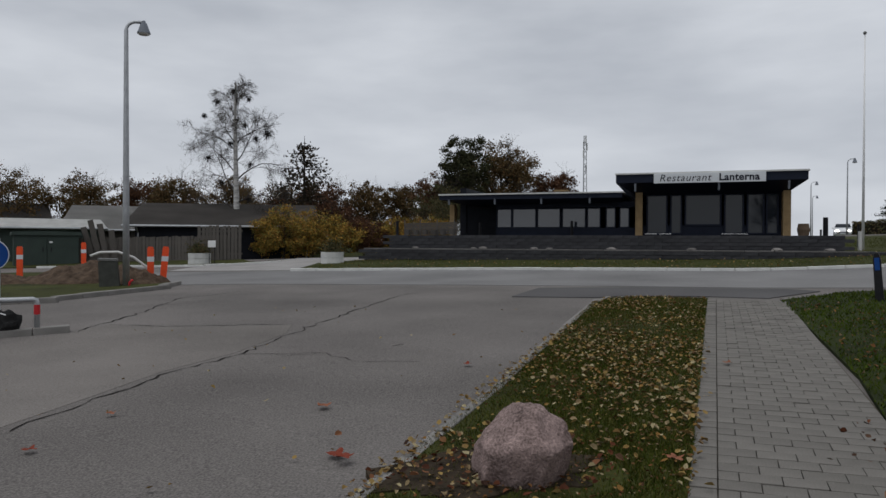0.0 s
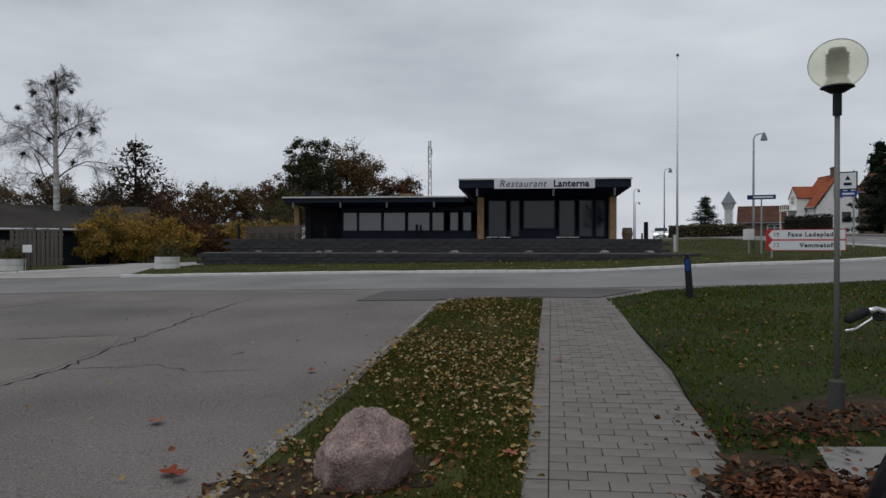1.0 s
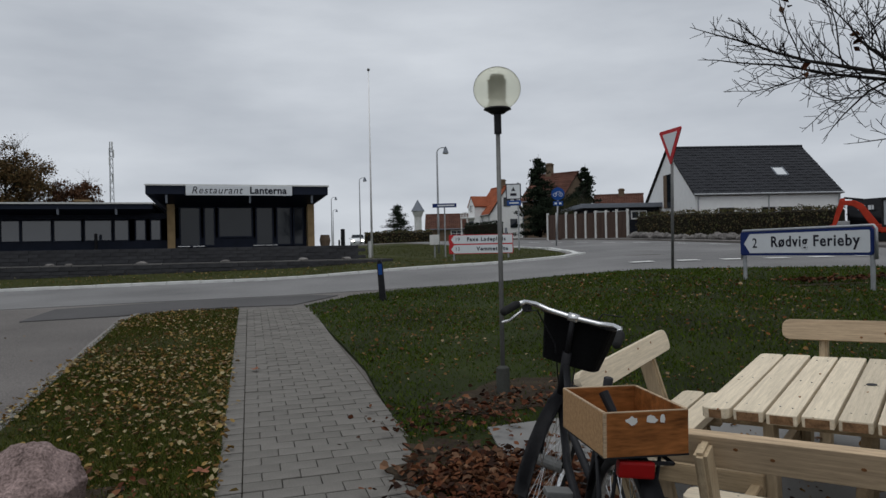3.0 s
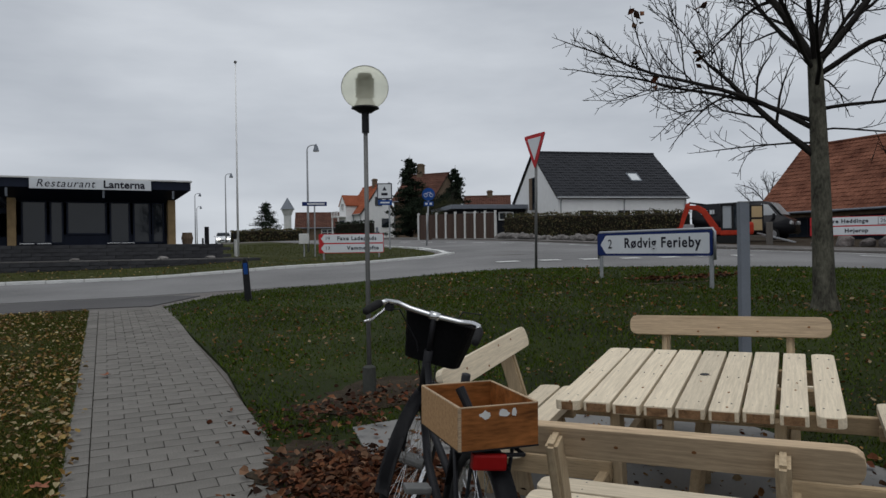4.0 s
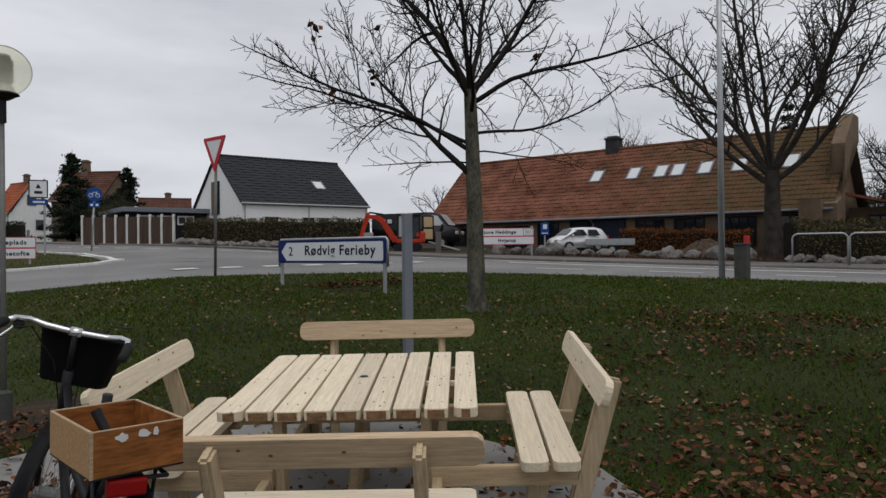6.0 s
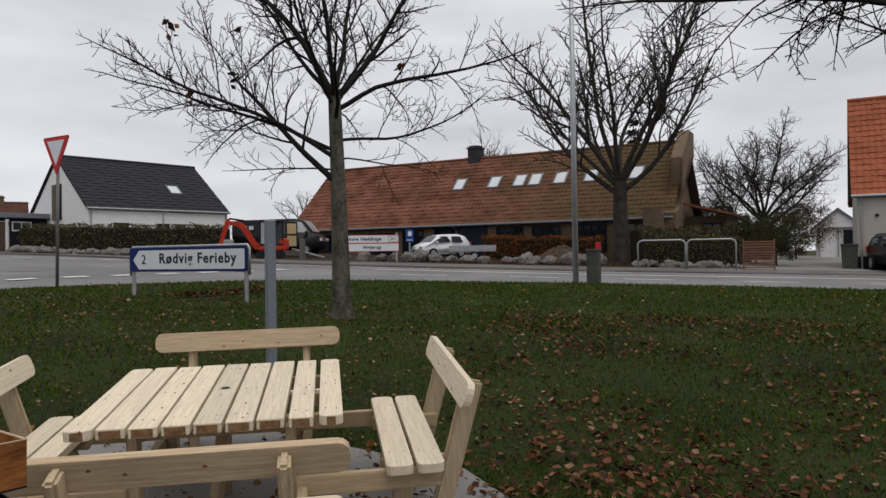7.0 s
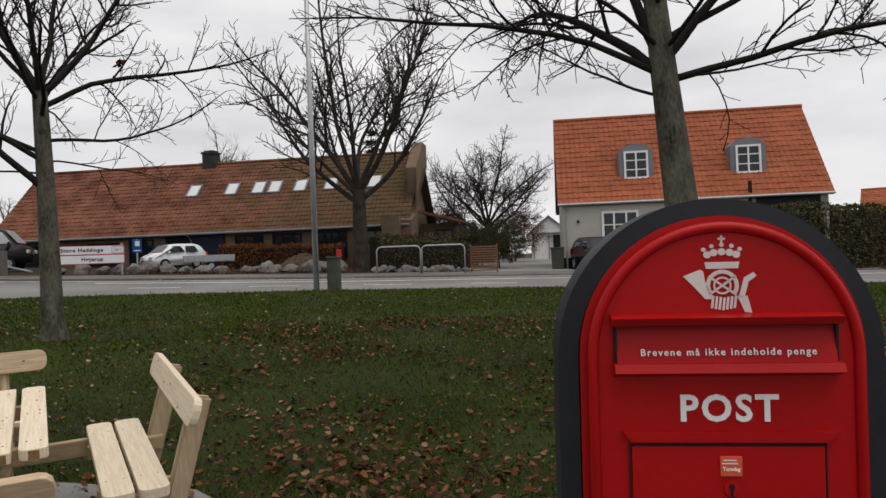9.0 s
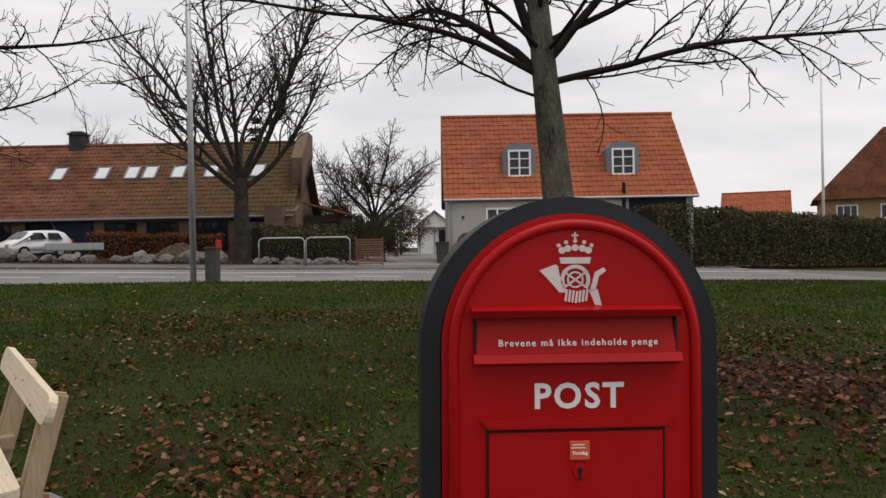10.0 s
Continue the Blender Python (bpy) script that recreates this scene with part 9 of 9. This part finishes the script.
for r in range(112):
    a = 0.07 + r * 0.14
    lay(ST_EDGE, a + rp_.gauss(0, 0.004), 0.068, 0.136, 0.135)
    b = 0.142
    if r % 2:
        lay(ST_HALF, a, b + 0.05, 0.1, 0.135)
        b += 0.105
    while b < 1.10:
        w_ = 0.205 if b + 0.21 < 1.25 else 0.1
        lay(ST_MID if w_ > 0.15 else ST_HALF, a, b + w_ / 2, w_, 0.135)
        b += w_ + 0.005
rs_ = rawmesh("paving_stones", rest_v, rest_f, M_PAVER_I, path)
tagged(rs_, "rest of the grey paving stones", "", "", "stuff")


# ---- grass and fallen leaves ----
def blades(name, poly, box_, n, h, seed, label, skip=(), dens=None):
    """Short grass blades over a lawn, one triangle each."""
    rnd = random.Random(seed)
    vs, fs = [], []
    x0, x1, y0, y1 = box_
    made = 0
    tries = 0
    while made < n and tries < n * 8:
        tries += 1
        x, y = rnd.uniform(x0, x1), rnd.uniform(y0, y1)
        if not inside(x, y, poly):
            continue
        if any((x - cx) ** 2 / rx ** 2 + (y - cy) ** 2 / ry ** 2 < 1 for cx, cy, rx, ry in skip) and rnd.random() < 0.75:
            continue
        k = noise.noise((x * 0.8, y * 0.8, seed))
        if rnd.random() > 0.75 + 0.5 * k:
            continue
        z = gz(x, y) + 0.03
        a = rnd.uniform(0, 6.283)
        hh = h * rnd.uniform(0.5, 1.3)
        w = h * 0.13
        lx, ly = rnd.gauss(0, 0.5) * hh, rnd.gauss(0, 0.5) * hh
        i = len(vs)
        vs += [(x - w * math.cos(a), y - w * math.sin(a), z), (x + w * math.cos(a), y + w * math.sin(a), z), (x + lx, y + ly, z + hh)]
        fs.append((i, i + 1, i + 2))
        made += 1
    tagged(rawmesh(name, vs, fs, L_GRASS), label, "grass", "", "stuff")


SOIL = [(0.95, 4.15, 0.75, 0.45), (4.5, 4.75, 0.75, 0.5), (3.35, 3.6, 0.55, 0.65), (6.4, -5.0, 1.7, 0.9)]
SLAB = [(4.1, 1.9, 1.65, 1.9)]
blades("grass", LAWN_A, (-0.3, 4.6, 2.8, 13.2), 95000, 0.032, 1, "short green grass of the verge", SOIL)
def lawn_blades(n, seed, a0, a1, r0, r1, label):
    """Grass of the great lawn, thinning out and growing coarser with distance from the path."""
    rnd = random.Random(seed)
    vs, fs = [], []
    made = 0
    while made < n:
        r, a = r0 + (r1 - r0) * rnd.random() ** 1.25, radians(rnd.uniform(a0, a1))
        x, y = 1.1 + r * math.sin(a), r * math.cos(a)
        made += 1
        if not inside(x, y, LAWN_B) or inside(x, y, SLAB_POLY):
            continue
        if any((x - cx) ** 2 / rx ** 2 + (y - cy) ** 2 / ry ** 2 < 1 for cx, cy, rx, ry in SOIL) and rnd.random() < 0.75:
            continue
        if rnd.random() > 0.8 + 0.5 * noise.noise((x * 0.8, y * 0.8, 2)):
            continue
        z = gz(x, y) + 0.032
        w = rnd.uniform(0, 6.283)
        hh = (0.026 + 0.0011 * r) * rnd.uniform(0.4, 1.3)
        ww = 0.0036 + 0.0006 * r
        lx, ly = rnd.gauss(0, 0.5) * hh, rnd.gauss(0, 0.5) * hh
        i = len(vs)
        vs += [(x - ww * math.cos(w), y - ww * math.sin(w), z), (x + ww * math.cos(w), y + ww * math.sin(w), z), (x + lx, y + ly, z + hh)]
        fs.append((i, i + 1, i + 2))
    tagged(rawmesh("grass", vs, fs, L_LUSH), label, "grass", "", "stuff")


lawn_blades(430000, 2, 14, 150, 3.0, 27, "short green grass of the lawn")
blades("grass", LAWN_REST, (-6, 15.5, 20, 30), 14000, 0.06, 5, "short grass of the terrace verge")
blades("grass", LAWN_CORNER, (15, 26, 19, 45), 12000, 0.07, 6, "short grass of the road corner")


def fallen(points, size, rnd):
    """Dry leaves with a pointed tip, a stalk end and sides that curl up unevenly."""
    vs, fs = [], []
    for p in points:
        s = size * rnd.uniform(0.45, 1.25)
        n = Vector((rnd.gauss(0, 0.35), rnd.gauss(0, 0.35), 1)).normalized()
        a = n.orthogonal().normalized()
        a.rotate(Matrix.Rotation(rnd.uniform(0, 6.28), 3, n))
        b = n.cross(a)
        c1, c2, wd = rnd.uniform(-0.05, 0.4), rnd.uniform(-0.05, 0.4), rnd.uniform(0.22, 0.42)
        i = len(vs)
        p = Vector(p)
        for u, v, h in ((-0.5, 0, 0.05), (-0.2, wd, c1), (0.22, wd * 0.8, c1 * 1.2), (0.55, 0, rnd.uniform(-0.05, 0.3)), (0.22, -wd * 0.8, c2 * 1.2), (-0.2, -wd, c2), (0.0, 0, 0)):
            vs.append(tuple(p + a * s * u + b * s * v + n * s * h))
        fs += [(i, i + 6, i + 1), (i + 1, i + 6, i + 2), (i + 2, i + 6, i + 3), (i + 3, i + 6, i + 4), (i + 4, i + 6, i + 5), (i + 5, i + 6, i)]
    return vs, fs


def litter(name, n, where, size, seed, material, label, lift=0.05):
    """Fallen leaves lying flat and curled, one joined mesh."""
    rnd = random.Random(seed)
    pts = []
    while len(pts) < n:
        x, y = where(rnd)
        pts.append((x, y, gz(x, y) + lift + rnd.uniform(0, 0.02)))
    v, f = fallen(pts, size, rnd)
    tagged(rawmesh(name, v, f, material), label, "leaves", "", "stuff")


def in_lawn(poly, x0, x1, y0, y1, k=0.0, seed=0):
    def pick(rnd):
        while True:
            x, y = rnd.uniform(x0, x1), rnd.uniform(y0, y1)
            if inside(x, y, poly) and rnd.random() < 0.5 + k * noise.noise((x * 0.7, y * 0.7, seed)):
                return x, y
    return pick


def blob(cx, cy, sx, sy):
    return lambda rnd: (rnd.gauss(cx, sx), rnd.gauss(cy, sy))


def line_of(x0, y0, x1, y1, s):
    def pick(rnd):
        k = rnd.random()
        return x0 + (x1 - x0) * k + rnd.gauss(0, s), y0 + (y1 - y0) * k + rnd.gauss(0, s)
    return pick


litter("fallen_leaves", 3000, in_lawn(LAWN_A, -0.2, 4.5, 2.9, 13, 1.1, 1), 0.042, 1, L_YELLOW, "small yellow leaves on the verge", 0.05)
litter("fallen_leaves", 3000, in_lawn(LAWN_A, -0.2, 4.5, 2.9, 13, 0.8, 3), 0.02, 31, L_FALLEN, "crumbled brown leaf bits on the verge", 0.05)
litter("fallen_leaves", 260, line_of(0.28, 3.7, 1.65, 8.8, 0.05), 0.04, 2, L_YELLOW, "yellow leaves gathered along the kerb", 0.05)
litter("fallen_leaves", 170, line_of(1.95, 3.9, 3.2, 8.5, 0.05), 0.045, 3, L_YELLOW, "yellow leaves along the path edge", 0.05)
litter("fallen_leaves", 3600, in_lawn(LAWN_B, 2.9, 12, -3.5, 12.5, 0.9, 4), 0.042, 4, L_FALLEN, "brown leaves scattered on the lawn", 0.05)
litter("fallen_leaves", 4500, in_lawn(LAWN_B, 2.9, 9, -5, 10, 0.9, 8), 0.02, 32, L_FALLEN, "crumbled pale leaf bits on the lawn", 0.05)
litter("fallen_leaves", 5200, in_lawn(LAWN_B, 4.4, 12.0, -8, 1.6, 1.3, 5), 0.056, 5, L_RUST, "rust brown leaves scattered below the maple", 0.05)
litter("fallen_leaves", 1300, in_lawn(LAWN_B, 9, 20, -16, 12, 0.6, 6), 0.06, 6, L_FALLEN, "brown leaves scattered far on the lawn", 0.06)
litter("fallen_leaves", 2600, blob(3.32, 3.22, 0.22, 0.25), 0.055, 7, L_RUST, "drift of rust brown leaves beside the path", 0.06)
litter("fallen_leaves", 160, blob(0.95, 4.15, 0.4, 0.25), 0.045, 21, L_RUST, "brown leaves round the boulder", 0.065)
litter("fallen_leaves", 420, blob(4.1, 4.45, 0.5, 0.25), 0.05, 8, L_RUST, "brown leaves round the lamp foot", 0.08)
litter("fallen_leaves", 2600, blob(6.4, -4.8, 1.2, 0.75), 0.06, 9, L_RUST, "brown leaves round the bare soil", 0.085)
litter("fallen_leaves", 600, line_of(5.6, 0.4, 4.8, -0.9, 0.4), 0.055, 10, L_RUST, "rust leaves along the slab edge", 0.085)
litter("fallen_leaves", 260, line_of(12.0, 7.3, 14.2, 6.7, 0.15), 0.09, 11, L_RUST, "brown leaves below the direction sign", 0.09)
litter("fallen_leaves", 1400, line_of(31.2, 8.0, 31.0, -0.5, 0.5), 0.1, 12, L_RUST, "brown leaves along the boulders", 0.09)
litter("fallen_leaves", 1500, line_of(29.2, -17, 36.5, -40, 0.5), 0.12, 13, L_RUST, "brown leaves below the tall hedge", 0.09)
litter("fallen_leaves", 60, lambda r: (r.uniform(-4, 2), r.uniform(3, 12)), 0.04, 14, L_YELLOW, "single leaves blown over the asphalt", 0.02)
litter("fallen_leaves", 120, lambda r: (r.uniform(2.4, 5.6), r.uniform(0.3, 3.8)), 0.05, 15, L_RUST, "single leaves on the slabs", 0.07)
litter("fallen_leaves", 500, in_lawn(LAWN_REST, -6, 15, 20, 30), 0.07, 16, L_YELLOW, "pale leaves on the terrace verge", 0.08)


def maple_leaf(x, y, s, rz, material, lift=0.03):
    """A large lobed leaf, curled at its tips."""
    bm = B()
    n = 30
    c = bm.verts.new((0, 0, 0))
    rim = []
    for k in range(n):
        a = 2 * math.pi * k / n
        r = s * (0.55 + 0.45 * abs(math.cos(2.5 * a)) ** 1.5) * (0.75 if math.cos(a) < -0.8 else 1)
        rim.append(bm.verts.new((r * math.cos(a), r * math.sin(a), 0.35 * s * (r / s) ** 2 * (0.5 + 0.5 * math.sin(3 * a + rz)))))
    for k in range(n):
        bm.faces.new((c, rim[k], rim[(k + 1) % n]))
    ob = finish("maple_leaf", bm, material)
    ob.matrix_basis = pose(x, y, gz(x, y) + lift, 0, 0, rz)
    tagged(ob, "large red-brown maple leaf lying on the ground", "leaf", "large fallen leaves")


M_LEAFRED = mat("maple_leaf_red", (0.16, 0.035, 0.02), 0.8, 0.3, 20, 80, 0.2)
M_LEAFTAN = mat("maple_leaf_tan", (0.2, 0.08, 0.045), 0.8, 0.3, 20, 80, 0.2)
for x, y, s, r, m, l in ((-0.35, 5.55, 0.09, 20, M_LEAFTAN, 0.03), (0.02, 4.42, 0.10, 70, M_LEAFRED, 0.03), (0.10, 4.32, 0.09, 160, M_LEAFRED, 0.05), (0.66, 7.15, 0.075, 10, M_LEAFRED, 0.03), (-1.95, 4.45, 0.07, 90, M_LEAFRED, 0.03), (3.08, 7.05, 0.07, 45, M_LEAFTAN, 0.06), (1.98, 4.30, 0.08, 15, M_LEAFTAN, 0.07), (-1.9, 5.3, 0.06, 40, M_LEAFTAN, 0.03)):
    maple_leaf(x, y, s * 0.72, r, m, l)
